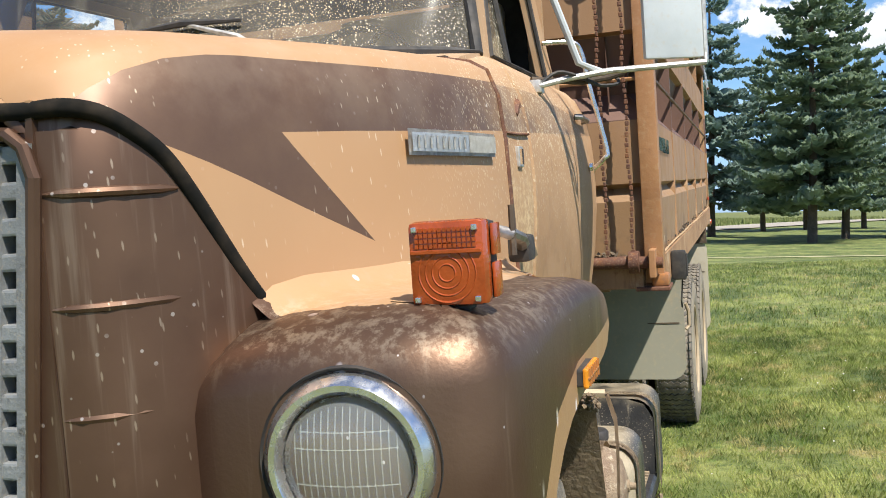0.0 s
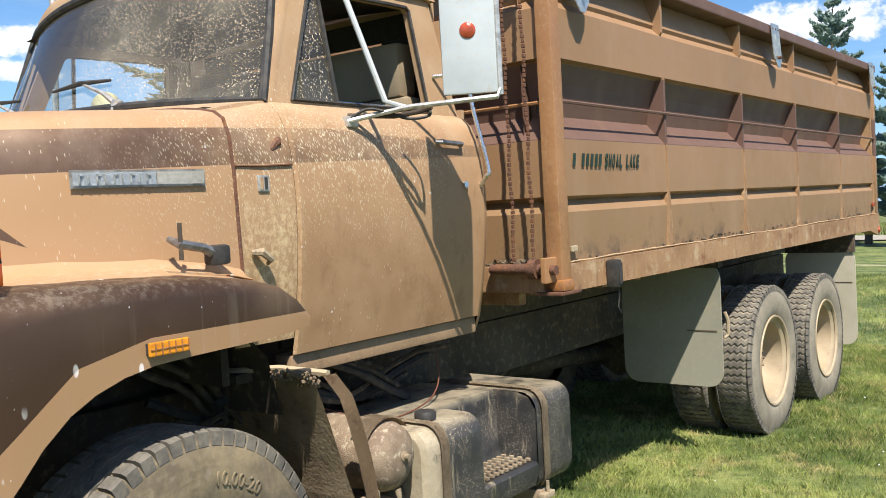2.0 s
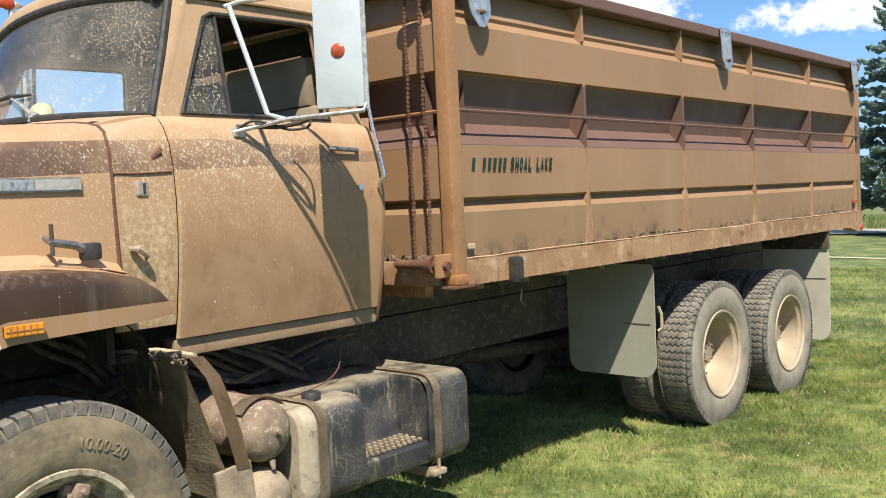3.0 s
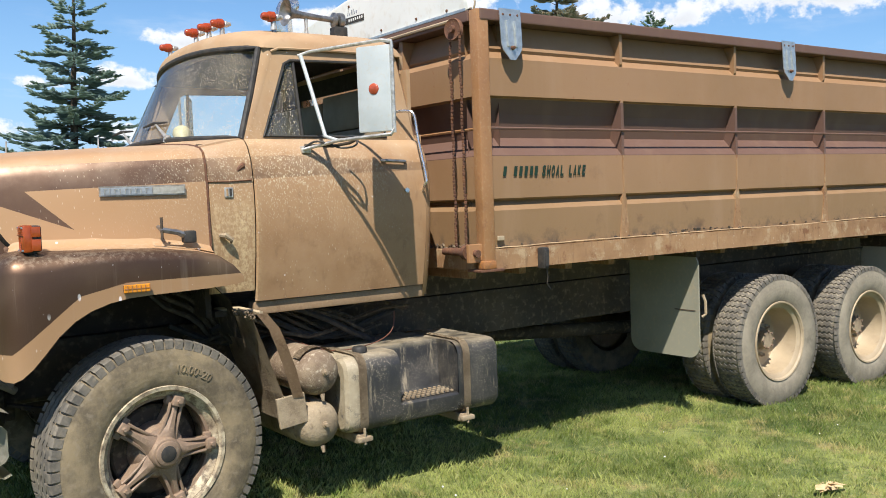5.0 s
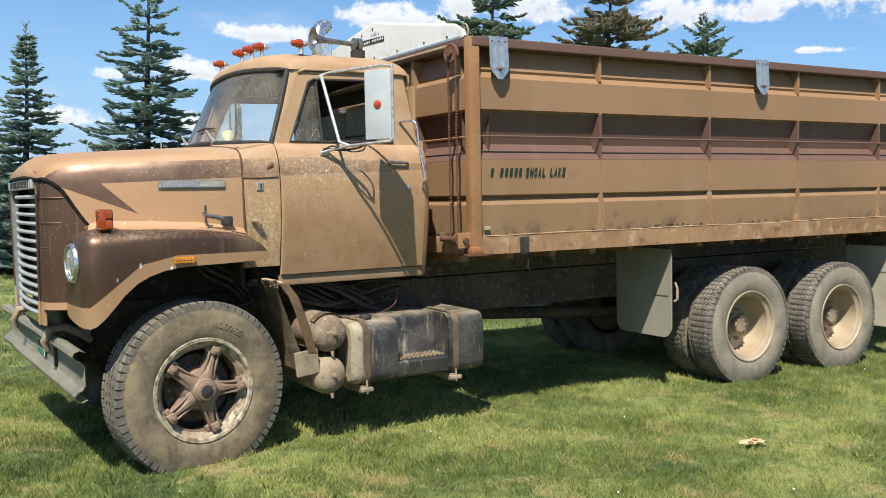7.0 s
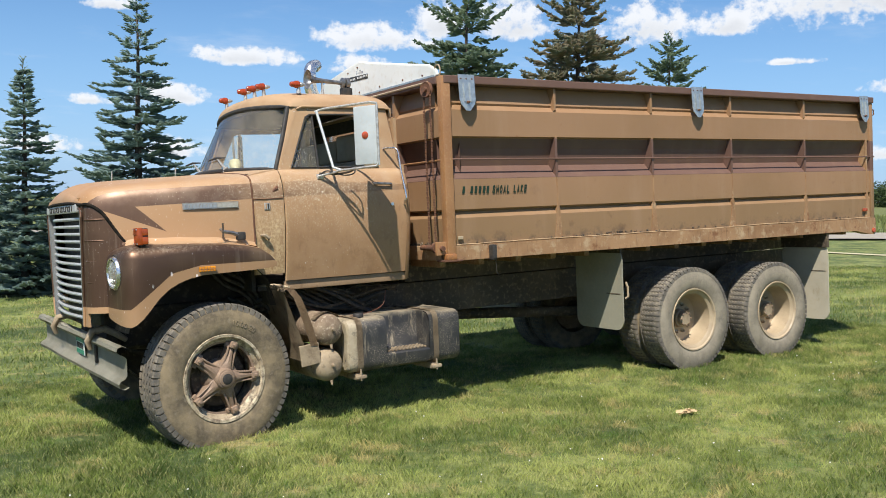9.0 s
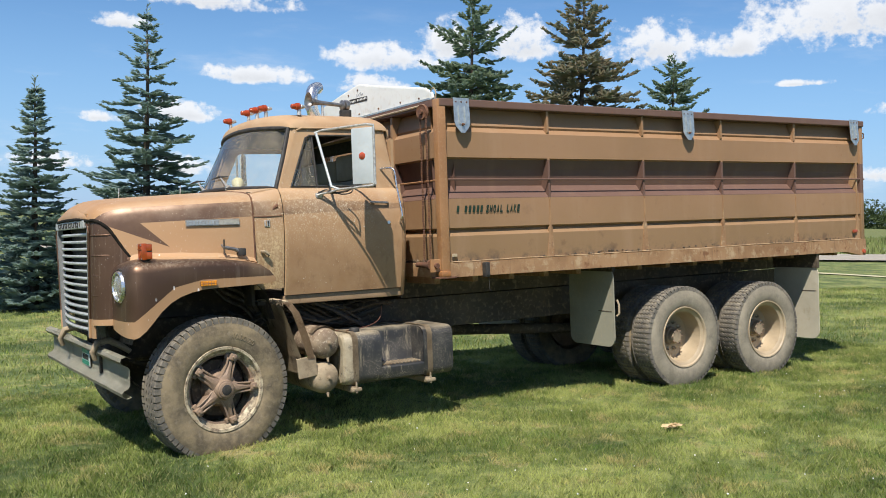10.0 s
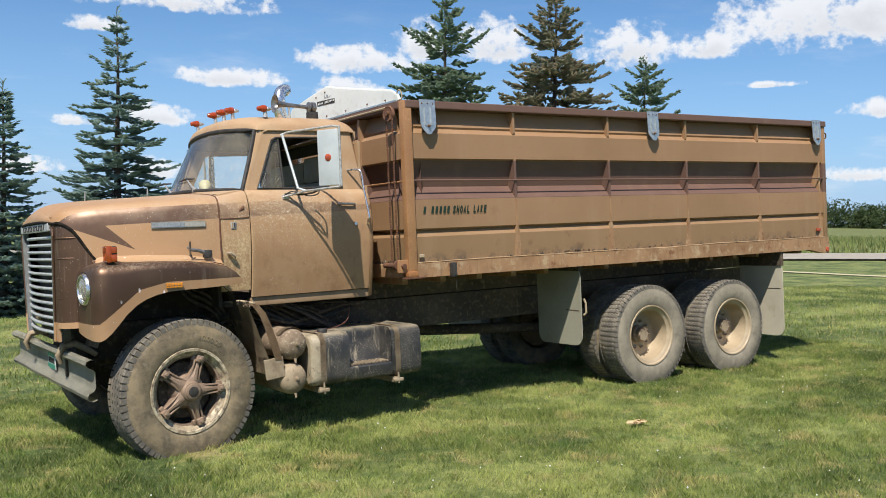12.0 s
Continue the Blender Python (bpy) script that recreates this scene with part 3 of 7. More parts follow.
def tube(pts, r, sides=8, bm=None, caps=True, closed=False):
    """A round bar along points."""
    bm = bm or bmesh.new()
    pts = [Vector(p) for p in pts]
    rings, side = [], None
    for i, p in enumerate(pts):
        a = pts[i - 1] if i or closed else p
        b = pts[(i + 1) % len(pts)] if i + 1 < len(pts) or closed else p
        way = (b - a).normalized()
        if side is None:
            side = way.orthogonal().normalized()
        side = (side - way * side.dot(way)).normalized()
        up = way.cross(side)
        rad = r[i] if isinstance(r, (list, tuple)) else r
        rings.append([bm.verts.new(p + (side * math.cos(t) + up * math.sin(t)) * rad) for t in (2 * math.pi * k / sides for k in range(sides))])
    pairs = list(zip(rings, rings[1:])) + ([(rings[-1], rings[0])] if closed else [])
    for a, b in pairs:
        for k in range(sides):
            bm.faces.new((a[k], a[(k + 1) % sides], b[(k + 1) % sides], b[k]))
    if caps and not closed:
        bm.faces.new(rings[0][::-1]), bm.faces.new(rings[-1])
    return bm


def bend(pts, k=4):
    """More points along a smooth curve through the given ones."""
    pts = [Vector(p) for p in pts]
    out = []
    for i in range(len(pts) - 1):
        a, b, c, d = pts[max(i - 1, 0)], pts[i], pts[i + 1], pts[min(i + 2, len(pts) - 1)]
        for q in range(k):
            t = q / k
            out.append(0.5 * ((2 * b) + (c - a) * t + (2 * a - 5 * b + 4 * c - d) * t * t + (3 * b - a - 3 * c + d) * t**3))
    return out + [pts[-1]]


def lathe(profile, segments=48, bm=None, m=None, close=False):
    """Turns (radius, along) round the y axis; along is y."""
    bm = bm or bmesh.new()
    prof = list(profile) + ([profile[0]] if close else [])
    rows = []
    for r, a in prof:
        rows.append([(r * math.cos(2 * math.pi * k / segments), a, r * math.sin(2 * math.pi * k / segments)) for k in range(segments)])
    before = set(bm.verts)
    surf(rows, bm, close_v=True)
    bmesh.ops.remove_doubles(bm, verts=[v for v in bm.verts if v not in before], dist=1e-5)
    if m is not None:
        bmesh.ops.transform(bm, matrix=m, verts=[v for v in bm.verts if v not in before])
    return bm


def plate(outline, axis, at, thick, bm=None):
    """A flat plate: 2D outline, given along the two other axes in order, of that thickness."""
    bm = bm or bmesh.new()
    k = "xyz".index(axis)
    rings = []
    for d in (at, at + thick):
        ring = []
        for a, b in outline:
            c = [a, b]
            c.insert(k, d)
            ring.append(bm.verts.new(c))
        rings.append(ring)
    n = len(outline)
    bm.faces.new(rings[0]), bm.faces.new(rings[1][::-1])
    for i in range(n):
        bm.faces.new((rings[0][i], rings[0][(i + 1) % n], rings[1][(i + 1) % n], rings[1][i]))
    return bm


def lerp(table, x):
    if x <= table[0][0]:
        return table[0][1]
    for (a, fa), (b, fb) in zip(table, table[1:]):
        if x <= b:
            return fa + (fb - fa) * (x - a) / (b - a)
    return table[-1][1]


def smooth_lerp(table, x):
    xs = [a for a, _ in table]
    if x <= xs[0] or x >= xs[-1]:
        return lerp(table, x)
    i = max(k for k in range(len(xs) - 1) if xs[k] <= x)
    p = [table[max(0, min(len(table) - 1, k))] for k in (i - 1, i, i + 1, i + 2)]
    t = (x - p[1][0]) / (p[2][0] - p[1][0])
    m1 = (p[2][1] - p[0][1]) / max(p[2][0] - p[0][0], 1e-6) * (p[2][0] - p[1][0])
    m2 = (p[3][1] - p[1][1]) / max(p[3][0] - p[1][0], 1e-6) * (p[2][0] - p[1][0])
    return (2 * t**3 - 3 * t**2 + 1) * p[1][1] + (t**3 - 2 * t**2 + t) * m1 + (3 * t**2 - 2 * t**3) * p[2][1] + (t**3 - t**2) * m2


def arange(a, b, n):
    return [a + (b - a) * i / (n - 1) for i in range(n)]


# ---------------------------------------------------------------- ground
def ground_height(x, y):
    """The lawn follows the truck's slope near by and falls away to level farther out."""
    n = LIE.to_3x3() @ Vector((0.0160, 0, 1))
    p0 = LIE @ Vector((0, 0, 0.127))
    tilted = p0.z - (n.x * (x - p0.x) + n.y * (y - p0.y)) / n.z
    d = math.hypot(x - 2, y + 3)
    k = min(max((d - 9) / 26, 0), 1)
    k = k * k * (3 - 2 * k)
    roll = 0.02 * noise.noise(Vector((x * 0.25, y * 0.25, 0))) + 0.006 * noise.noise(Vector((x * 1.3, y * 1.3, 3)))
    far = 0.25 * noise.noise(Vector((x * 0.02, y * 0.02, 7))) * min(d / 60, 1)
    return tilted * (1 - k) + (0.05 + far) * k + roll


def lawn_tones(m, col, dark, fresh, straw, pale):
    """Patches of the lawn at four sizes, the same for the soil sheet and for the blades that stand on it."""
    wide, mid = m.noise(0.75, 4, 0.6), m.noise(2.0, 6, 0.66)
    drift = m.math("ADD", m.math("MULTIPLY", wide, 0.58), m.math("MULTIPLY", mid, 0.42))
    col = m.mix(m.math("MULTIPLY", m.ramp(drift, 0.50, 0.42), 0.88), col, dark)
    col = m.mix(m.math("MULTIPLY", m.ramp(drift, 0.505, 0.575), 0.85), col, pale)
    # scorched straw patches
    dry = m.ramp(m.noise(2.6, 6, 0.7), 0.53, 0.64)
    col = m.mix(m.math("MULTIPLY", m.math("MULTIPLY", dry, m.ramp(wide, 0.36, 0.48)), 0.9), col, straw)
    # lush clumps
    lush = m.ramp(m.noise(4.3, 5, 0.65), 0.56, 0.66)
    col = m.mix(m.math("MULTIPLY", lush, 0.65), col, fresh)
    small = m.noise(9.0, 5, 0.7)
    col = m.mix(m.math("MULTIPLY", m.ramp(small, 0.47, 0.37), 0.60), col, dark)
    col = m.mix(m.math("MULTIPLY", m.ramp(small, 0.54, 0.66), 0.60), col, pale)
    return col


def lawn_material():
    m = Mat("mown_lawn", 0.9)
    fine = m.noise(22, 5, 0.7)
    col = lawn_tones(m, (0.115, 0.148, 0.036), (0.042, 0.070, 0.013), (0.090, 0.150, 0.026), (0.300, 0.250, 0.105), (0.255, 0.275, 0.082))
    col = m.mix(m.math("MULTIPLY", m.ramp(fine, 0.45, 0.7), 0.6), col, (0.022, 0.044, 0.007))
    # mown swathes
    x, y, z = m.xyz()
    wv = m.math("SINE", m.math("ADD", m.math("MULTIPLY", m.math("ADD", m.math("MULTIPLY", x, 0.93), m.math("MULTIPLY", y, -0.37)), 3.3), m.math("MULTIPLY", m.noise(0.35, 5), 5.0)))
    col = m.mix(m.math("MULTIPLY", m.ramp(wv, -0.2, 0.9), 0.22), col, (0.152, 0.182, 0.041))
    far = m.ramp(m.math("POWER", m.math("ADD", m.math("POWER", x, 2.0), m.math("POWER", y, 2.0)), 0.5), 60, 200)
    col = m.mix(m.math("MULTIPLY", far, 0.7), col, (0.118, 0.129, 0.032))
    m.set("Base Color", col)
    m.bump(m.math("ADD", fine, m.noise(90, 3)), 0.6, 0.02)
    return m.m


def grass_blade_material():
    m = Mat("grass_blades", 0.7)
    r = m.island()
    col = lawn_tones(m, (0.190, 0.238, 0.048), (0.066, 0.108, 0.018), (0.145, 0.250, 0.038), (0.52, 0.43, 0.17), (0.430, 0.465, 0.135))
    col = m.mix(m.math("MULTIPLY", m.ramp(r, 0.66, 1.0), 0.5), col, (0.46, 0.42, 0.20))
    col = m.mix(m.math("MULTIPLY", m.ramp(r, 0.3, 0.0), 0.4), col, (0.045, 0.095, 0.014))
    m.set("Base Color", col)
    tl, mx = m.n.new("ShaderNodeBsdfTranslucent"), m.n.new("ShaderNodeMixShader")
    m.l.new(col, tl.inputs[0])
    mx.inputs[0].default_value = 0.28
    m.l.new(m.b.outputs[0], mx.inputs[1]), m.l.new(tl.outputs[0], mx.inputs[2])
    m.l.new(mx.outputs[0], m.n["Material Output"].inputs[0])
    return m.m


LAWN, BLADES = lawn_material(), grass_blade_material()


def build_ground():
    radii = [0.0] + [0.6 * 1.115**i for i in range(78)]
    radii = [r for r in radii if r < 2500] + [2600.0]
    rows = []
    for r in radii:
        row = []
        for k in range(96):
            a = 2 * math.pi * k / 96
            x, y = 2 + r * math.cos(a), -3 + r * math.sin(a)
            row.append((x, y, ground_height(x, y)))
        rows.append(row)
    bm = surf(rows, None, True)
    bmesh.ops.remove_doubles(bm, verts=bm.verts, dist=1e-4)
    ob = part("ground", bm, LAWN, None, "", True)
    tagged(ob, "mown green lawn with dry yellow patches", "lawn", kind="structure")


def lattice(x, y, size, seed):
    """Smooth random field, 0 to 1, with lumps of that size."""
    table = np.random.default_rng(seed).random((64, 64))
    u, v = x / size, y / size
    i, j = np.floor(u).astype(int), np.floor(v).astype(int)
    f, g = u - i, v - j
    f, g = f * f * (3 - 2 * f), g * g * (3 - 2 * g)
    at = lambda a, b: table[a % 64, b % 64]
    return (at(i, j) * (1 - f) + at(i + 1, j) * f) * (1 - g) + (at(i, j + 1) * (1 - f) + at(i + 1, j + 1) * f) * g


def build_grass(name, count, area, hmin, hmax, wid, seed):
    """Blades in tufts: they stand thicker and taller in lumps a hand wide and lean together."""
    rng = np.random.default_rng(seed)
    x0, x1, y0, y1 = area
    x, y = rng.uniform(x0, x1, count), rng.uniform(y0, y1, count)
    lump = 0.55 * lattice(x, y, 0.11 * (wid / 0.0024) ** 0.5, seed + 50) + 0.45 * lattice(x, y, 0.34, seed + 51)
    keep = rng.random(count) < 0.40 + 1.2 * lump
    x, y, lump = x[keep], y[keep], lump[keep]
    n = len(x)
    # ground heights from a coarse grid
    gx, gy = np.arange(x0, x1 + 0.5, 0.25), np.arange(y0, y1 + 0.5, 0.25)
    grid = np.array([[ground_height(a, b) for b in gy] for a in gx])
    u, v = (x - x0) / 0.25, (y - y0) / 0.25
    i, j = u.astype(int), v.astype(int)
    f, g = u - i, v - j
    z = (grid[i, j] * (1 - f) + grid[i + 1, j] * f) * (1 - g) + (grid[i, j + 1] * (1 - f) + grid[i + 1, j + 1] * f) * g - 0.01
    h = rng.uniform(hmin, hmax, n) * (0.50 + 1.0 * lump)
    a, w = rng.uniform(0, 6.283, n), rng.uniform(0.6, 1.0, n) * wid
    b = 12.0 * lattice(x, y, 0.45, seed + 52) + rng.normal(0, 1.7, n)
    lean = rng.uniform(0.1, 0.7, n) * h
    dx, dy, lx, ly = np.cos(a) * w, np.sin(a) * w, np.cos(b) * lean, np.sin(b) * lean
    co = np.stack([np.stack([x - dx, y - dy, z], 1), np.stack([x + dx, y + dy, z], 1),
                   np.stack([x + lx * 0.4 + dx * 0.7, y + ly * 0.4 + dy * 0.7, z + h * 0.65], 1), np.stack([x + lx, y + ly, z + h], 1)], 1)
    base = np.arange(n)[:, None] * 4
    tris = (base + np.array([[0, 1, 2, 0, 2, 3]])).ravel()
    me = bpy.data.meshes.new(name)
    me.vertices.add(n * 4), me.loops.add(n * 6), me.polygons.add(n * 2)
    me.vertices.foreach_set("co", co.astype(np.float32).ravel())
    me.loops.foreach_set("vertex_index", tris.astype(np.int32))
    me.polygons.foreach_set("loop_start", np.arange(0, n * 6, 3, dtype=np.int32))
    me.update(calc_edges=True)
    me.materials.append(BLADES)
    ob = new(name, me)
    tagged(ob, "short green and straw-coloured blades of the mown lawn", "grass", kind="stuff")


build_ground()

# ---------------------------------------------------------------- the truck
truck = tagged(new("grain_truck"), "dusty tan and brown tandem-axle farm grain truck parked on the lawn", "truck")
truck.matrix_basis = LIE

W_TAB = [(-0.80, 0.675), (-0.79, 0.708), (-0.77, 0.74), (-0.74, 0.765), (-0.70, 0.79), (-0.62, 0.825), (-0.54, 0.85), (-0.465, 0.868), (-0.30, 0.915), (-0.155, 0.952), (0.03, 0.986), (0.217, 1.008), (0.36, 1.018)]
T_TAB = [(-0.80, 1.985), (-0.74, 2.030), (-0.66, 2.052), (-0.55, 2.064), (-0.30, 2.078), (0.0, 2.094), (0.36, 2.112)]


def hood_section(x, low):
    w, t = smooth_lerp(W_TAB, x), smooth_lerp(T_TAB, x)
    half = [(w + 0.015, low), (w + 0.012, 1.50), (w + 0.008, 1.62), (w + 0.004, 1.74), (w, 1.85), (w - 0.012, t - 0.150), (w - 0.035, t - 0.090),
            (w - 0.075, t - 0.066), (w - 0.14, t - 0.052), (w - 0.25, t - 0.038), (w * 0.45, t - 0.016), (w * 0.2, t - 0.002), (0.0, t + 0.002)]
    return [(x, -y, z) for y, z in half] + [(x, y, z) for y, z in half[-2::-1]]


def build_hood():
    xs = [-0.80, -0.79, -0.775, -0.755, -0.73, -0.70, -0.66, -0.62, -0.56, -0.50] + arange(-0.44, 0.345, 14)
    bm = surf([hood_section(x, 1.10 if x < -0.53 else 1.36) for x in xs])
    # rolled nose over the grille, following the front edge of the hood
    edge = [p for p in hood_section(-0.80, 1.36) if p[2] >= 1.84]
    rows = []
    for x, y, z in edge:
        e = max(0.0, 1 - (abs(y) / 0.68) ** 4)
        low = min(z, 1.888)
        rows.append([(x - 0.032 * e * math.sin(math.pi * 0.62 * f) - 0.001, y * (1 - 0.03 * f), z + (low - z) * f ** 1.3) for f in (0, 0.12, 0.28, 0.5, 0.75, 1.0)])
    surf(rows, bm)
    part("hood", bm, PAINT, truck, "tan hood with a dark brown stripe and arrow", True)
    # front wall of the shell, with the opening for the grille
    bm = bmesh.new()
    for s in (-1, 1):
        plate([(s * 0.588, 1.0), (s * 0.684, 1.0), (s * 0.684, 1.89), (s * 0.676, 1.89)], "x", -0.802, 0.02, bm)
        tube([(-0.808, s * (0.661 + (z - 1.657) * 0.116 + 0.008), z) for z in arange(1.0, 1.79, 9)] + [(-0.808, s * 0.672, 1.83), (-0.808, s * 0.65, 1.848), (-0.808, s * 0.61, 1.852)], 0.010, 8, bm)
    plate([(-0.615, 1.845), (0.615, 1.845), (0.615, 1.93), (-0.615, 1.93)], "x", -0.805, 0.02, bm)
    part("grille_shell", bm, PAINT, truck, "dark brown painted grille shell")
    for s in (-1, 1):
        # black seal between hood and shell
        pts = [(-0.826, s * 0.0, 1.900), (-0.826, s * 0.30, 1.897), (-0.822, s * 0.46, 1.891), (-0.812, s * 0.58, 1.883), (-0.798, s * 0.662, 1.877)]
        for x, z in ((-0.787, 1.879), (-0.766, 1.874), (-0.745, 1.863), (-0.724, 1.847), (-0.70, 1.826), (-0.678, 1.800), (-0.65, 1.755), (-0.621, 1.705), (-0.595, 1.662), (-0.568, 1.622), (-0.545, 1.592)):
            pts.append((x, s * (smooth_lerp(W_TAB, x) + 0.000), z))
        part("hood_seal", tube(bend(pts, 3), 0.0125, 10), SEALM, truck, "black rubber seal", True)
        # pressed ribs of the shell
        for z in (1.768, 1.618, 1.472, 1.32):
            pts = [(x, s * (smooth_lerp(W_TAB, x) + 0.004), z) for x in (-0.798, -0.79, -0.77, -0.74, -0.70, -0.675)]
            part("shell_rib", tube(pts, [0.002, 0.0065, 0.0075, 0.0075, 0.0065, 0.002], 8), PAINT, truck, "", True)
    # rusty gap behind the hood
    sec = hood_section(0.3485, 1.50)
    part("hood_gap", tube([(x, y * 1.001, z) for x, y, z in sec], 0.0065, 6), RUSTY, truck, "dark rusty gap behind the hood")
    for s in (-1, 1):
        a, b = sorted((s * 1.016, s * 1.030))
        em = part("cowl_emblem", block(0.435, 0.480, a, b, 1.79, 1.842, 0.003), ALU, truck, "small square metal emblem")
        a, b = sorted((s * 1.030, s * 1.033))
        part("emblem_mark", block(0.443, 0.453, a, b, 1.797, 1.835), RUSTRAIL, em)
        part("emblem_bar", block(0.460, 0.471, a, b, 1.797, 1.835), BLACK, em)
        a, b = sorted((s * 0.99, s * 1.017))
        hole = part("rust_hole", tube([(0.515, s * 1.006, 1.925), (0.535, s * 1.004, 1.945), (0.548, s * 1.002, 1.952), (0.556, s * 1.001, 1.966)], [0.008, 0.013, 0.016, 0.008], 7), RUSTY, truck, "jagged rust hole in the cowl", True)
        part("cowl_latch", tube([(0.40, s * 1.020, 1.60), (0.42, s * 1.045, 1.60), (0.455, s * 1.045, 1.575), (0.46, s * 1.02, 1.56)], [0.010, 0.014, 0.012, 0.006], 7), MUDMETAL, truck, "muddy broken latch", True)
        part("cowl_seam", tube([(0.352, s * 1.020, 1.872), (0.46, s * 1.022, 1.872), (0.588, s * 1.022, 1.878)], 0.0035, 5), RUSTY, truck)
    # badges
    for s in (-1, 1):
        bm = bmesh.new()
        for a, b in ((-0.165, 0.235),):
            xs = arange(a, b, 6)
            surf([[(x, s * (smooth_lerp(W_TAB, x) + 0.012), z) for z in (1.812, 1.862)] for x in xs], bm)
            bmesh.ops.solidify(bm, geom=bm.faces[:], thickness=0.010)
        bad = part("hood_badge", bm, ALU, truck, "long pale metal name badge")
        for a, b, mt in ((-0.158, 0.075, BADGE), (0.078, 0.228, BADGE2)):
            bm = surf([[(x, s * (smooth_lerp(W_TAB, x) + 0.0165), z) for z in (1.819, 1.855)] for x in arange(a, b, 5)])
            bmesh.ops.solidify(bm, geom=bm.faces[:], thickness=0.004)
            part("badge_panel", bm, mt, bad)
        bm = bmesh.new()
        for i in range(9):
            x = -0.145 + i * 0.0235
            yy = s * (smooth_lerp(W_TAB, x) + 0.0195)
            block(x, x + 0.004, min(yy, yy + s * 0.003), max(yy, yy + s * 0.003), 1.825, 1.849, 0, bm)
            if i % 2 == 0:
                block(x, x + 0.014, min(yy, yy + s * 0.003), max(yy, yy + s * 0.003), 1.845, 1.849, 0, bm)
        part("badge_bars", bm, ALU, bad)
        # hood latch
        y = s * 1.035
        bm = tube([(0.085, y, 1.66), (0.085, y * 1.045, 1.645), (0.16, y * 1.05, 1.63), (0.235, y * 1.035, 1.60)], [0.010, 0.014, 0.014, 0.02], 8)
        latch = part("hood_latch", bm, COLLAR, truck, "worn metal hood latch with rubber grip", True)
        part("latch_pin", tube([(0.085, y * 1.05, 1.60), (0.085, y * 1.05, 1.705)], 0.007, 6), CHASSIS, latch)
        part("latch_grip", block(0.19, 0.255, min(y * 1.01, y * 1.06), max(y * 1.01, y * 1.06), 1.575, 1.635, 0.012), BLACK, latch, "", True)


build_hood()


def build_grille():
    grille = tagged(part("grille", plate([(-0.61, 1.0), (0.61, 1.0), (0.61, 1.85), (-0.61, 1.85)], "x", -0.70, 0.02), BLACK, truck, "grey painted grille of horizontal bars"))
    n = 14
    bar = None
    for i in range(n):
        z = 1.055 + i * 0.0555
        bow = lambda y: -0.828 + 0.040 * (y / 0.56) ** 2
        rows = []
        for y in arange(-0.58, 0.58, 15):
            x = bow(y)
            rows.append([(x + 0.03, y, z + 0.010), (x, y, z + 0.012), (x - 0.004, y, z), (x, y, z - 0.010), (x + 0.03, y, z - 0.012)])
        if bar is None:
            bm = surf([[(a, b, c - z) for a, b, c in r] for r in rows], None, True)
            bar = part("grille_bar", bm, GRILLEM, grille, "", True)
            bar.location.z = z
        else:
            ob = new("grille_bar", bar.data)
            ob.parent, ob.location.z = grille, z
    for s in (-1, 1):
        bm = bmesh.new()
        side = lambda z: 0.661 + (z - 1.657) * 0.116
        zs = [1.02 + 0.0465 * k for k in range(18)]
        for z in zs:
            block(-0.806, -0.765, min(s * (side(z) - 0.064), s * side(z)), max(s * (side(z) - 0.064), s * side(z)), z, z + 0.024, 0.004, bm)
        for w in (0.056, 0.010):
            surf([[(xx, s * (side(z) - w + d), z) for xx, d in ((-0.765, -0.010), (-0.808, -0.010), (-0.808, 0.010), (-0.765, 0.010))] for z in (1.0, 1.2, 1.4, 1.6, 1.835)], bm)
        part("grille_side", bm, GRILLESTRIP, grille, "slotted grey side strip")
    part("grille_header", block(-0.828, -0.78, -0.60, 0.60, 1.825, 1.885, 0.008), GRILLEM, grille)
    bm = bmesh.new()
    for i in range(13):
        y = -0.48 + i * 0.075
        block(-0.834, -0.827, y, y + 0.010, 1.835, 1.875, 0, bm)
        if i % 3:
            block(-0.834, -0.827, y, y + 0.045, 1.864, 1.875, 0, bm)
        if i % 2:
            block(-0.834, -0.827, y, y + 0.045, 1.835, 1.845, 0, bm)
    tagged(part("header_bars", bm, BLACK, grille), kind="stuff")


build_grille()

# plan line of a front fender, from the grille outwards and back: x, y, top, bottom
FENDER_LINE = [(-0.62, 0.780, 1.49, 1.10), (-0.655, 0.780, 1.50, 1.095), (-0.677, 0.788, 1.522, 1.09), (-0.688, 0.810, 1.548, 1.08), (-0.691, 0.850, 1.567, 1.07), (-0.690, 0.91, 1.574, 1.06), (-0.683, 1.00, 1.580, 1.045),
               (-0.676, 1.10, 1.582, 1.035), (-0.662, 1.175, 1.582, 1.028), (-0.632, 1.220, 1.582, 1.024), (-0.60, 1.240, 1.581, 1.038), (-0.555, 1.248, 1.580, 1.075), (-0.50, 1.25, 1.578, 1.135),
               (-0.44, 1.25, 1.576, 1.205), (-0.37, 1.25, 1.573, 1.265), (-0.30, 1.25, 1.570, 1.303), (-0.22, 1.25, 1.567, 1.330), (-0.13, 1.25, 1.563, 1.346), (0.0, 1.248, 1.556, 1.352),
               (0.13, 1.245, 1.545, 1.355), (0.25, 1.24, 1.528, 1.358), (0.33, 1.235, 1.505, 1.362), (0.39, 1.23, 1.462, 1.366), (0.435, 1.225, 1.405, 1.372)]


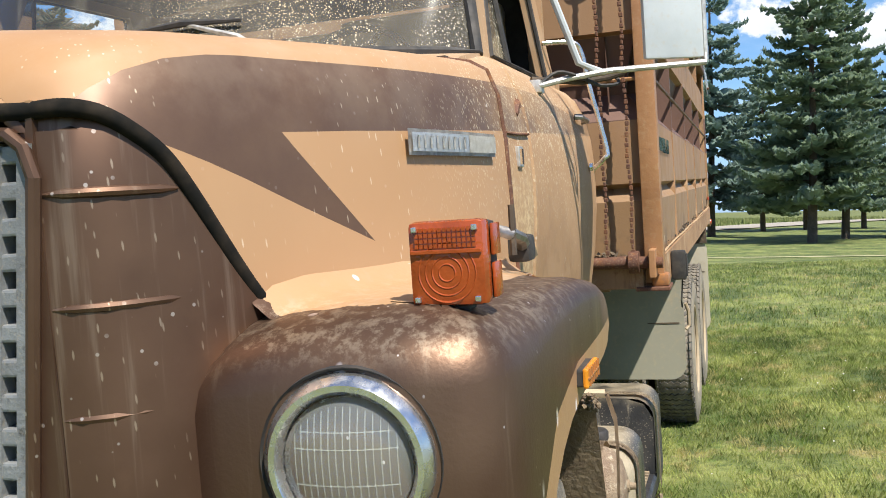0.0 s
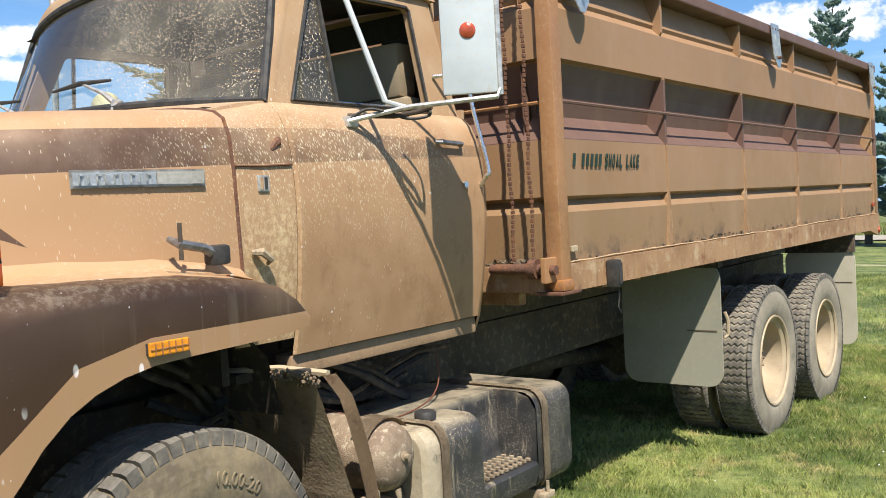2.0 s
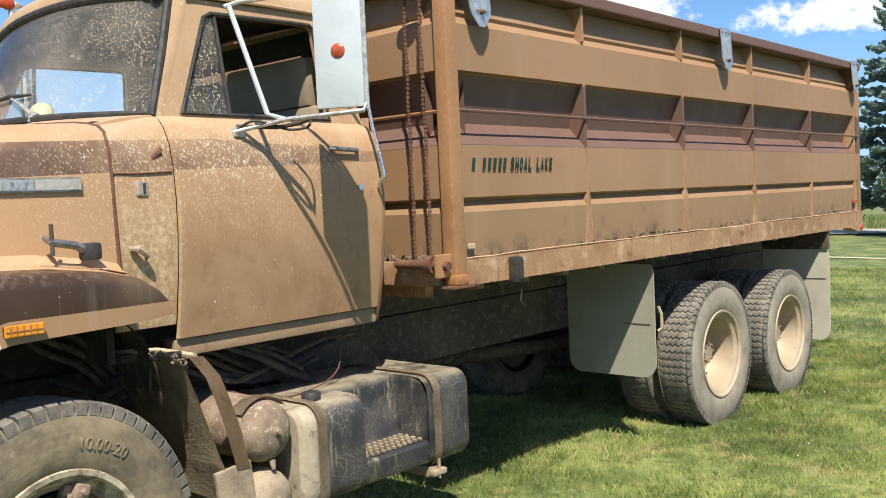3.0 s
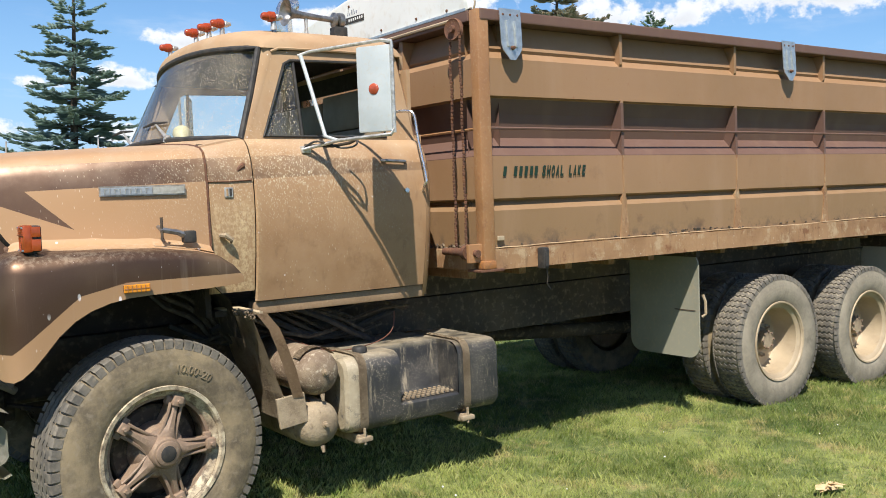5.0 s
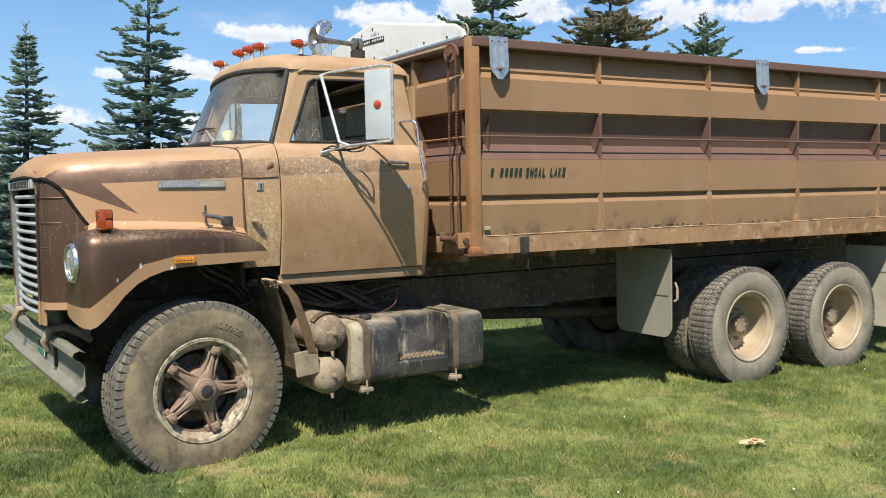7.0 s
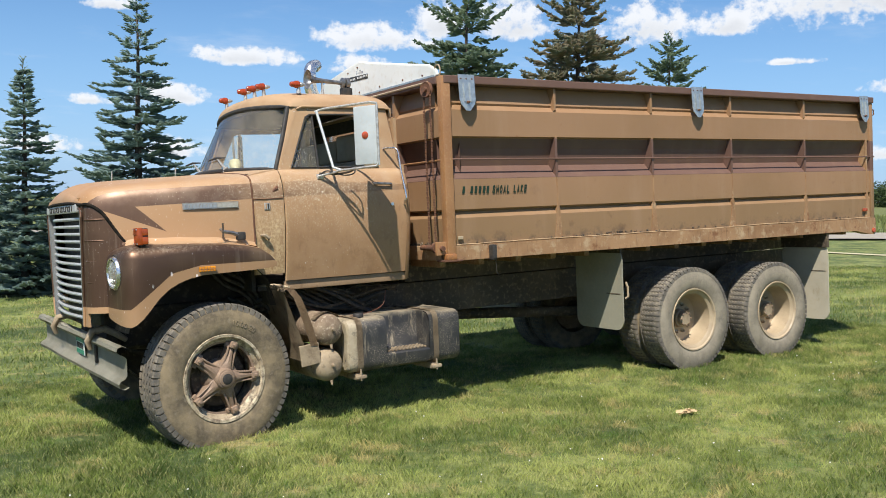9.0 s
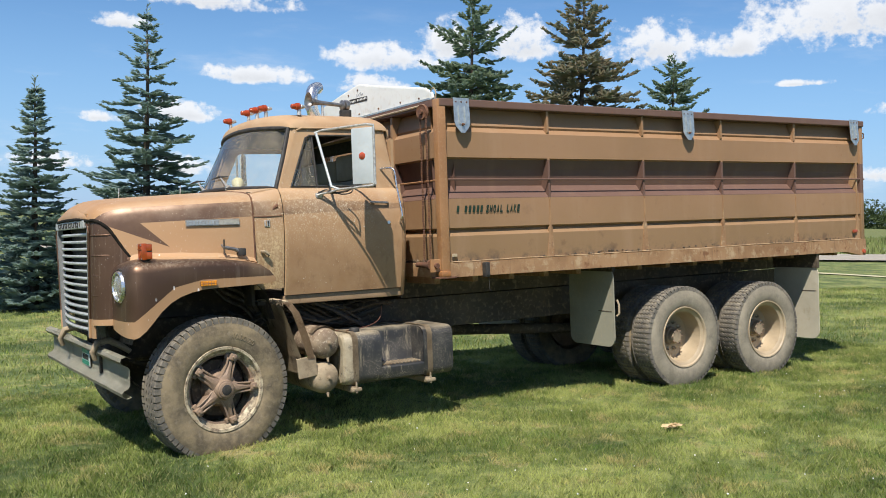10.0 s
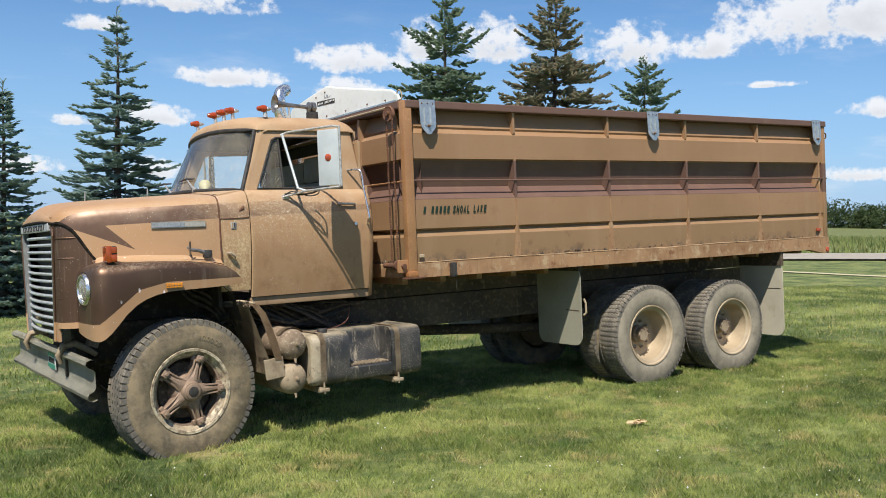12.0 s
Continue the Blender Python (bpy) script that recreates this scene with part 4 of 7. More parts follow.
def build_fender(s):
    line = [(Vector((x, y)), zt, zb) for x, y, zt, zb in FENDER_LINE]
    rows = []
    for i, (p, zt, zb) in enumerate(line):
        a, b = line[max(i - 1, 0)][0], line[min(i + 1, len(line) - 1)][0]
        way = (b - a).normalized()
        out = Vector((-way.y, way.x)) if Vector((-way.y, way.x)).dot(p - Vector((0.1, 0.7))) > 0 else Vector((way.y, -way.x))
        row = []
        h = zt - zb
        for inset, dz in ((0.20, 0.004), (0.145, 0.003), (0.10, -0.004), (0.062, -0.016), (0.032, -0.036), (0.012, -0.062), (0.002, -0.095)):
            q = p - out * inset * min(1, h / 0.4)
            row.append((q.x, s * q.y, zt + dz * min(1, h / 0.4)))
        for f in (0.45, 0.75, 1.0):
            z = zt - 0.095 * min(1, h / 0.4) - (h - 0.095 * min(1, h / 0.4)) * f
            q = p - out * (0.004 * f)
            row.append((q.x, s * q.y, z))
        q = p - out * 0.035
        row.append((q.x, s * q.y, zb + 0.004))
        rows.append(row)
    bm = surf(rows)
    # top sheet that runs in under the hood side
    rows = []
    for x, z in ((-0.575, 1.560), (-0.53, 1.580), (-0.46, 1.588), (-0.2, 1.584), (0.05, 1.572), (0.25, 1.545), (0.345, 1.52)):
        w = smooth_lerp(W_TAB, x)
        rows.append([(x, s * (w - 0.01), z + 0.055), (x, s * (w + 0.012), z + 0.03), (x, s * (w + 0.035), z + 0.010), (x, s * (w + 0.07), z), (x, s * 1.07, z - 0.005), (x, s * 1.15, z - 0.018)])
    surf(rows, bm)
    fen = part("front_fender", bm, FENDER, truck, "dark bronze front fender with a tan arch edge and paint chips", True)
    # inner wheel well
    bm = surf([[(x, s * 0.58, z), (x, s * 1.0, z + 0.01)] for x, z in ((-0.60, 0.95), (-0.52, 1.2), (-0.3, 1.36), (0.0, 1.42), (0.3, 1.40), (0.45, 1.25), (0.50, 1.05))])
    part("wheel_well", bm, CHASSIS, fen, "", True)
    # headlight
    m = Matrix.Translation((-0.684, s * 1.036, 1.392)) @ Matrix.Rotation(radians(-s * 6), 4, "Z") @ Matrix.Rotation(radians(-90), 4, "Z")
    head = part("headlight", lathe([(0.089, 0.03), (0.089, 0.0), (0.07, 0.035), (0.03, 0.06), (0.0, 0.064)], 40, None, m), SILVER, truck, "round sealed-beam headlight in a chrome ring", True)
    part("bezel", lathe([(0.090, 0.012), (0.092, -0.008), (0.098, -0.016), (0.106, -0.016), (0.116, -0.004), (0.119, 0.012), (0.117, 0.02)], 48, None, m), CHROME, head, "dull chrome ring", True)
    part("gasket", lathe([(0.119, 0.016), (0.126, 0.004), (0.128, 0.02)], 40, None, m), BLACK, head, "", True)
    glass = part("lens", lathe([(0.089, 0.0), (0.080, -0.010), (0.055, -0.019), (0.028, -0.023), (0.0, -0.024)], 40, None, m), LAMPGLASS, head, "clear fluted glass", True)
    glass.visible_shadow = False
    bm = bmesh.new()
    for i in range(15):
        u = -0.07 + i * 0.01
        hgt = math.sqrt(max(0.083**2 - u * u, 0)) * 0.92
        pts = [m @ Vector((u, -0.021 * (1 - (u * u + v * v) / 0.0085) + 0.001, v)) for v in arange(-hgt, hgt, 7)]
        tube(pts, 0.0008, 4, bm)
    for v in (-0.05, -0.026, 0.022, 0.044):
        hgt = math.sqrt(0.083**2 - v * v) * 0.9
        tube([m @ Vector((u, -0.021 * (1 - (u * u + v * v) / 0.0085) + 0.001, v)) for u in arange(-hgt, hgt, 7)], 0.0009, 4, bm)
    part("flutes", bm, LAMPGLASS, head).visible_shadow = False
    # turn lamp on top
    lamp = part("turn_lamp", block(-0.517, -0.478, s * 1.147 - 0.056, s * 1.147 + 0.055, 1.580, 1.695, 0.012), BLACK, truck, "amber and red square turn-signal lamp", True)
    part("lens", block(-0.554, -0.514, s * 1.147 - 0.056, s * 1.147 + 0.056, 1.578, 1.698, 0.010), ORANGE, lamp, "", True)
    ring = bmesh.new()
    mm = Matrix.Translation((-0.554, s * 1.147, 1.625)) @ Matrix.Rotation(radians(-90), 4, "Z")
    for r in (0.012, 0.022, 0.032, 0.042):
        lathe([(r - 0.003, 0.001), (r, -0.001), (r + 0.003, 0.001)], 28, ring, mm)
    part("lens_rings", ring, ORANGE, lamp, "", True)
    ribs = bmesh.new()
    for i in range(13):
        for j in range(4):
            yy, zz = s * 1.147 - 0.042 + i * 0.007, 1.663 + j * 0.0075
            block(-0.5565, -0.552, yy - 0.0024, yy + 0.0024, zz - 0.0028, zz + 0.0028, 0, ribs)
    block(-0.558, -0.552, s * 1.147 - 0.052, s * 1.147 + 0.052, 1.652, 1.658, 0.001, ribs)
    part("lens_ribs", ribs, ORANGE, lamp)
    for z0, z1 in ((1.585, 1.635), (1.645, 1.690)):
        a, b = sorted((s * 1.2035, s * 1.2085))
        part("side_lens", block(-0.522, -0.484, a, b, z0, z1, 0.002), ORANGE, lamp, "", True)
    for yy in (-0.044, 0.044):
        for z in (1.588, 1.687):
            part("screw", block(-0.560, -0.552, s * 1.147 + yy - 0.004, s * 1.147 + yy + 0.004, z - 0.004, z + 0.004, 0.0015), CHROME, lamp)
    part("bracket", block(-0.540, -0.495, s * 1.147 - 0.025, s * 1.147 + 0.025, 1.568, 1.582, 0.006), BLACK, lamp)
    # side marker
    a, b = sorted((s * 1.243, s * 1.262))
    mark = part("side_marker", block(-0.158, -0.042, a, b, 1.374, 1.406, 0.004), BLACK, truck, "small amber side marker lamp")
    a, b = sorted((s * 1.258, s * 1.268))
    part("lens", block(-0.160, -0.040, a, b, 1.372, 1.408, 0.004), AMBER, mark)
    bm = bmesh.new()
    for i in range(6):
        x = -0.145 + i * 0.02
        a, b = sorted((s * 1.267, s * 1.2705))
        block(x, x + 0.003, a, b, 1.374, 1.406, 0, bm)
    block(-0.158, -0.042, a, b, 1.388, 1.391, 0, bm)
    part("lens_ribs", bm, AMBER_DUSTY, mark)


for side in (-1, 1):
    build_fender(side)


# ---------------------------------------------------------------- cab
SIDE = [(0.925, 1.165), (0.945, 1.200), (0.960, 1.24), (0.985, 1.36), (1.008, 1.50), (1.022, 1.65), (1.024, 1.78), (1.016, 1.90), (0.998, 1.985), (0.965, 2.05), (0.930, 2.085), (0.900, 2.098)]


def green_y(z):
    return 0.900 - (z - 2.098) * 0.15


def build_cab():
    # rear wall with its window
    bm = bmesh.new()
    block(1.712, 1.735, -0.90, 0.90, 1.17, 2.13, 0, bm)
    block(1.665, 1.69, -0.80, 0.80, 2.50, 2.61, 0, bm)
    for a, b in ((-0.86, -0.50), (0.50, 0.86)):
        block(1.675, 1.70, a, b, 2.12, 2.52, 0, bm)
    cab = part("cab", bm, PAINT, truck, "tan cab spattered with dried mud")
    for s in (-1, 1):
        xs = [0.352, 0.36, 0.45, 0.52, 0.595]
        drop = lambda x, z: 0.046 * max(0.0, (z - 1.95) / 0.148) * (0.598 - x) / 0.246
        bm = surf([[(x, s * (y - (0.010 if x < 0.358 else 0)), z - drop(x, z)) for y, z in [(0.973, 1.30)] + SIDE[3:]] for x in xs])
        part("cowl_side", bm, PAINT, cab, "mud-caked cowl panel", True)
    # cowl top in front of the windscreen
    rows = []
    for y in arange(-0.905, 0.905, 19):
        e = abs(y) / 0.905
        xg, zg = 0.335 + 0.265 * e**2.4, 2.118 - 0.013 * e**2
        z_in = 2.112 - 0.040 * min(e / 0.85, 1) ** 1.6 - 0.014 * e**6
        rows.append([(0.352, y, z_in), ((0.352 + xg) / 2, y, (z_in + zg) / 2 + 0.004), (xg + 0.02, y, zg)])
    for s, k in ((-1, 0), (1, -1)):
        skirt = [(x, s * 0.912, z - 0.07) for x, y, z in rows[k]]
        rows = [skirt] + rows if k == 0 else rows + [skirt]
    part("cowl_top", surf(rows), PAINT, cab, "", True)
    for s in (-1, 1):
        # door with its window frame
        bm = surf([[(x, s * (y + 0.004 - (0.012 if x in (0.604, 1.676) else 0)), z) for y, z in SIDE[2:]] for x in (0.604, 0.612, 0.9, 1.2, 1.5, 1.65, 1.668, 1.676)])
        door = part("door", bm, PAINT, cab, "dusty tan cab door with a spattered dark stripe", True)
        outer = [(0.618, 2.098), (0.800, 2.560), (0.840, 2.585), (1.40, 2.600), (1.585, 2.600), (1.600, 2.585), (1.668, 2.098), (1.10, 2.098)]
        hole = [(0.722, 2.112), (0.888, 2.515), (0.925, 2.535), (1.35, 2.545), (1.455, 2.545), (1.470, 2.530), (1.490, 2.112), (1.10, 2.112)]
        bm = bmesh.new()
        for k in range(8):
            quad = [outer[k], outer[(k + 1) % 8], hole[(k + 1) % 8], hole[k]]
            bm.faces.new([bm.verts.new((x, s * green_y(z), z)) for x, z in quad])
        bmesh.ops.remove_doubles(bm, verts=bm.verts, dist=1e-4)
        bmesh.ops.solidify(bm, geom=bm.faces[:], thickness=0.03 * s)
        part("window_frame", bm, PAINT, door, "", True)
        part("window_seal", tube([(x, s * (green_y(z) + 0.002), z) for x, z in hole], 0.008, 6, None, True, True), BLACK, door)
        bm = bmesh.new()
        bm.faces.new([bm.verts.new((x, s * (green_y(z) - 0.010), z)) for x, z in [(0.722, 2.112), (0.888, 2.515), (0.94, 2.535), (0.955, 2.112)]])
        part("vent_pane", bm, GLASS, door, "spattered quarter-light glass").visible_shadow = False
        part("vent_bar", tube([(0.955, s * (green_y(2.11) - 0.006), 2.11), (0.945, s * (green_y(2.535) - 0.006), 2.535)], 0.010, 6), BLACK, door)
        bm = bmesh.new()
        bm.faces.new([bm.verts.new((x, s * (green_y(z) - 0.014), z)) for x, z in [(0.955, 2.112), (0.955, 2.124), (1.489, 2.124), (1.49, 2.112)]])
        part("door_pane", bm, GLASS_CLEAN, door, "wound-down door glass").visible_shadow = False
        # handle
        y = s * 1.03
        part("door_handle", tube([(1.385, s * 1.010, 1.972), (1.395, y, 1.972), (1.53, y, 1.966), (1.545, s * 1.010, 1.964)], 0.010, 8), COLLAR, door, "tarnished dark door handle", True)
        part("key_lock", lathe([(0.0, -0.006), (0.014, -0.006), (0.016, 0.004)], 16, None, Matrix.Translation((1.535, s * 1.035, 1.80)) @ Matrix.Rotation(radians(0 if s < 0 else 180), 4, "Z")), CHROME, door, "", True)
        # A-pillar between door frame and windscreen
        rows = []
        for z in arange(2.092, 2.60, 9):
            f = (z - 2.092) / 0.508
            xo = 0.600 + 0.205 * f
            xg, yg = 0.598 + 0.160 * f, 0.900 - 0.084 * f
            rows.append([(xo + 0.035, s * green_y(z), z), (xo, s * (green_y(z) + 0.004), z), (xo - 0.022, s * (green_y(z) - 0.008), z), (xg, s * yg, z), (xg + 0.03, s * (yg - 0.02), z)])
        part("windscreen_pillar", surf(rows), PAINT, cab, "", True)
        # rear corner of the cab
        rows = []
        for y, z in SIDE:
            rows.append([(1.672, s * y, z), (1.70, s * (y - 0.006), z), (1.722, s * (y - 0.03), z), (1.73, s * (y - 0.07), z), (1.73, s * 0.70, z)])
        for z in arange(2.12, 2.60, 6):
            g = green_y(z)
            x1 = 1.60 + 0.072 * (2.60 - z) / 0.5
            rows.append([(x1 - 0.03, s * g, z), (x1 + 0.02, s * (g - 0.004), z), (x1 + 0.045, s * (g - 0.03), z), (x1 + 0.055, s * (g - 0.07), z), (x1 + 0.055, s * 0.62, z)])
        part("cab_corner", surf(rows), PAINT, cab, "", True)
        # sill below the door, its brown darkened for dirt and shadow together
        part("sill", block(0.60, 1.68, min(s * 0.86, s * 0.945), max(s * 0.86, s * 0.945), 1.165, 1.236, 0.012), BRACKETTAN, cab, "brown sill below the door, darkened for dirt and shadow", True)
        # grab handle behind the door
        pts = [(1.555, s * 0.88, 2.262), (1.60, s * 0.965, 2.262), (1.622, s * 1.005, 2.235), (1.628, s * 1.03, 2.10), (1.642, s * 1.078, 1.87), (1.638, s * 1.068, 1.83), (1.655, s * 1.012, 1.785)]
        part("grab_handle", tube(bend(pts, 5), 0.009, 8), CHROME, cab, "bent chrome grab handle", True)
    # floor, firewall
    part("cab_floor", block(0.40, 1.71, -0.90, 0.90, 1.17, 1.20), CHASSIS, cab)
    part("firewall", block(0.36, 0.39, -0.88, 0.88, 1.17, 2.07), CHASSIS, cab)
    # roof
    rows = []
    N, M = 23, 27
    for i in range(N):
        u = -1 + 2 * i / (N - 1)
        row = []
        for j in range(M):
            v = -1 + 2 * j / (M - 1)
            uu, vv = math.copysign(1 - (1 - abs(u)) ** 1.8, u), math.copysign(1 - (1 - abs(v)) ** 1.8, v)
            front = 0.600 + 0.165 * abs(vv) ** 2.6
            back = 1.690 - 0.030 * abs(vv) ** 6
            x = front + (back - front) * (uu + 1) / 2
            y = vv * 0.838
            edge_u, edge_v = abs(uu), abs(vv)
            z = 2.596 + 0.036 * (1 - edge_v**2) + (0.128 + 0.004 * uu) * (max(0, 1 - edge_u**7)) ** 0.42 * (max(0, 1 - edge_v**7)) ** 0.42
            row.append((x, y, z))
        rows.append(row)
    part("roof", surf(rows), PAINT, cab, "tan cab roof with a rounded crown", True)
    # rain gutter
    for s in (-1, 1):
        part("rain_gutter", tube([(0.815, s * 0.832, 2.578), (0.86, s * 0.838, 2.597), (1.2, s * 0.840, 2.602), (1.60, s * 0.838, 2.600), (1.66, s * 0.80, 2.600)], 0.008, 6), PAINT, cab, "", True)
    # windscreen
    rows, base, top = [], [], []
    for y in arange(-1, 1, 25):
        e = abs(y)
        b = Vector((0.345 + 0.252 * e**2.4, y * 0.897, 2.128 - 0.026 * e**2))
        t = Vector((0.612 + 0.146 * e**2.4, y * 0.812, 2.640 - 0.046 * e**2))
        base.append(b), top.append(t)
        rows.append([b.lerp(t, k) for k in arange(0, 1, 7)])
    glass = part("windscreen", surf(rows), GLASS, cab, "curved windscreen spattered with dried mud", True)
    glass.visible_shadow = False
    loop = [p + Vector((-0.006, 0, 0.0)) for p in base] + [base[-1].lerp(top[-1], 0.5)] + [p + Vector((-0.006, 0, 0.0)) for p in top[::-1]] + [base[0].lerp(top[0], 0.5)]
    part("windscreen_seal", tube(loop, 0.017, 8, None, True, True), BLACK, cab, "dark rubber windscreen seal", True)
    # wipers
    for s, y0 in ((-1, -0.34), (1, 0.30)):
        foot, tip = Vector((0.375, y0 - 0.04, 2.136)), Vector((0.404, y0 + 0.20, 2.236))
        wip = part("wiper", tube([foot, foot.lerp(tip, 0.25) + Vector((-0.02, 0, 0.02)), tip + Vector((-0.015, 0, 0.004))], [0.013, 0.009, 0.005], 6), ALU, truck, "wiper arm with a black blade", True)
        part("wiper_blade", tube([tip + Vector((-0.002, -0.17, -0.004)), tip + Vector((-0.020, 0, 0.004)), tip + Vector((-0.026, 0.18, -0.006))], [0.005, 0.010, 0.005], 6), BLACK, wip)
        part("wiper_pivot", lathe([(0.0, -0.02), (0.018, -0.015), (0.022, 0.02)], 14, None, Matrix.Translation(foot) @ Matrix.Rotation(radians(-70), 4, "X")), ALU, wip, "", True)
    # inside
    bm = bmesh.new()
    block(1.655, 1.664, -0.74, 0.74, 2.47, 2.58, 0, bm)
    for a, b in ((-0.80, -0.52), (0.52, 0.80)):
        block(1.660, 1.670, a, b, 2.10, 2.50, 0, bm)
    block(1.665, 1.705, -0.86, 0.86, 1.20, 2.14, 0, bm)
    part("rear_lining", bm, DARKIN, cab, "dark cab lining")
    bm = surf([[(x, y, 2.575 + 0.05 * (1 - (y / 0.8) ** 2)) for y in arange(-0.80, 0.80, 9)] for x in (0.70, 0.85, 1.1, 1.4, 1.64)])
    part("head_lining", bm, DARKIN, cab, "", True)
    for s in (-1, 1):
        a, b = sorted((s * 0.86, s * 0.89))
        part("door_lining", block(0.62, 1.66, a, b, 1.25, 2.10, 0.01), DARKIN, cab)
    part("dashboard", block(0.46, 0.70, -0.80, 0.80, 1.86, 2.09, 0.03), DARKIN, cab, "", True)
    bm = block(1.25, 1.62, -0.78, 0.78, 1.44, 1.60, 0.05)
    block(1.50, 1.64, -0.78, 0.78, 1.58, 2.20, 0.05, bm)
    block(1.50, 1.62, -0.74, -0.10, 2.19, 2.43, 0.035, bm)
    block(1.52, 1.62, -0.06, 0.74, 2.19, 2.40, 0.035, bm)
    part("bench_seat", bm, SEATM, cab, "olive tan vinyl bench seat", True)
    m = Matrix.Translation((0.86, -0.40, 2.10)) @ Matrix.Rotation(radians(-58), 4, "Y") @ Matrix.Rotation(radians(90), 4, "X")
    wheel = part("steering_wheel", lathe([(0.215 + 0.013 * math.cos(a), 0.013 * math.sin(a)) for a in arange(0, 2 * math.pi, 9)[:-1]], 36, None, m, True), BLACK, cab, "black steering wheel", True)
    bm = bmesh.new()
    for a in (0.4, 2.5, 4.5):
        tube([m @ Vector((0, 0, 0)), m @ Vector((0.21 * math.cos(a), 0, 0.21 * math.sin(a)))], 0.010, 6, bm)
    tube([m @ Vector((0, 0, 0)), (0.60, -0.40, 1.75)], 0.025, 8, bm)
    part("steering_spokes", bm, BLACK, wheel)
    # a pale plastic funnel lying on the dashboard
    m = Matrix.Translation((0.61, 0.03, 2.165)) @ Matrix.Rotation(radians(165), 4, "Z") @ Matrix.Rotation(radians(-35), 4, "X")
    part("funnel", lathe([(0.052, -0.07), (0.055, -0.068), (0.050, -0.03), (0.030, 0.02), (0.024, 0.03), (0.022, 0.09), (0.0, 0.092)], 24, None, m), FUNNEL, cab, "pale yellow plastic funnel on the dashboard", True)
    # mirror
    for s in (-1, 1):
        build_mirror(s)


def build_mirror(s):
    mc = Vector((1.143, s * 1.366, 2.325))
    turn = Matrix.Translation(mc) @ Matrix.Rotation(radians(-31 * s), 4, "Z")
    # the plate faces back along the truck, turned towards the cab
    plate_bm = block(-0.012, 0.012, -0.098, 0.098, -0.222, 0.222, 0.010, None, turn)
    mirror = part("wing_mirror", plate_bm, WHITEM, truck, "tall white-backed wing mirror on tube arms", True)
    part("mirror_glass", block(0.0125, 0.015, -0.082, 0.082, -0.205, 0.205, 0, None, turn), SILVER, mirror)
    part("reflector", lathe([(0.0, -0.012), (0.018, -0.010), (0.028, -0.004), (0.030, 0.004)], 20, None, turn @ Matrix.Translation((-0.012, 0, 0)) @ Matrix.Rotation(radians(-90), 4, "Z")), RED, mirror, "round red reflector", True)
    hinge_top = Vector((0.930, s * 0.93, 2.545))
    o = turn @ Vector((0, s * 0.105, 0))
    low, high = Vector((o.x, o.y, 2.095)), Vector((o.x, o.y, 2.560))
    part("lower_arm", tube([(0.90, s * 0.99, 2.035), (0.985, s * 1.06, 2.058), (1.02, s * 1.18, 2.072), low + Vector((-0.02, 0, -0.008)), low + Vector((0.0, 0, 0.02))], 0.0095, 8), ALU, mirror, "", True)
    part("frame_tube", tube([low, high + Vector((0, 0, -0.02)), high, high + Vector((-0.03, -s * 0.05, 0.012)), hinge_top + Vector((0.05, s * 0.04, 0.02)), hinge_top], 0.010, 8), ALU, mirror, "", True)
    part("brace", tube([hinge_top + Vector((0.0, s * 0.03, 0)), (0.985, s * 1.10, 2.10), (1.03, s * 1.16, 2.072)], 0.011, 8), WHITEM, mirror, "white diagonal brace", True)
    part("short_tube", tube([(0.93, s * 0.965, 2.06), (1.03, s * 1.10, 2.048), (1.09, s * 1.17, 2.06), (1.10, s * 1.22, 2.072)], 0.009, 8), CHASSIS, mirror, "", True)
    part("cable", tube(bend([(0.90, s * 0.99, 2.035), (0.95, s * 1.04, 2.075), (1.0, s * 1.10, 2.06), (1.05, s * 1.15, 2.035), (1.11, s * 1.20, 2.045), (1.14, s * 1.16, 2.09), (1.10, s * 1.10, 2.08)]), 0.006, 6), BLACK, mirror)
    part("foot", block(0.895, 0.95, min(s * 0.955, s * 1.0), max(s * 0.955, s * 1.0), 2.015, 2.055, 0.008), ALU, mirror, "", True)


build_cab()


# ---------------------------------------------------------------- wheels
def tyre_mesh(r, w):
    """Outer face at y = 0, body towards +y. A casing with separate tread lugs."""
    rim = 0.295
    prof = [(rim, 0.030), (rim + 0.012, 0.018), (rim + 0.045, 0.004), (rim + 0.10, -0.004), (r - 0.085, 0.000), (r - 0.045, 0.010), (r - 0.018, 0.022), (r - 0.012, 0.05),
            (r - 0.010, w / 2), (r - 0.012, w - 0.05), (r - 0.018, w - 0.022), (r - 0.045, w - 0.010), (r - 0.10, w), (rim + 0.03, w - 0.01), (rim, w - 0.03)]
    return prof


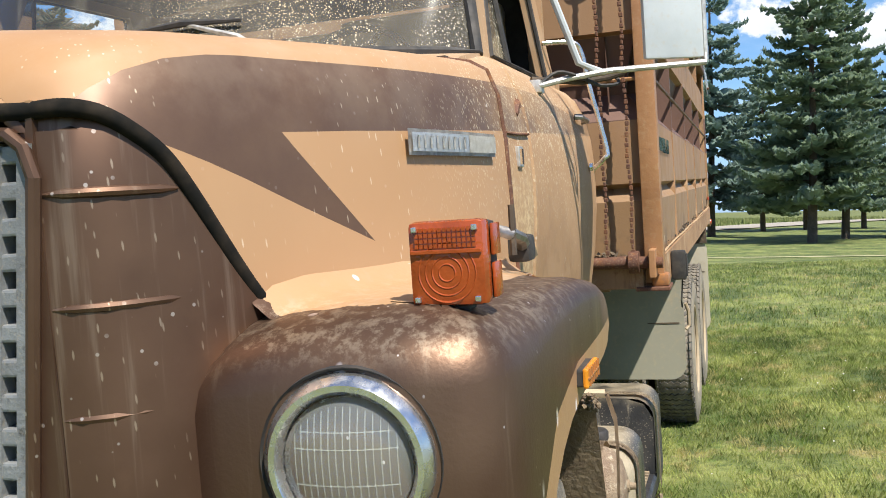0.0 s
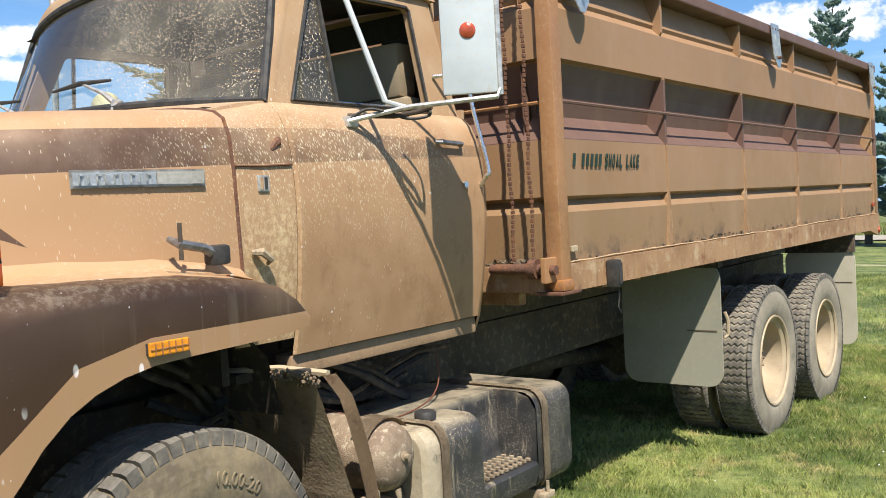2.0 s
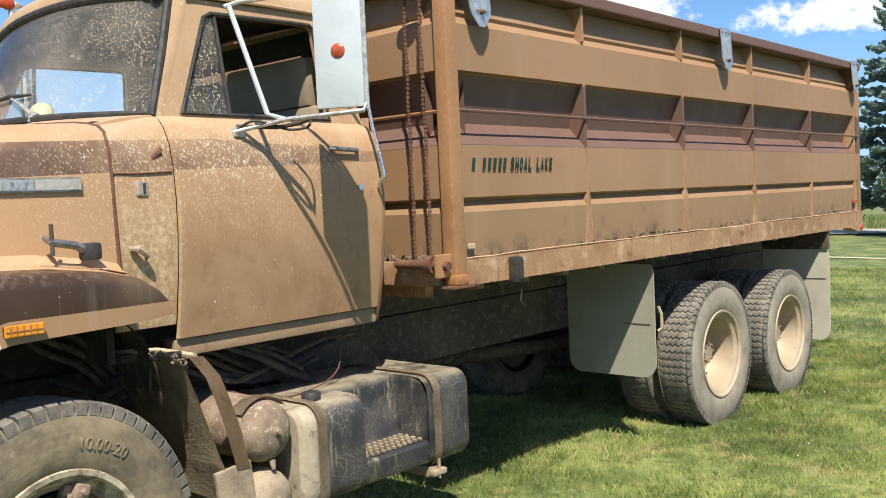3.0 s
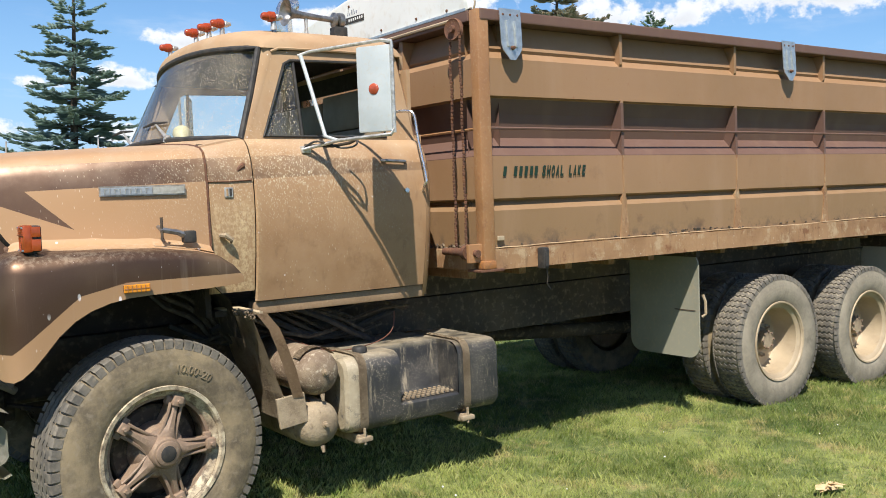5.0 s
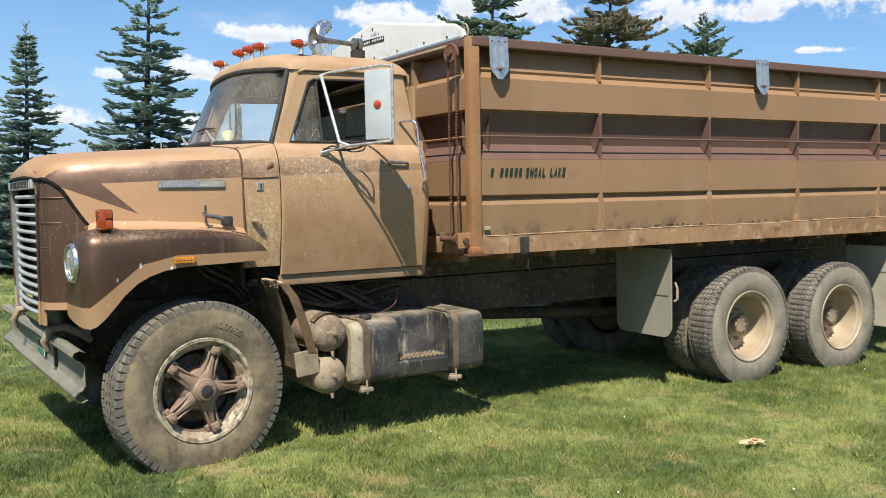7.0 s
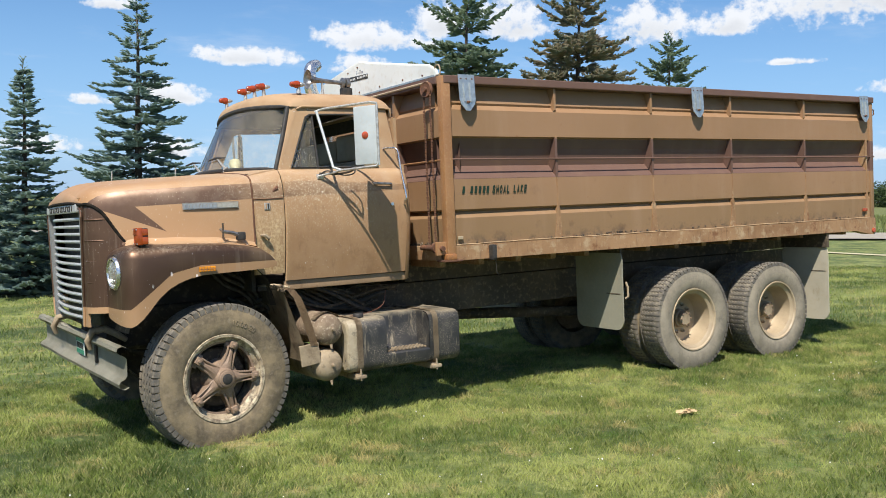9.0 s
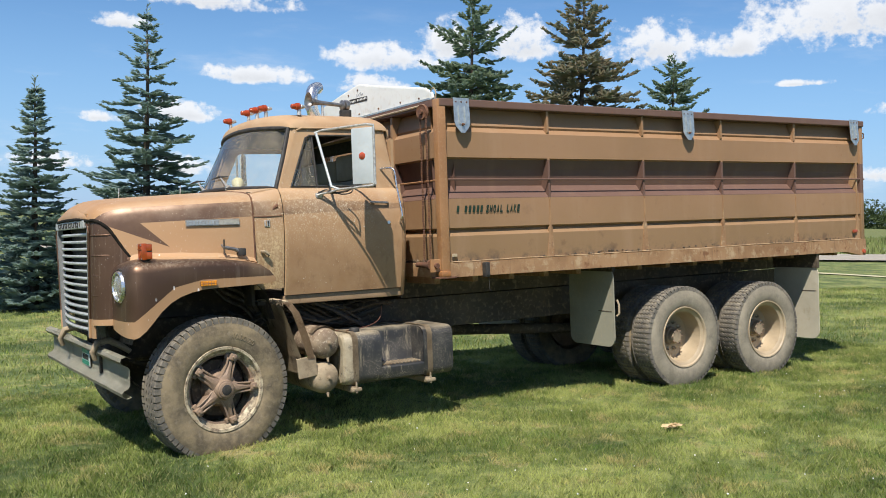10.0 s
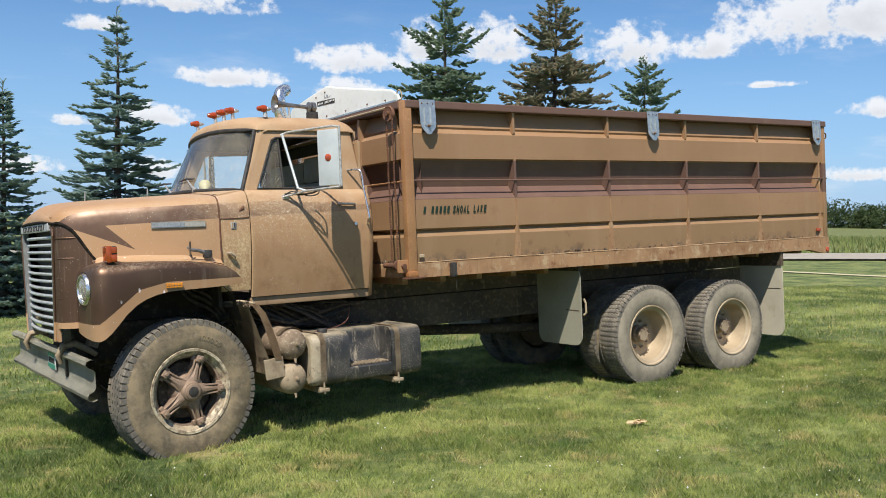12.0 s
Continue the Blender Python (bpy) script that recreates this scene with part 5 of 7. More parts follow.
def build_tyre(parent, r, w, block_tread, side):
    tyre = part("tyre", lathe(tyre_mesh(r, w), 72), side, parent, "worn dusty black rubber tyre", True)
    bm = bmesh.new()
    n = 60 if block_tread else 64
    if block_tread:
        # zigzag bars across the tread
        bars, cuts = 66, 10
        for k in range(bars):
            a0 = 2 * math.pi * k / bars
            rows = []
            for c in range(cuts + 1):
                yy = 0.030 + (w - 0.060) * c / cuts
                a = a0 + (0.017 if c % 2 else -0.017)
                crown = r - 0.010 * abs(2 * c / cuts - 1) ** 3
                rows.append([(rr * math.cos(a + d), yy, rr * math.sin(a + d)) for rr, d in ((crown - 0.016, -0.033), (crown, -0.027), (crown, 0.027), (crown - 0.016, 0.033))])
            surf(rows, bm)
    else:
        for lane in range(3):
            y0, wl_ = w * 0.26 + lane * w * 0.17, w * 0.135
            rows = []
            for k in range(n * 2):
                a = 2 * math.pi * k / (n * 2)
                dz = 0.006 if k % 2 else -0.006
                c, s = math.cos(a), math.sin(a)
                rows.append([((r - 0.014) * c, y0 + dz, (r - 0.014) * s), (r * c, y0 + dz, r * s), (r * c, y0 + wl_ + dz, r * s), ((r - 0.014) * c, y0 + wl_ + dz, (r - 0.014) * s)])
            rows.append(rows[0])
            surf(rows, bm)
    # shoulder lugs, both edges
    for edge in (0, 1):
        for k in range(n):
            a = 2 * math.pi * (k + 0.5 * edge) / n
            half = math.pi / n * (0.82 if block_tread else 0.78)
            ring = []
            depth = (w * 0.10 if block_tread else w * 0.225)
            for rr, yy in ((r - (0.040 if block_tread else 0.046), 0.008), (r - 0.006, 0.012), (r + 0.001, 0.026), (r + 0.001, depth), (r - 0.014, depth)):
                yv = yy if edge == 0 else w - yy
                ring.append([(rr * math.cos(a + d), yv, rr * math.sin(a + d)) for d in (-half, half)])
            surf(ring, bm)
            for q in (0, 1):
                face = [ring[i][q] for i in range(5)]
                bm.faces.new([bm.verts.new(p) for p in face])
    part("tread", bm, TREAD, tyre)
    return tyre


def build_front_wheel(s):
    wheel = part("front_wheel", lathe([(0.292, 0.02), (0.300, 0.006), (0.318, 0.004), (0.322, 0.014), (0.312, 0.020), (0.300, 0.035), (0.272, 0.045), (0.262, 0.06), (0.262, 0.20), (0.292, 0.24)], 56), RIMWORN, truck,
                 "front wheel with chipped cream rim and cast spokes", True)
    build_tyre(wheel, 0.542, 0.27, False, RUBBER)
    part("rim_inner", lathe([(0.264, 0.058), (0.250, 0.062), (0.250, 0.10), (0.262, 0.12)], 48), SPOKE, wheel, "", True)
    bm = lathe([(0.0, -0.026), (0.050, -0.026), (0.058, -0.022), (0.060, -0.014), (0.068, -0.012), (0.074, -0.004), (0.078, 0.012), (0.080, 0.022), (0.086, 0.03), (0.115, 0.042), (0.135, 0.09), (0.14, 0.125), (0.0, 0.13)], 36)
    part("hub", bm, SPOKE, wheel, "brown hub with a round cap", True)
    part("hub_cap", lathe([(0.0, -0.032), (0.030, -0.032), (0.038, -0.029), (0.040, -0.022)], 28), BLACK, wheel, "", True)
    part("brake_drum", lathe([(0.0, 0.125), (0.205, 0.125), (0.215, 0.135), (0.215, 0.20), (0.275, 0.215), (0.275, 0.235), (0.0, 0.24)], 40), CHASSIS, wheel, "", True)
    spoke = None
    for k in range(5):
        a = 2 * math.pi * k / 5 + radians(20)
        if spoke is None:
            bm = bmesh.new()
            # a spoke: broad at the hub, a raised box at the rim, along +z
            secs = [(0.055, 0.060, 0.006, 0.115), (0.09, 0.050, 0.008, 0.115), (0.13, 0.038, 0.014, 0.115), (0.175, 0.028, 0.020, 0.115), (0.215, 0.024, 0.026, 0.110), (0.250, 0.026, 0.032, 0.105)]
            rows = [[(-hw, y1, z), (-hw * 0.9, y0 + 0.022, z), (-hw * 0.30, y0, z), (hw * 0.30, y0, z), (hw * 0.9, y0 + 0.022, z), (hw, y1, z)] for z, hw, y0, y1 in secs]
            surf(rows, bm, True)
            bm.faces.new([bm.verts.new(p) for p in rows[-1]])
            block(-0.026, 0.026, 0.008, 0.07, 0.222, 0.272, 0.008, bm)
            for q in (-0.034, 0.034):
                tube([(q * 1.3, 0.034, 0.075), (q, 0.030, 0.13), (q * 0.9, 0.030, 0.19), (q * 0.9, 0.034, 0.235)], 0.008, 6, bm)
                block(q * 0.9 - 0.022, q * 0.9 + 0.022, 0.040, 0.07, 0.225, 0.262, 0.006, bm)
            spoke = part("spoke", bm, SPOKE, wheel, "", True)
            spoke.rotation_euler.y = a
            nut = part("wheel_nut", lathe([(0.0, -0.012), (0.010, -0.012), (0.011, 0.0), (0.018, 0.002), (0.020, 0.02)], 6, None, Matrix.Translation((0, 0.006, 0.246))), SPOKE, spoke)
        else:
            ob = new("spoke", spoke.data)
            ob.parent, ob.rotation_euler.y = wheel, a
            nt = new("wheel_nut", nut.data)
            nt.parent = ob
    # raised size marking on the side wall
    cu = bpy.data.curves.new("size_marking", "FONT")
    cu.body, cu.size, cu.extrude, cu.align_x = "10.00-20", 0.058, 0.002, "CENTER"
    tmp = bpy.data.objects.new("size_marking", cu)
    scene.collection.objects.link(tmp)
    me = bpy.data.meshes.new_from_object(tmp.evaluated_get(bpy.context.evaluated_depsgraph_get()))
    bpy.data.objects.remove(tmp)
    bm = bmesh.new()
    bm.from_mesh(me)
    for v in bm.verts:
        a, rr = v.co.x / 0.405, 0.385 + v.co.y
        a = math.pi / 2 - radians(24) - a
        v.co = Vector((rr * math.cos(a), -0.005 - v.co.z, rr * math.sin(a)))
    part("size_marking", bm, RUBBER, wheel, "raised size marking on the side wall")
    c = Vector((0.022, -1.168, 0.584))
    if s < 0:
        wheel.matrix_basis = Matrix.Translation(c) @ Matrix.Rotation(radians(8), 4, "Z")
    else:
        wheel.matrix_basis = Matrix.Translation((c.x, -c.y, c.z)) @ Matrix.Rotation(radians(188), 4, "Z")


for side in (-1, 1):
    build_front_wheel(side)


def build_rear_wheels():
    # outer wheel: deep dished cream rim; inner wheel behind it
    rim = [(0.290, 0.02), (0.300, 0.006), (0.312, 0.004), (0.314, 0.014), (0.300, 0.022), (0.275, 0.032), (0.262, 0.045), (0.256, 0.10), (0.250, 0.200), (0.236, 0.226), (0.20, 0.232), (0.14, 0.225), (0.0, 0.225)]
    outer = part("rear_wheel", lathe(rim, 56), RIMCREAM, truck, "dual rear wheel with a deep cream dish", True)
    build_tyre(outer, 0.522, 0.27, True, RUBBER_GREY)
    part("hub", lathe([(0.0, 0.115), (0.060, 0.118), (0.070, 0.128), (0.075, 0.17), (0.092, 0.18), (0.095, 0.228)], 32), MUDMETAL, outer, "", True)
    bm = bmesh.new()
    for k in range(8):
        a = 2 * math.pi * k / 8
        lathe([(0.0, 0.0), (0.010, 0.0), (0.010, 0.012), (0.006, 0.014), (0.006, 0.0)], 6, bm, Matrix.Translation((0.068 * math.cos(a), 0.110, 0.068 * math.sin(a))))
    tagged(part("axle_bolts", bm, SPOKE, outer), kind="stuff")
    nut = None
    for k in range(10):
        a = 2 * math.pi * k / 10
        m = Matrix.Translation((0.142 * math.cos(a), 0.202, 0.142 * math.sin(a)))
        if nut is None:
            nut = part("wheel_nut", lathe([(0.0, -0.016), (0.013, -0.014), (0.016, 0.0), (0.019, 0.002), (0.019, 0.024)], 6), RIMWORN, outer, "", True)
            nut.matrix_basis = m
        else:
            ob = new("wheel_nut", nut.data)
            ob.parent, ob.matrix_basis = outer, m
    outer.matrix_basis = Matrix.Translation((4.865, -1.20, 0.530))
    for x, z in ((4.865, 0.530), (6.155, 0.500)):
        for s in (-1, 1):
            m = Matrix.Translation((x, s * 1.20, z)) @ Matrix.Rotation(radians(0 if s < 0 else 180), 4, "Z") @ Matrix.Rotation(radians(13 if x > 5 else 0), 4, "Y")
            ob = outer if (s < 0 and x < 5) else copy_thing(outer, m)
            if ob is not outer:
                ob.parent, ob.matrix_basis = truck, m
            inner = part("inner_wheel", lathe([(0.262, 0.05), (0.256, 0.2), (0.18, 0.2), (0.0, 0.2)], 40), SPOKE, truck, "", True)
            inner.matrix_basis = Matrix.Translation((x, s * 0.885, z)) @ Matrix.Rotation(radians(0 if s < 0 else 180), 4, "Z")
            if s < 0 and x < 5:
                # darker brown rubber here: mud, and the shade under the truck, in one colour
                inner_tyre = build_tyre(inner, 0.520, 0.27, True, RUBBER)
                inner_tread = inner_tyre.children[0]
            else:
                it = new("tyre", inner_tyre.data)
                it.parent = inner
                tr = new("tread", inner_tread.data)
                tr.parent = it
        part("rear_axle", tube([(x, -0.75, z), (x, -0.2, z), (x, 0, z), (x, 0.2, z), (x, 0.75, z)], [0.07, 0.08, 0.19, 0.08, 0.07], 16), CHASSIS, truck, "muddy axle beam", True)


build_rear_wheels()


# ---------------------------------------------------------------- chassis and tanks
def build_chassis():
    for s in (-1, 1):
        a, b = sorted((s * 0.36, s * 0.44))
        part("frame_rail", block(-0.64, 7.55, a, b, 0.795, 1.09, 0.008), CHASSIS, truck, "muddy steel frame rail")
        a, b = sorted((s * 0.34, s * 0.46))
        part("sub_frame_rail", block(1.95, 7.70, a, b, 1.10, 1.27, 0.006), CHASSIS, truck)
        # leaf springs
        for x0, x1 in ((-0.55, 0.65), (4.75, 6.15)):
            bm = bmesh.new()
            for k in range(7):
                f = 1 - k * 0.10
                mid = (x0 + x1) / 2
                pts = [(mid + (x - mid) * f, s * 0.50, 0.70 - 0.016 * k + 0.10 * ((x - mid) / (x1 - mid)) ** 2 * f) for x in arange(x0, x1, 9)]
                surf([[(px, py - 0.035, pz - 0.006), (px, py + 0.035, pz - 0.006), (px, py + 0.035, pz + 0.006), (px, py - 0.035, pz + 0.006)] for px, py, pz in pts], bm, True)
            part("leaf_spring", bm, CHASSIS, truck)
    part("front_axle", tube([(0.05, -0.95, 0.56), (0.05, -0.6, 0.50), (0.05, 0.6, 0.50), (0.05, 0.95, 0.56)], 0.055, 10), CHASSIS, truck, "", True)
    part("engine_block", block(-0.55, 0.60, -0.34, 0.34, 0.75, 1.45, 0.05), CHASSIS, truck, "dark greasy engine block", True)
    part("gearbox", tube([(0.5, 0, 0.85), (1.1, 0, 0.82), (1.7, 0, 0.78)], [0.26, 0.22, 0.14], 14), CHASSIS, truck, "", True)
    part("drive_shaft", tube([(1.7, 0, 0.78), (4.7, 0, 0.56)], 0.055, 12), CHASSIS, truck, "", True)
    part("front_crossmember", block(-0.64, -0.55, -0.46, 0.46, 0.68, 0.95, 0.02), CHASSIS, truck, "dark front cross member")
    part("radiator", block(-0.68, -0.60, -0.46, 0.46, 0.95, 1.80, 0.01), CHASSIS, truck)
    xs = arange(2.05, 7.75, 15)
    cross = None
    for x in xs:
        if cross is None:
            cross = part("cross_member", block(-0.03, 0.03, -0.95, 0.95, 1.24, 1.318, 0.004), RUSTRAIL, truck, "rusty steel cross member")
            cross.location.x = x
        else:
            ob = new("cross_member", cross.data)
            ob.parent, ob.location.x = truck, x
    # hoses and wires under the cab
    rng = random.Random(8)
    for k in range(9):
        x0 = 0.25 + 0.06 * k
        y = -0.62 - 0.04 * (k % 4)
        pts = [(x0 + 0.17 * i, y - 0.04 * math.sin(i * 1.1 + k), 1.12 - 0.10 * math.sin(i * 0.8 + k * 0.9) - 0.02 * i) for i in range(7)]
        part("hose", tube(pts, 0.012 if k % 3 else 0.018, 6), CHASSIS if k % 3 else BLACK, truck, "", True)
    part("wire", tube(bend([(0.85, -0.78, 1.0), (1.05, -0.92, 0.915), (1.32, -0.92, 0.92), (1.50, -0.86, 0.97), (1.55, -0.82, 1.08)]), 0.0035, 6), RUSTWIRE, truck, "thin red wire", True)
    for k in range(6):
        pts = [(0.10 + 0.05 * k + 0.06 * i, -0.66 - 0.03 * (k % 3), 1.36 - 0.055 * i - 0.03 * math.sin(i + k)) for i in range(7)]
        part("hose", tube(pts, 0.014, 6), CHASSIS, truck, "", True)


build_chassis()


def rounded(x0, x1, z0, z1, r, n=5):
    pts = []
    for cx, cz, a0 in ((x1 - r, z1 - r, 0), (x0 + r, z1 - r, 90), (x0 + r, z0 + r, 180), (x1 - r, z0 + r, 270)):
        for k in range(n):
            a = radians(a0 + 90 * k / (n - 1))
            pts.append((cx + r * math.cos(a), cz + r * math.sin(a)))
    return pts


def build_tanks():
    # step tank: a rounded tank along x with a step cut into its outer side
    y_in, y_out, z0, z1, xa, xb = -0.56, -1.185, 0.485, 0.905, 1.005, 2.055
    bm = bmesh.new()
    sec = rounded(y_out, y_in, z0, z1, 0.075, 6)
    step = [(y_out, z0 + 0.075), (y_out, 0.625), (-0.985, 0.630), (-0.975, 0.835), (-1.04, z1 - 0.012), (-1.08, z1)]

    def ring(x, shape, k=1.0):
        cy, cz = (y_in + y_out) / 2, (z0 + z1) / 2
        return [(x, cy + (a - cy) * k, cz + (b - cz) * k) for a, b in shape]

    surf([ring(xa + 0.0, sec, 0.90), ring(xa + 0.012, sec, 0.97), ring(xa + 0.035, sec), ring(1.345, sec)], bm, True)
    surf([ring(1.745, sec), ring(xb - 0.035, sec), ring(xb - 0.012, sec, 0.97), ring(xb, sec, 0.90)], bm, True)
    for x, ks in ((xa, sec), (xb, sec)):
        bm.faces.new([bm.verts.new(p) for p in ring(x, ks, 0.90)])
    inner = [(-0.56, 0.485), (-1.11, 0.485), (-1.165, 0.507), (-1.185, 0.56), (-1.185, 0.600), (-1.175, 0.612), (-1.0, 0.620), (-0.985, 0.640), (-0.98, 0.83), (-0.97, 0.905), (-0.56, 0.905)]
    surf([[(x, a, b) for a, b in inner] for x in (1.345, 1.36, 1.73, 1.745)], bm, True)
    for x in (1.346, 1.744):
        bm.faces.new([bm.verts.new((x, a, b)) for a, b in [(-0.98, 0.62), (-1.18, 0.61), (-1.183, 0.83), (-1.15, 0.885), (-1.09, 0.903), (-0.97, 0.904)]])
    tank = part("fuel_tank", bm, TANKMAT, truck, "black step fuel tank coated with dried mud", True)
    bm = bmesh.new()
    for i in range(11):
        for j in range(4):
            block(1.37 + i * 0.034, 1.385 + i * 0.034, -1.16 + j * 0.042, -1.14 + j * 0.042, 0.617, 0.630, 0.002, bm)
    tagged(part("step_tread", bm, MUDMETAL, tank, "grey studded step"), kind="stuff")
    part("filler_cap", lathe([(0.0, -0.03), (0.036, -0.03), (0.042, -0.022), (0.042, 0.0), (0.034, 0.002), (0.032, 0.02)], 14, None, Matrix.Translation((1.165, -1.055, 0.91)) @ Matrix.Rotation(radians(-90), 4, "X")), BLACK, tank, "", True)
    for x in (1.10, 1.80):
        o = [(a * 1.0, b) for a, b in rounded(y_out - 0.010, y_in + 0.01, z0 - 0.010, z1 + 0.010, 0.08, 6)]
        rows = [[(x + d, a, b) for a, b in o] for d in (-0.025, 0.025)]
        bm = surf(rows, None, True)
        bmesh.ops.solidify(bm, geom=bm.faces[:], thickness=0.006)
        part("tank_strap", bm, MUDMETAL, tank, "muddy tan steel strap", True)
        bm = block(x - 0.03, x + 0.03, -1.17, -0.5, z0 - 0.060, z0 - 0.008, 0.01)
        block(x - 0.045, x + 0.045, -1.200, -1.165, z0 - 0.045, z0 - 0.018, 0.006, bm)
        tube([(x, -1.19, z0 - 0.06), (x, -1.19, z0 + 0.03)], 0.008, 6, bm)
        part("tank_bracket", bm, MUDMETAL, tank, "", True)
    # two air tanks across the frame
    for x, z in ((0.862, 0.848), (0.852, 0.572)):
        m = Matrix.Translation((x, -1.16, z))
        air = part("air_tank", lathe([(0.0, -0.030), (0.045, -0.026), (0.085, -0.012), (0.112, 0.012), (0.124, 0.045), (0.126, 0.08), (0.126, 0.70), (0.0, 0.72)], 36, None, m), AIRBROWN if z > 0.7 else MUDMETAL, truck, "round air tank caked with mud", True)
        part("drain_fitting", lathe([(0.0, -0.028), (0.010, -0.028), (0.011, -0.012), (0.018, -0.010), (0.020, 0.006)], 12, None, m @ Matrix.Translation((0.012, -0.024, 0.005))), MUDMETAL, air)
        part("drain_tap", tube([m @ Vector((0.01, 0.01, -0.115)), m @ Vector((0.01, 0.0, -0.150))], [0.014, 0.008], 8), MUDMETAL, air)
    bm = surf([[(0.862 + 0.134 * math.sin(a), y, 0.850 + 0.134 * math.cos(a)) for a in arange(radians(-52), radians(52), 9)] for y in (-1.13, -1.05)])
    bmesh.ops.solidify(bm, geom=bm.faces[:], thickness=0.008)
    part("air_tank_strap", bm, MUDMETAL, truck, "", True)
    # unseen tank, added so that less bright lawn shows under the frame
    part("second_fuel_tank", block(1.0, 2.6, 0.60, 1.15, 0.50, 0.90, 0.07), TANKMAT, truck, "unseen far side tank, added to darken the gap", True)
    # splash bracket and flap behind the front wheel
    bm = surf([[(0.50, -1.195, 1.205), (0.56, -1.195, 1.20)], [(0.560, -1.205, 1.12), (0.620, -1.205, 1.12)], [(0.600, -1.20, 1.02), (0.662, -1.20, 1.02)], [(0.643, -1.19, 0.90), (0.707, -1.19, 0.90)], [(0.692, -1.175, 0.745), (0.752, -1.175, 0.74)]])
    bmesh.ops.solidify(bm, geom=bm.faces[:], thickness=0.02)
    brk = part("splash_bracket", bm, BRACKETTAN, truck, "bent tan step bracket with mud", True)
    bm = surf([[(x - 0.02, y, z) for y in (-1.17, -1.0, -0.80, -0.66)] for x, z in ((0.50, 1.21), (0.56, 1.05), (0.61, 0.90), (0.66, 0.76), (0.675, 0.62))])
    bmesh.ops.solidify(bm, geom=bm.faces[:], thickness=0.012)
    part("splash_panel", bm, MUDMETAL, brk, "mud-covered splash panel", True)
    part("bracket_top", tube([(0.44, -0.80, 1.20), (0.50, -1.0, 1.215), (0.53, -1.19, 1.205)], 0.012, 6), RIMCREAM, brk)
    part("lower_flap", block(0.610, 0.770, -1.17, -1.15, 0.600, 0.760, 0.004, None, Matrix.Translation((0.72, 0, 0.66)) @ Matrix.Rotation(radians(-6), 4, "Y") @ Matrix.Translation((-0.72, 0, -0.66))), MUDMETAL, brk)
    # clods of mud at the fender's rear edge
    rng = random.Random(3)
    bm = bmesh.new()
    for k in range(130):
        c = Vector((0.455 + rng.uniform(0, 0.05), -1.00 - rng.uniform(0, 0.18), 1.270 - rng.uniform(0, 0.035)))
        c.z -= (c.x - 0.36) * 0.5
        made = bmesh.ops.create_icosphere(bm, subdivisions=1, radius=rng.uniform(0.003, 0.009))["verts"]
        for v in made:
            v.co = v.co * rng.uniform(0.7, 1.2) + c
    tagged(part("dried_mud", bm, MUD, brk, "dried mud clods", True), kind="stuff")


build_tanks()


def build_bumper():
    rows = []
    prof = [(-0.02, 0.865), (-0.055, 0.880), (-0.085, 0.870), (-0.095, 0.845), (-0.075, 0.820), (-0.045, 0.808), (-0.030, 0.790), (-0.030, 0.675), (-0.045, 0.652), (-0.075, 0.638), (-0.090, 0.618), (-0.080, 0.590), (-0.050, 0.578), (-0.02, 0.592)]
    for y in arange(-1.125, 1.15, 25):
        bow = -0.695 - 0.065 * y + 0.012 * noise.noise(Vector((y * 1.7, 0, 4)))
        rows.append([(bow + x, y, z + 0.0505 + 0.0315 * y) for x, z in prof])
    bm = surf(rows)
    bmesh.ops.solidify(bm, geom=bm.faces[:], thickness=0.008)
    bumper = part("front_bumper", bm, BUMPERM, truck, "dented grey-green channel bumper", True)
    for s in (-1, 1):
        a, b = sorted((s * 0.38, s * 0.44))
        part("bumper_bracket", block(-0.715, -0.50, a, b, 0.70, 0.88, 0.01), CHASSIS, bumper)
        # tow hook bent over the top edge
        y = s * 0.50
        o, k = 0.035 + 0.0315 * y, 0.205 - 0.065 * y
        pts = [(px + k, py, pz + o) for px, py, pz in ((-0.74, y, 0.84), (-0.82, y - 0.01, 0.90), (-0.90, y - 0.02, 0.945), (-0.985, y - 0.02, 0.93), (-1.02, y - 0.01, 0.86), (-1.0, y, 0.80))]
        part("tow_hook", tube(pts, [0.02, 0.026, 0.028, 0.028, 0.024, 0.018], 10), MUDMETAL, bumper, "thick curved tow hook", True)
    plate_ = part("number_plate", block(-0.7390, -0.7330, -0.15, 0.15, 0.725, 0.865, 0.003), PLATEM, bumper, "white and green number plate with plain bars")
    bm = block(-0.7420, -0.7395, -0.14, 0.14, 0.732, 0.765)
    block(-0.7420, -0.7395, -0.14, 0.14, 0.825, 0.858, 0, bm)
    part("plate_bands", bm, PLATEG, plate_)
    bm = bmesh.new()
    for i in range(6):
        block(-0.7420, -0.7395, -0.115 + i * 0.04, -0.09 + i * 0.04, 0.772, 0.817, 0, bm)
    part("plate_bars", bm, BLACK, plate_)


build_bumper()


# ---------------------------------------------------------------- grain box
BOX_X0, BOX_X1 = 1.955, 7.905
DEPTH = [(2.775, 0.095), (2.66, 0.048), (2.622, 0.036), (2.604, 0.046), (2.560, 0.0), (2.34, 0.0), (2.330, 0.035), (2.24, 0.068), (2.115, 0.096), (2.098, 0.100), (1.988, 0.0), (1.732, 0.0), (1.714, 0.040), (1.660, 0.0), (1.435, 0.006)]
RIBS = (3.13, 4.325, 5.46, 6.66)


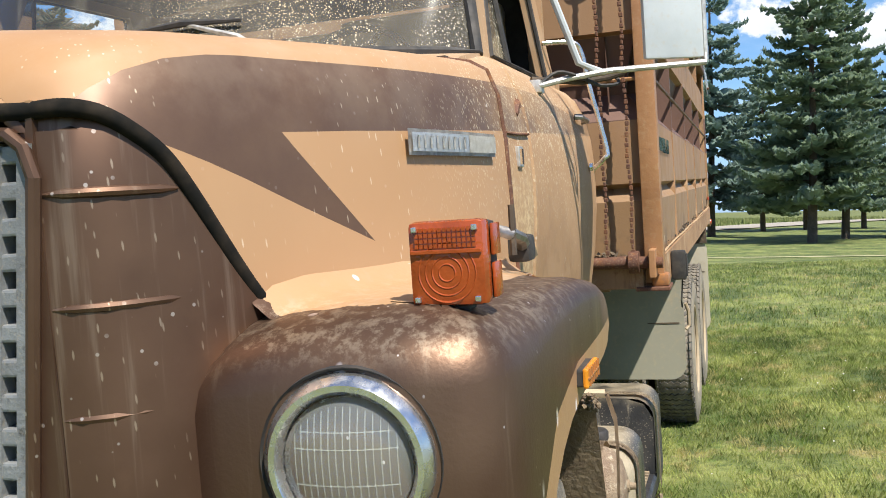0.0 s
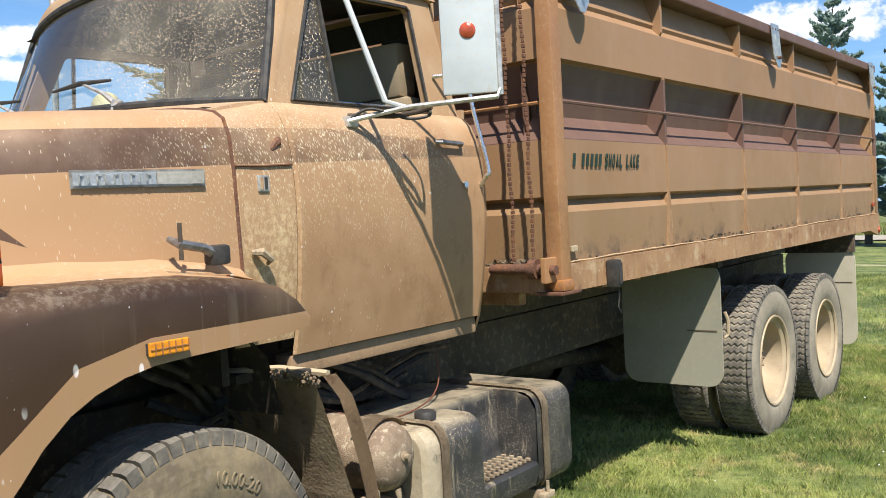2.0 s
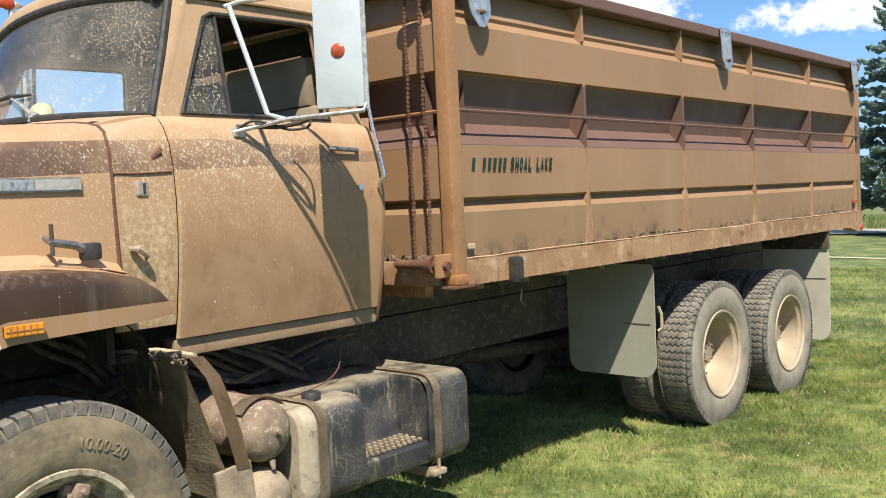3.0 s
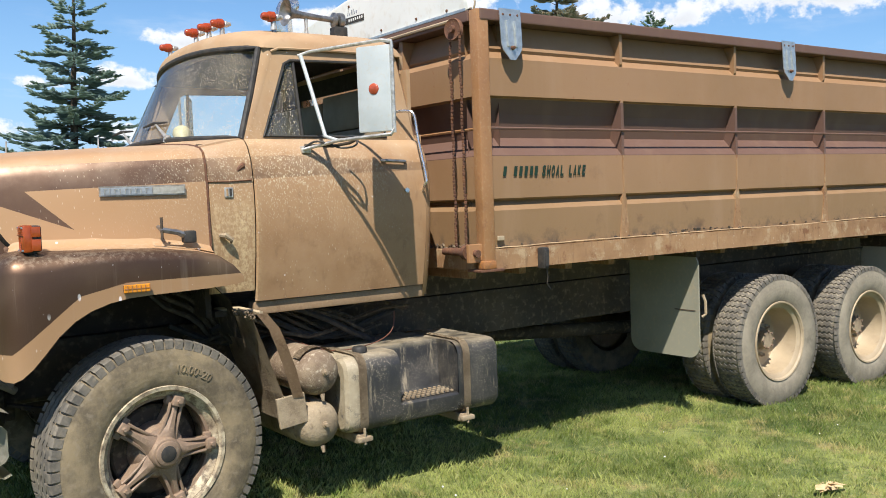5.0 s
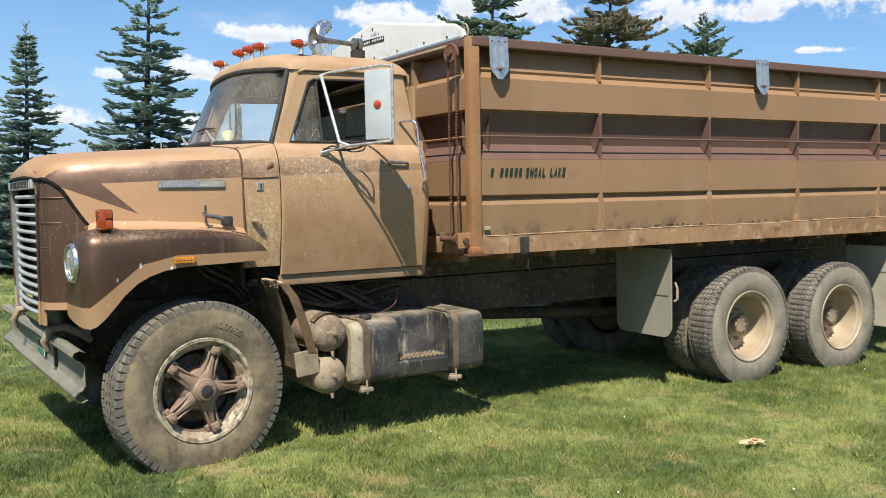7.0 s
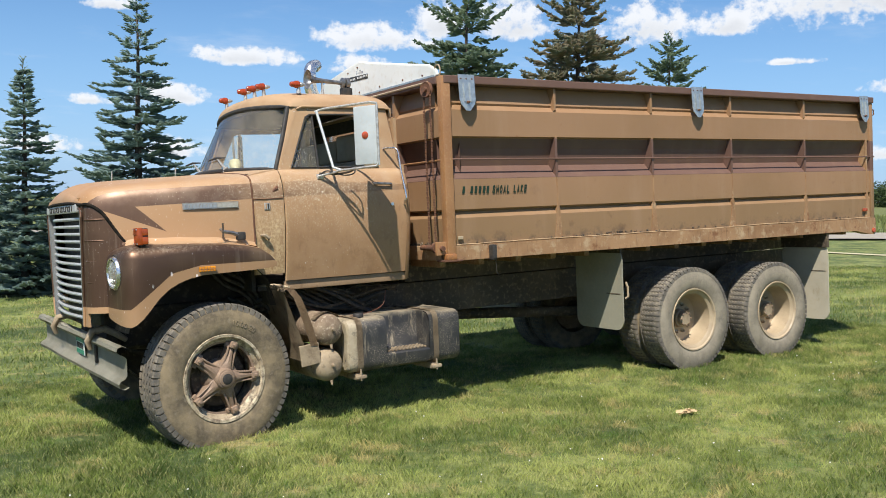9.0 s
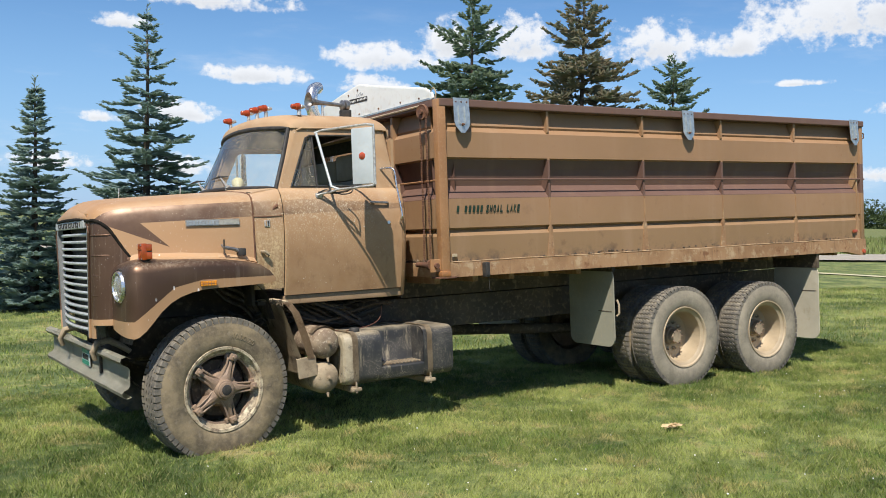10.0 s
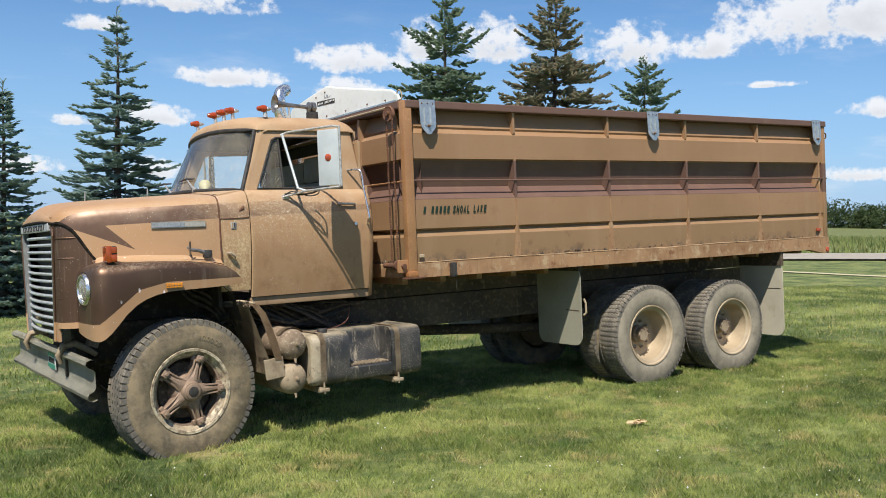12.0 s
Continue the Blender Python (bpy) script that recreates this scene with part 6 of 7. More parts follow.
def build_box():
    bm = block(BOX_X0 + 0.05, BOX_X1 - 0.02, -1.12, 1.12, 1.325, 1.40)
    grain_box = part("grain_box", bm, RUSTRAIL, truck, "corrugated tan and brown steel grain box")
    rng = random.Random(2)
    for s in (-1, 1):
        xs = arange(BOX_X0 + 0.02, BOX_X1 - 0.02, 42)
        rows = []
        for x in xs:
            row = []
            for z, d in DEPTH:
                dent = 0.006 * noise.noise(Vector((x * 1.3, z * 2.2, s)))
                row.append((x, s * (1.215 - d + dent), z))
            rows.append(row)
        bm = surf(rows)
        # inner skin
        surf([[(x, s * 1.05, z) for z in (2.78, 1.40)] for x in xs], bm)
        part("side_wall", bm, BOXP, grain_box, "faded tan side panel with a dark brown band", False)
        # ribs: plates that stand out to the panel face
        for x in RIBS + (7.80,):
            w = 0.012
            mt = BOXP if x < 7.7 else RUSTRAIL
            for z0, z1 in ((2.56, 2.775), (1.965, 2.345)):
                bm = plate([(s * 1.02, z0), (s * (1.205 if z0 < 2.4 else 1.20), z0), (s * 1.218, z0 + 0.02), (s * 1.218, z1), (s * 1.02, z1)], "x", x - w, 2 * w)
                part("side_rib", bm, mt, grain_box)
            rows = [[(x - hw, s * 1.16, z), (x - hw, s * (1.218 + 0.002), z), (x + hw, s * (1.218 + 0.002), z), (x + hw, s * 1.16, z)]
                    for z, hw in ((1.985, 0.006), (1.76, 0.007), (1.732, 0.012), (1.70, 0.02), (1.60, 0.026), (1.435, 0.045))]
            part("lower_rib", surf(rows, None, True), RUSTRAIL, grain_box)
        # top rail
        part("top_rail", block(BOX_X0 - 0.01, BOX_X1 + 0.02, min(s * 1.04, s * 1.245), max(s * 1.04, s * 1.245), 2.772, 2.838, 0.008), BOXP, grain_box, "dark brown top rail")
        # rub rail, cut on the slant at the rear
        y = s * 1.235
        bm = plate([(BOX_X0 - 0.01, 1.310), (7.55, 1.292), (7.80, 1.245), (BOX_X1 + 0.01, 1.238), (BOX_X1 + 0.03, 1.30), (BOX_X1 + 0.02, 1.432), (BOX_X0 - 0.01, 1.432)], "y", y, -s * 0.10)
        part("rub_rail", bm, RUSTRAIL, grain_box, "rusty tan lower rail")
        # frayed trim line and grain dirt along the rail
        pts = [(x, s * 1.226, 1.440 + 0.010 * noise.noise(Vector((x * 0.9, s, 0))) + 0.005 * noise.noise(Vector((x * 6, s, 5)))) for x in arange(2.02, 7.85, 140)]
        part("rail_trim", tube(pts, 0.0045, 5), TRIMTAN, grain_box, "frayed pale trim strip")
        bm = bmesh.new()
        for k in range(90):
            x = rng.choice((rng.uniform(3.4, 4.3), rng.uniform(2.1, 7.8)))
            made = bmesh.ops.create_icosphere(bm, subdivisions=1, radius=rng.uniform(0.003, 0.009))["verts"]
            c = Vector((x, s * (1.222 - rng.uniform(0, 0.02)), 1.445 + rng.uniform(0, 0.02)))
            for v in made:
                v.co = Vector((v.co.x * 2.2, v.co.y, v.co.z)) + c
        tagged(part("rail_dirt", bm, CHASSIS, grain_box, "dark dirt and old grain"), kind="stuff")
        # long rod through the middle band
        part("tie_rod", tube([(BOX_X0 + 0.05, s * 1.225, 2.148), (BOX_X1 + 0.03, s * 1.225, 2.148)], 0.0085, 6), BOXP, grain_box)
        # corner posts
        part("corner_post", block(BOX_X0 - 0.03, BOX_X0 + 0.055, min(s * 1.165, s * 1.24), max(s * 1.165, s * 1.24), 1.33, 2.835, 0.008), POSTTAN, grain_box, "orange-tan corner post with worn edges", True)
        part("rear_post", block(BOX_X1 - 0.05, BOX_X1 + 0.01, min(s * 1.165, s * 1.232), max(s * 1.165, s * 1.232), 1.30, 2.80, 0.006), BOXP, grain_box, "", True)
        # galvanised plates hung from the top rail
        for x in (2.16, 4.925, 7.71):
            hw = 0.080
            z1 = 2.845
            bm = plate([(x - hw, 2.64), (x - hw * 0.86, 2.60), (x - 0.02, 2.545), (x + 0.02, 2.545), (x + hw * 0.86, 2.60), (x + hw, 2.64), (x + hw, z1), (x - hw, z1)], "y", s * 1.252, s * 0.006)
            for v in bm.verts:
                v.co.y += s * 0.09 * max(0.0, 2.775 - v.co.z)
            pl = part("tarp_plate", bm, GALV, grain_box, "pointed galvanised plate bolted to the rail")
            bm = bmesh.new()
            for q in (-0.03, 0.03):
                a, b = sorted((s * 1.256, s * 1.272))
                block(x + q - 0.007, x + q + 0.007, a, b, 2.62, 2.775, 0.003, bm)
            for v in bm.verts:
                v.co.y += s * 0.09 * max(0.0, 2.775 - v.co.z)
            part("plate_ribs", bm, GALV, pl)
            bm = bmesh.new()
            for q in (-0.055, 0, 0.055):
                lathe([(0.0, -0.006), (0.007, -0.005), (0.009, 0.003)], 8, bm, Matrix.Translation((x + q, s * 1.258, 2.81)) @ Matrix.Rotation(radians(0 if s < 0 else 180), 4, "Z"))
            lathe([(0.0, -0.02), (0.010, -0.018), (0.014, 0.004)], 8, bm, Matrix.Translation((x, s * 1.275, 2.615)) @ Matrix.Rotation(radians(0 if s < 0 else 180), 4, "Z"))
            tagged(part("plate_bolts", bm, RUSTY, pl), kind="stuff")
        # bottom corner: bracket with an amber marker
        a, b = sorted((s * 1.13, s * 1.262))
        br = part("corner_bracket", block(BOX_X0 - 0.075, BOX_X0 + 0.10, a, b, 1.303, 1.318, 0.004), RUSTY, grain_box, "rusty marker bracket")
        part("marker_lamp", block(BOX_X0 - 0.05, BOX_X0 + 0.05, min(s * 1.19, s * 1.258), max(s * 1.19, s * 1.258), 1.318, 1.368, 0.014), AMBER_DUSTY, br, "dusty amber marker lamp", True)
        a, b = sorted((s * 1.236, s * 1.30))
        lp = part("rail_lamp", block(2.335, 2.380, a, b, 1.295, 1.425, 0.012), BLACK, grain_box, "dark tail lamp hung on the rail", True)
        part("lamp_wire", tube([(2.37, s * 1.28, 1.30), (2.385, s * 1.275, 1.24), (2.38, s * 1.27, 1.20), (2.41, s * 1.27, 1.165)], 0.004, 5), BLACK, lp)
        part("lamp_face", block(2.343, 2.373, min(s * 1.298, s * 1.306), max(s * 1.298, s * 1.306), 1.31, 1.41, 0.004), BLACK, lp)
        a, b = sorted((s * 1.222, s * 1.240))
        part("side_reflector", block(7.69, 7.77, a, b, 1.512, 1.548, 0.008), RED, grain_box, "small red oval reflector", True)
        part("end_reflector", lathe([(0.0, -0.010), (0.026, -0.008), (0.03, 0.004)], 18, None, Matrix.Translation((BOX_X1 - 0.02, s * 1.240, 1.285)) @ Matrix.Rotation(radians(0 if s < 0 else 180), 4, "Z")), RED, grain_box, "", True)
        part("white_reflector", block(2.035, 2.085, min(s * 1.222, s * 1.236), max(s * 1.222, s * 1.236), 1.482, 1.510, 0.005), RIMCREAM, grain_box)
        part("rod_hook", tube([(BOX_X1 + 0.01, s * 1.22, 2.70), (BOX_X1 + 0.05, s * 1.22, 2.69), (BOX_X1 + 0.05, s * 1.22, 2.64), (BOX_X1 + 0.02, s * 1.22, 2.63)], 0.008, 6), RUSTY, grain_box)
    # front wall, pressed like the sides
    ys = arange(-1.17, 1.17, 9)
    bm = surf([[(BOX_X0 + d, y, z) for z, d in DEPTH] for y in ys])
    surf([[(BOX_X0 + 0.17, y, z) for z in (2.78, 1.4)] for y in ys], bm)
    part("front_wall", bm, BOXP, grain_box, "tan pressed front panel of the box")
    for y in (-0.4, 0.4):
        part("front_rib", block(BOX_X0 - 0.01, BOX_X0 + 0.16, y - 0.02, y + 0.02, 1.43, 2.78), BOXP, grain_box)
    part("front_rail", block(BOX_X0 - 0.035, BOX_X0 + 0.18, -1.16, 1.16, 2.772, 2.836, 0.006), BOXP, grain_box)
    part("front_sill", block(BOX_X0 - 0.05, BOX_X0 + 0.06, -1.16, 1.16, 1.31, 1.43, 0.006), RUSTRAIL, grain_box)
    # old grain and leaf litter lying on the sill in front of the box
    bm = bmesh.new()
    for k in range(420):
        c = Vector((BOX_X0 - 0.025 + rng.uniform(-0.02, 0.03), rng.uniform(-1.14, 0.3), 1.432 + rng.uniform(0, 0.03) * rng.random()))
        r, a, b = rng.uniform(0.006, 0.017), rng.uniform(0, 6.283), rng.uniform(-0.9, 0.9)
        d1 = Vector((math.cos(a), math.sin(a), b)) * r
        d2 = Vector((-math.sin(a), math.cos(a), rng.uniform(-0.5, 0.8))) * r * 0.6
        bm.faces.new([bm.verts.new(c - d1), bm.verts.new(c + d2), bm.verts.new(c + d1 + Vector((0, 0, 0.006))), bm.verts.new(c - d2)])
    tagged(part("grain_litter", bm, CHASSIS, grain_box, "dark litter of old grain and leaves"), kind="stuff")
    part("front_tie_rod", tube([(BOX_X0 - 0.01, -1.17, 2.145), (BOX_X0 - 0.01, 1.17, 2.145)], 0.0085, 6), POSTTAN, grain_box)
    part("tailgate", surf([[(BOX_X1 - d * 0.6, y, z) for z, d in DEPTH] for y in ys]), BOXP, grain_box)
    # rolled tarp edge seen over the far side
    part("tarp", tube([(5.6, 1.05, 2.86), (6.4, 1.08, 2.875), (7.2, 1.1, 2.87), (7.85, 1.1, 2.865)], 0.03, 8), WHITEM, grain_box, "pale rolled tarp", True)
    # white gabled cap board for the tarp, standing on the front wall
    out = [(-1.165, 2.842), (-1.150, 2.880), (-1.04, 2.935), (-0.44, 3.038), (0.02, 3.120), (0.13, 3.146), (0.21, 3.156), (0.30, 3.146), (0.62, 3.104), (1.02, 3.040), (1.15, 2.885), (1.165, 2.842)]
    cap = part("tarp_end_cap", plate(out, "x", BOX_X0 - 0.028, 0.03), BINWHITE, grain_box, "white gabled end cap board with worn lettering")
    bm = tube([(BOX_X0 - 0.015, y, z + 0.004) for y, z in out], 0.014, 6)
    part("cap_edge", bm, BINWHITE, cap, "", True)
    part("cap_rail", block(BOX_X0 - 0.036, BOX_X0 - 0.026, -1.14, 1.14, 2.836, 2.852, 0), GALV, cap)
    part("name_strip", plate([(0.400, 3.000), (0.020, 2.988), (0.020, 3.032), (0.400, 3.046)], "x", BOX_X0 - 0.031, 0.002), BLACK, cap, "black strip with pale bars")
    bm = bmesh.new()
    for i in range(12):
        if i == 4:
            continue
        y = 0.375 - i * 0.0295
        plate([(y, 3.008), (y - 0.016, 3.008), (y - 0.016, 3.026), (y, 3.027)], "x", BOX_X0 - 0.0325, 0.001, bm)
    part("strip_bars", bm, BINWHITE, cap)
    bm = bmesh.new()
    for i in range(6):
        y = 0.245 - i * 0.024
        plate([(y, 3.052), (y - 0.006, 3.052), (y - 0.016, 3.088 if i in (0, 2, 3) else 3.072), (y - 0.010, 3.088 if i in (0, 2, 3) else 3.072)], "x", BOX_X0 - 0.030, 0.0015, bm)
    part("script_bars", bm, BLUEINK, cap, "dark slanted bars of script")
    bm = bmesh.new()
    for y, z in ((-0.2, 2.88), (-0.62, 2.88), (-0.95, 2.87), (0.2, 2.88), (0.6, 2.88), (0.22, 3.115), (0.42, 3.09)):
        lathe([(0.0, -0.006), (0.008, -0.005), (0.010, 0.003)], 8, bm, Matrix.Translation((BOX_X0 - 0.03, y, z)) @ Matrix.Rotation(radians(-90), 4, "Z"))
    part("cap_bolts", bm, RUSTY, cap)
    # chain hoist: shaft pulley above, two roller chains, shaft below
    hx, hy = BOX_X0 - 0.075, -1.075
    m = Matrix.Translation((hx, hy, 2.735)) @ Matrix.Rotation(radians(-78), 4, "Z")
    part("hoist_sprocket", lathe([(0.0, -0.035), (0.022, -0.035), (0.024, -0.012), (0.050, -0.010), (0.062, -0.016), (0.066, -0.010), (0.052, 0.0), (0.066, 0.010), (0.062, 0.016), (0.0, 0.016)], 24, None, m), RUSTY, grain_box, "rusty chain sprocket", True)
    for y0, y1, z0, z1 in ((-1.130, -1.125, 1.43, 2.735), (-1.028, -1.03, 1.43, 2.735)):
        bm = bmesh.new()
        n = 62
        for k in range(n):
            z = z0 + (z1 - z0) * k / n
            y = y0 + (y1 - y0) * k / n + 0.004 * math.sin(k * 0.4)
            w = 0.0075 if k % 2 else 0.0045
            block(hx - 0.007, hx + 0.007, y - w, y + w, z + 0.002, z + (z1 - z0) / n * 0.94, 0.003, bm)
        part("roller_chain", bm, RUSTY, grain_box, "rusty roller chain")
    part("hoist_shaft", tube([(hx, -1.24, 1.415), (hx, -1.1, 1.42), (hx, -0.9, 1.42)], [0.022, 0.026, 0.022], 10), RUSTY, grain_box, "rusty hoist shaft with collars", True)
    part("shaft_collar", lathe([(0.0, -0.02), (0.045, -0.02), (0.045, 0.02), (0.0, 0.02)], 12, None, Matrix.Translation((hx, -1.13, 1.42))), RUSTY, grain_box, "", True)
    part("shaft_bracket", block(hx - 0.05, hx + 0.08, -1.215, -1.19, 1.36, 1.47, 0.004), POSTTAN, grain_box)
    part("wire_coil", tube([(BOX_X0 - 0.02 + 0.0, -1.17 + 0.045 * math.cos(t), 2.875 + 0.055 * math.sin(t)) for t in arange(0, 9, 24)], 0.006, 5), RIMCREAM, grain_box, "loop of pale wire")
    part("tarp_bar", tube([(BOX_X0 - 0.04, -1.05, 2.80), (BOX_X0 - 0.045, 0.2, 2.80), (BOX_X0 - 0.04, 1.05, 2.80)], 0.010, 6), RIMCREAM, grain_box)
    # painted words on the front lower panel; the owner's name stays as bars
    for word, x0 in (("SHOAL", 2.408), ("LAKE", 2.632)):
        for k, char in enumerate(word):
            text = bpy.data.curves.new("letter", "FONT")
            text.body, text.size, text.extrude, text.offset = char, 0.088, 0.001, 0.003
            tmp = bpy.data.objects.new("letter", text)
            scene.collection.objects.link(tmp)
            me = bpy.data.meshes.new_from_object(tmp.evaluated_get(bpy.context.evaluated_depsgraph_get()))
            bpy.data.objects.remove(tmp)
            bm = bmesh.new()
            bm.from_mesh(me)
            a, b = min(v.co.x for v in bm.verts), max(v.co.x for v in bm.verts)
            for v in bm.verts:
                f = (v.co.x - a) / (b - a)
                v.co = Vector((x0 + k * 0.0380 + f * 0.0255 + v.co.y * 0.18, -1.2215 - v.co.z, 1.862 + v.co.y))
            part("letter", bm, GREENINK, grain_box, "dark green painted letter of the town name")
    for x in (2.098, 2.180, 2.222, 2.264, 2.306, 2.345):
        bm = plate([(x, 1.864), (x + 0.022, 1.864), (x + 0.033, 1.922), (x + 0.011, 1.922)], "y", -1.2215, -0.002)
        part("writing_bar", bm, GREENINK, grain_box, "dark green bar of painted writing")
    # mud flaps
    for x, y0, y1, z0, z1, lab in ((3.910, -1.18, -0.52, 0.515, 1.285, "grey-green front mud flap"), (7.02, -1.22, -0.62, 0.31, 1.16, "pale tan rear mud flap, lightened as if sunlit")):
        for s in (1, -1):
            o = rounded(y0, y1, z0, z1, 0.095, 6)
            rows = [(a * s, b) for a, b in o]
            fl = part("mud_flap", plate(rows, "x", x, 0.012), FLAPM if x < 5 else FLAP_SUNLIT, truck, lab)
            a, b = sorted((y0 * s, y1 * s))
            part("flap_hanger", block(x - 0.015, x + 0.03, a, b, z1 - 0.03, 1.31, 0.004), CHASSIS, fl)
            if s > 0:
                part("flap_seam", block(x - 0.003, x - 0.0005, y0 + 0.03, y0 + 0.22, 0.86, 0.868), CHASSIS, fl)
    part("flap_strap", tube([(3.945, -1.19, 0.98), (3.955, -1.205, 0.93), (3.955, -1.205, 0.84), (3.94, -1.185, 0.82)], 0.011, 6), RIMCREAM, truck)


build_box()


# ---------------------------------------------------------------- roof things
def build_roof_things():
    for x, y, z, foot in ((0.880, -0.73, 2.775, 2.735), (0.815, -0.15, 2.833, 2.755), (0.802, 0.03, 2.838, 2.76), (0.790, 0.22, 2.836, 2.755), (0.800, 0.74, 2.822, 2.72)):
        lamp = part("clearance_lamp", tube([(x + 0.010, y, foot - 0.02), (x + 0.010, y, z - 0.005), (x + 0.03, y, z + 0.012), (x + 0.065, y, z + 0.014)], [0.020, 0.014, 0.022, 0.010], 12), ALU, truck, "red-orange clearance lamp on a metal foot", True)
        part("lens", lathe([(0.0, -0.062), (0.014, -0.060), (0.021, -0.050), (0.024, -0.022), (0.029, -0.018), (0.030, 0.012), (0.022, 0.022)], 18, None, Matrix.Translation((x - 0.002, y, z + 0.012)) @ Matrix.Rotation(radians(-90), 4, "Z")), REDLAMP, lamp, "", True)
    # trumpet horn lying along the roof
    zh = 2.866
    prof = [(1.066, 0.080), (1.070, 0.076), (1.078, 0.058), (1.095, 0.040), (1.12, 0.028), (1.17, 0.021), (1.28, 0.017), (1.38, 0.017)]
    horn = part("air_horn", tube([(x, -0.52, zh - 0.06 * (x - 1.07)) for x, r in prof], [r for x, r in prof], 24, None, False), COLLAR, truck, "tarnished trumpet air horn on the roof", True)
    bm = tube([(1.375, -0.52, 2.846), (1.385, -0.52, 2.846), (1.395, -0.52, 2.846), (1.405, -0.52, 2.846)], [0.022, 0.047, 0.047, 0.022], 16)
    tube([(1.405, -0.52, 2.846), (1.415, -0.52, 2.846), (1.445, -0.52, 2.846), (1.455, -0.52, 2.846)], [0.022, 0.047, 0.047, 0.030], 16, bm)
    part("horn_driver", bm, COLLAR, horn, "", True)
    part("horn_foot", tube([(1.20, -0.52, 2.72), (1.20, -0.52, 2.795), (1.20, -0.52, 2.852)], [0.016, 0.010, 0.012], 8), ALU, horn)
    part("horn_base", block(1.375, 1.465, -0.555, -0.485, 2.74, 2.806, 0.010), BLACK, horn, "", True)
    # curved exhaust stack behind the cab
    pts = [(1.80, 0.62, 1.30), (1.80, 0.62, 2.40), (1.78, 0.62, 2.62), (1.70, 0.62, 2.80), (1.63, 0.62, 2.92), (1.612, 0.62, 3.00), (1.612, 0.62, 3.08), (1.622, 0.63, 3.13), (1.650, 0.65, 3.17), (1.70, 0.69, 3.195), (1.73, 0.71, 3.20)]
    part("exhaust_pipe", tube(bend(pts, 3), 0.060, 20, None, False), CHROME, truck, "chrome exhaust stack with a curved tip", True)
    # aerials at the hood
    for x, y, h in ((0.30, 0.78, 0.16), (-0.25, 0.82, 0.14)):
        part("aerial", tube([(x, y, 2.06), (x + 0.01, y, 2.06 + h)], 0.005, 6), ALU, truck)


build_roof_things()


# ---------------------------------------------------------------- surroundings
def needle_material(name, a, b, c):
    m = Mat(name, 0.8)
    r = m.island()
    col = m.mix(r, a, b)
    col = m.mix(m.math("MULTIPLY", m.ramp(m.noise(0.9, 3), 0.45, 0.7), 0.6), col, c)
    m.set("Base Color", col)
    # thin needles let some light through
    tl, mx = m.n.new("ShaderNodeBsdfTranslucent"), m.n.new("ShaderNodeMixShader")
    m.l.new(col, tl.inputs[0])
    mx.inputs[0].default_value = 0.45
    m.l.new(m.b.outputs[0], mx.inputs[1]), m.l.new(tl.outputs[0], mx.inputs[2])
    m.l.new(mx.outputs[0], m.n["Material Output"].inputs[0])
    return m.m


BARK = worn("spruce_bark", (0.10, 0.070, 0.050), (0.065, 0.048, 0.036), (0.16, 0.12, 0.09), 0.4, 0.9, scale=8, bump=0.7)
NEEDLE_BLUE = needle_material("blue_spruce_needles", (0.175, 0.245, 0.215), (0.330, 0.430, 0.385), (0.245, 0.320, 0.250))
NEEDLE_GREEN = needle_material("green_spruce_needles", (0.140, 0.200, 0.130), (0.270, 0.345, 0.215), (0.200, 0.245, 0.145))
NEEDLE_CONES = needle_material("coned_spruce_needles", (0.175, 0.215, 0.150), (0.370, 0.295, 0.190), (0.260, 0.250, 0.160))
# tone of the outer tips: new growth, with sunlight put into the colour
NEEDLE_TIP = needle_material("sunlit_spruce_tips", (0.180, 0.245, 0.195), (0.290, 0.365, 0.290), (0.210, 0.260, 0.180))


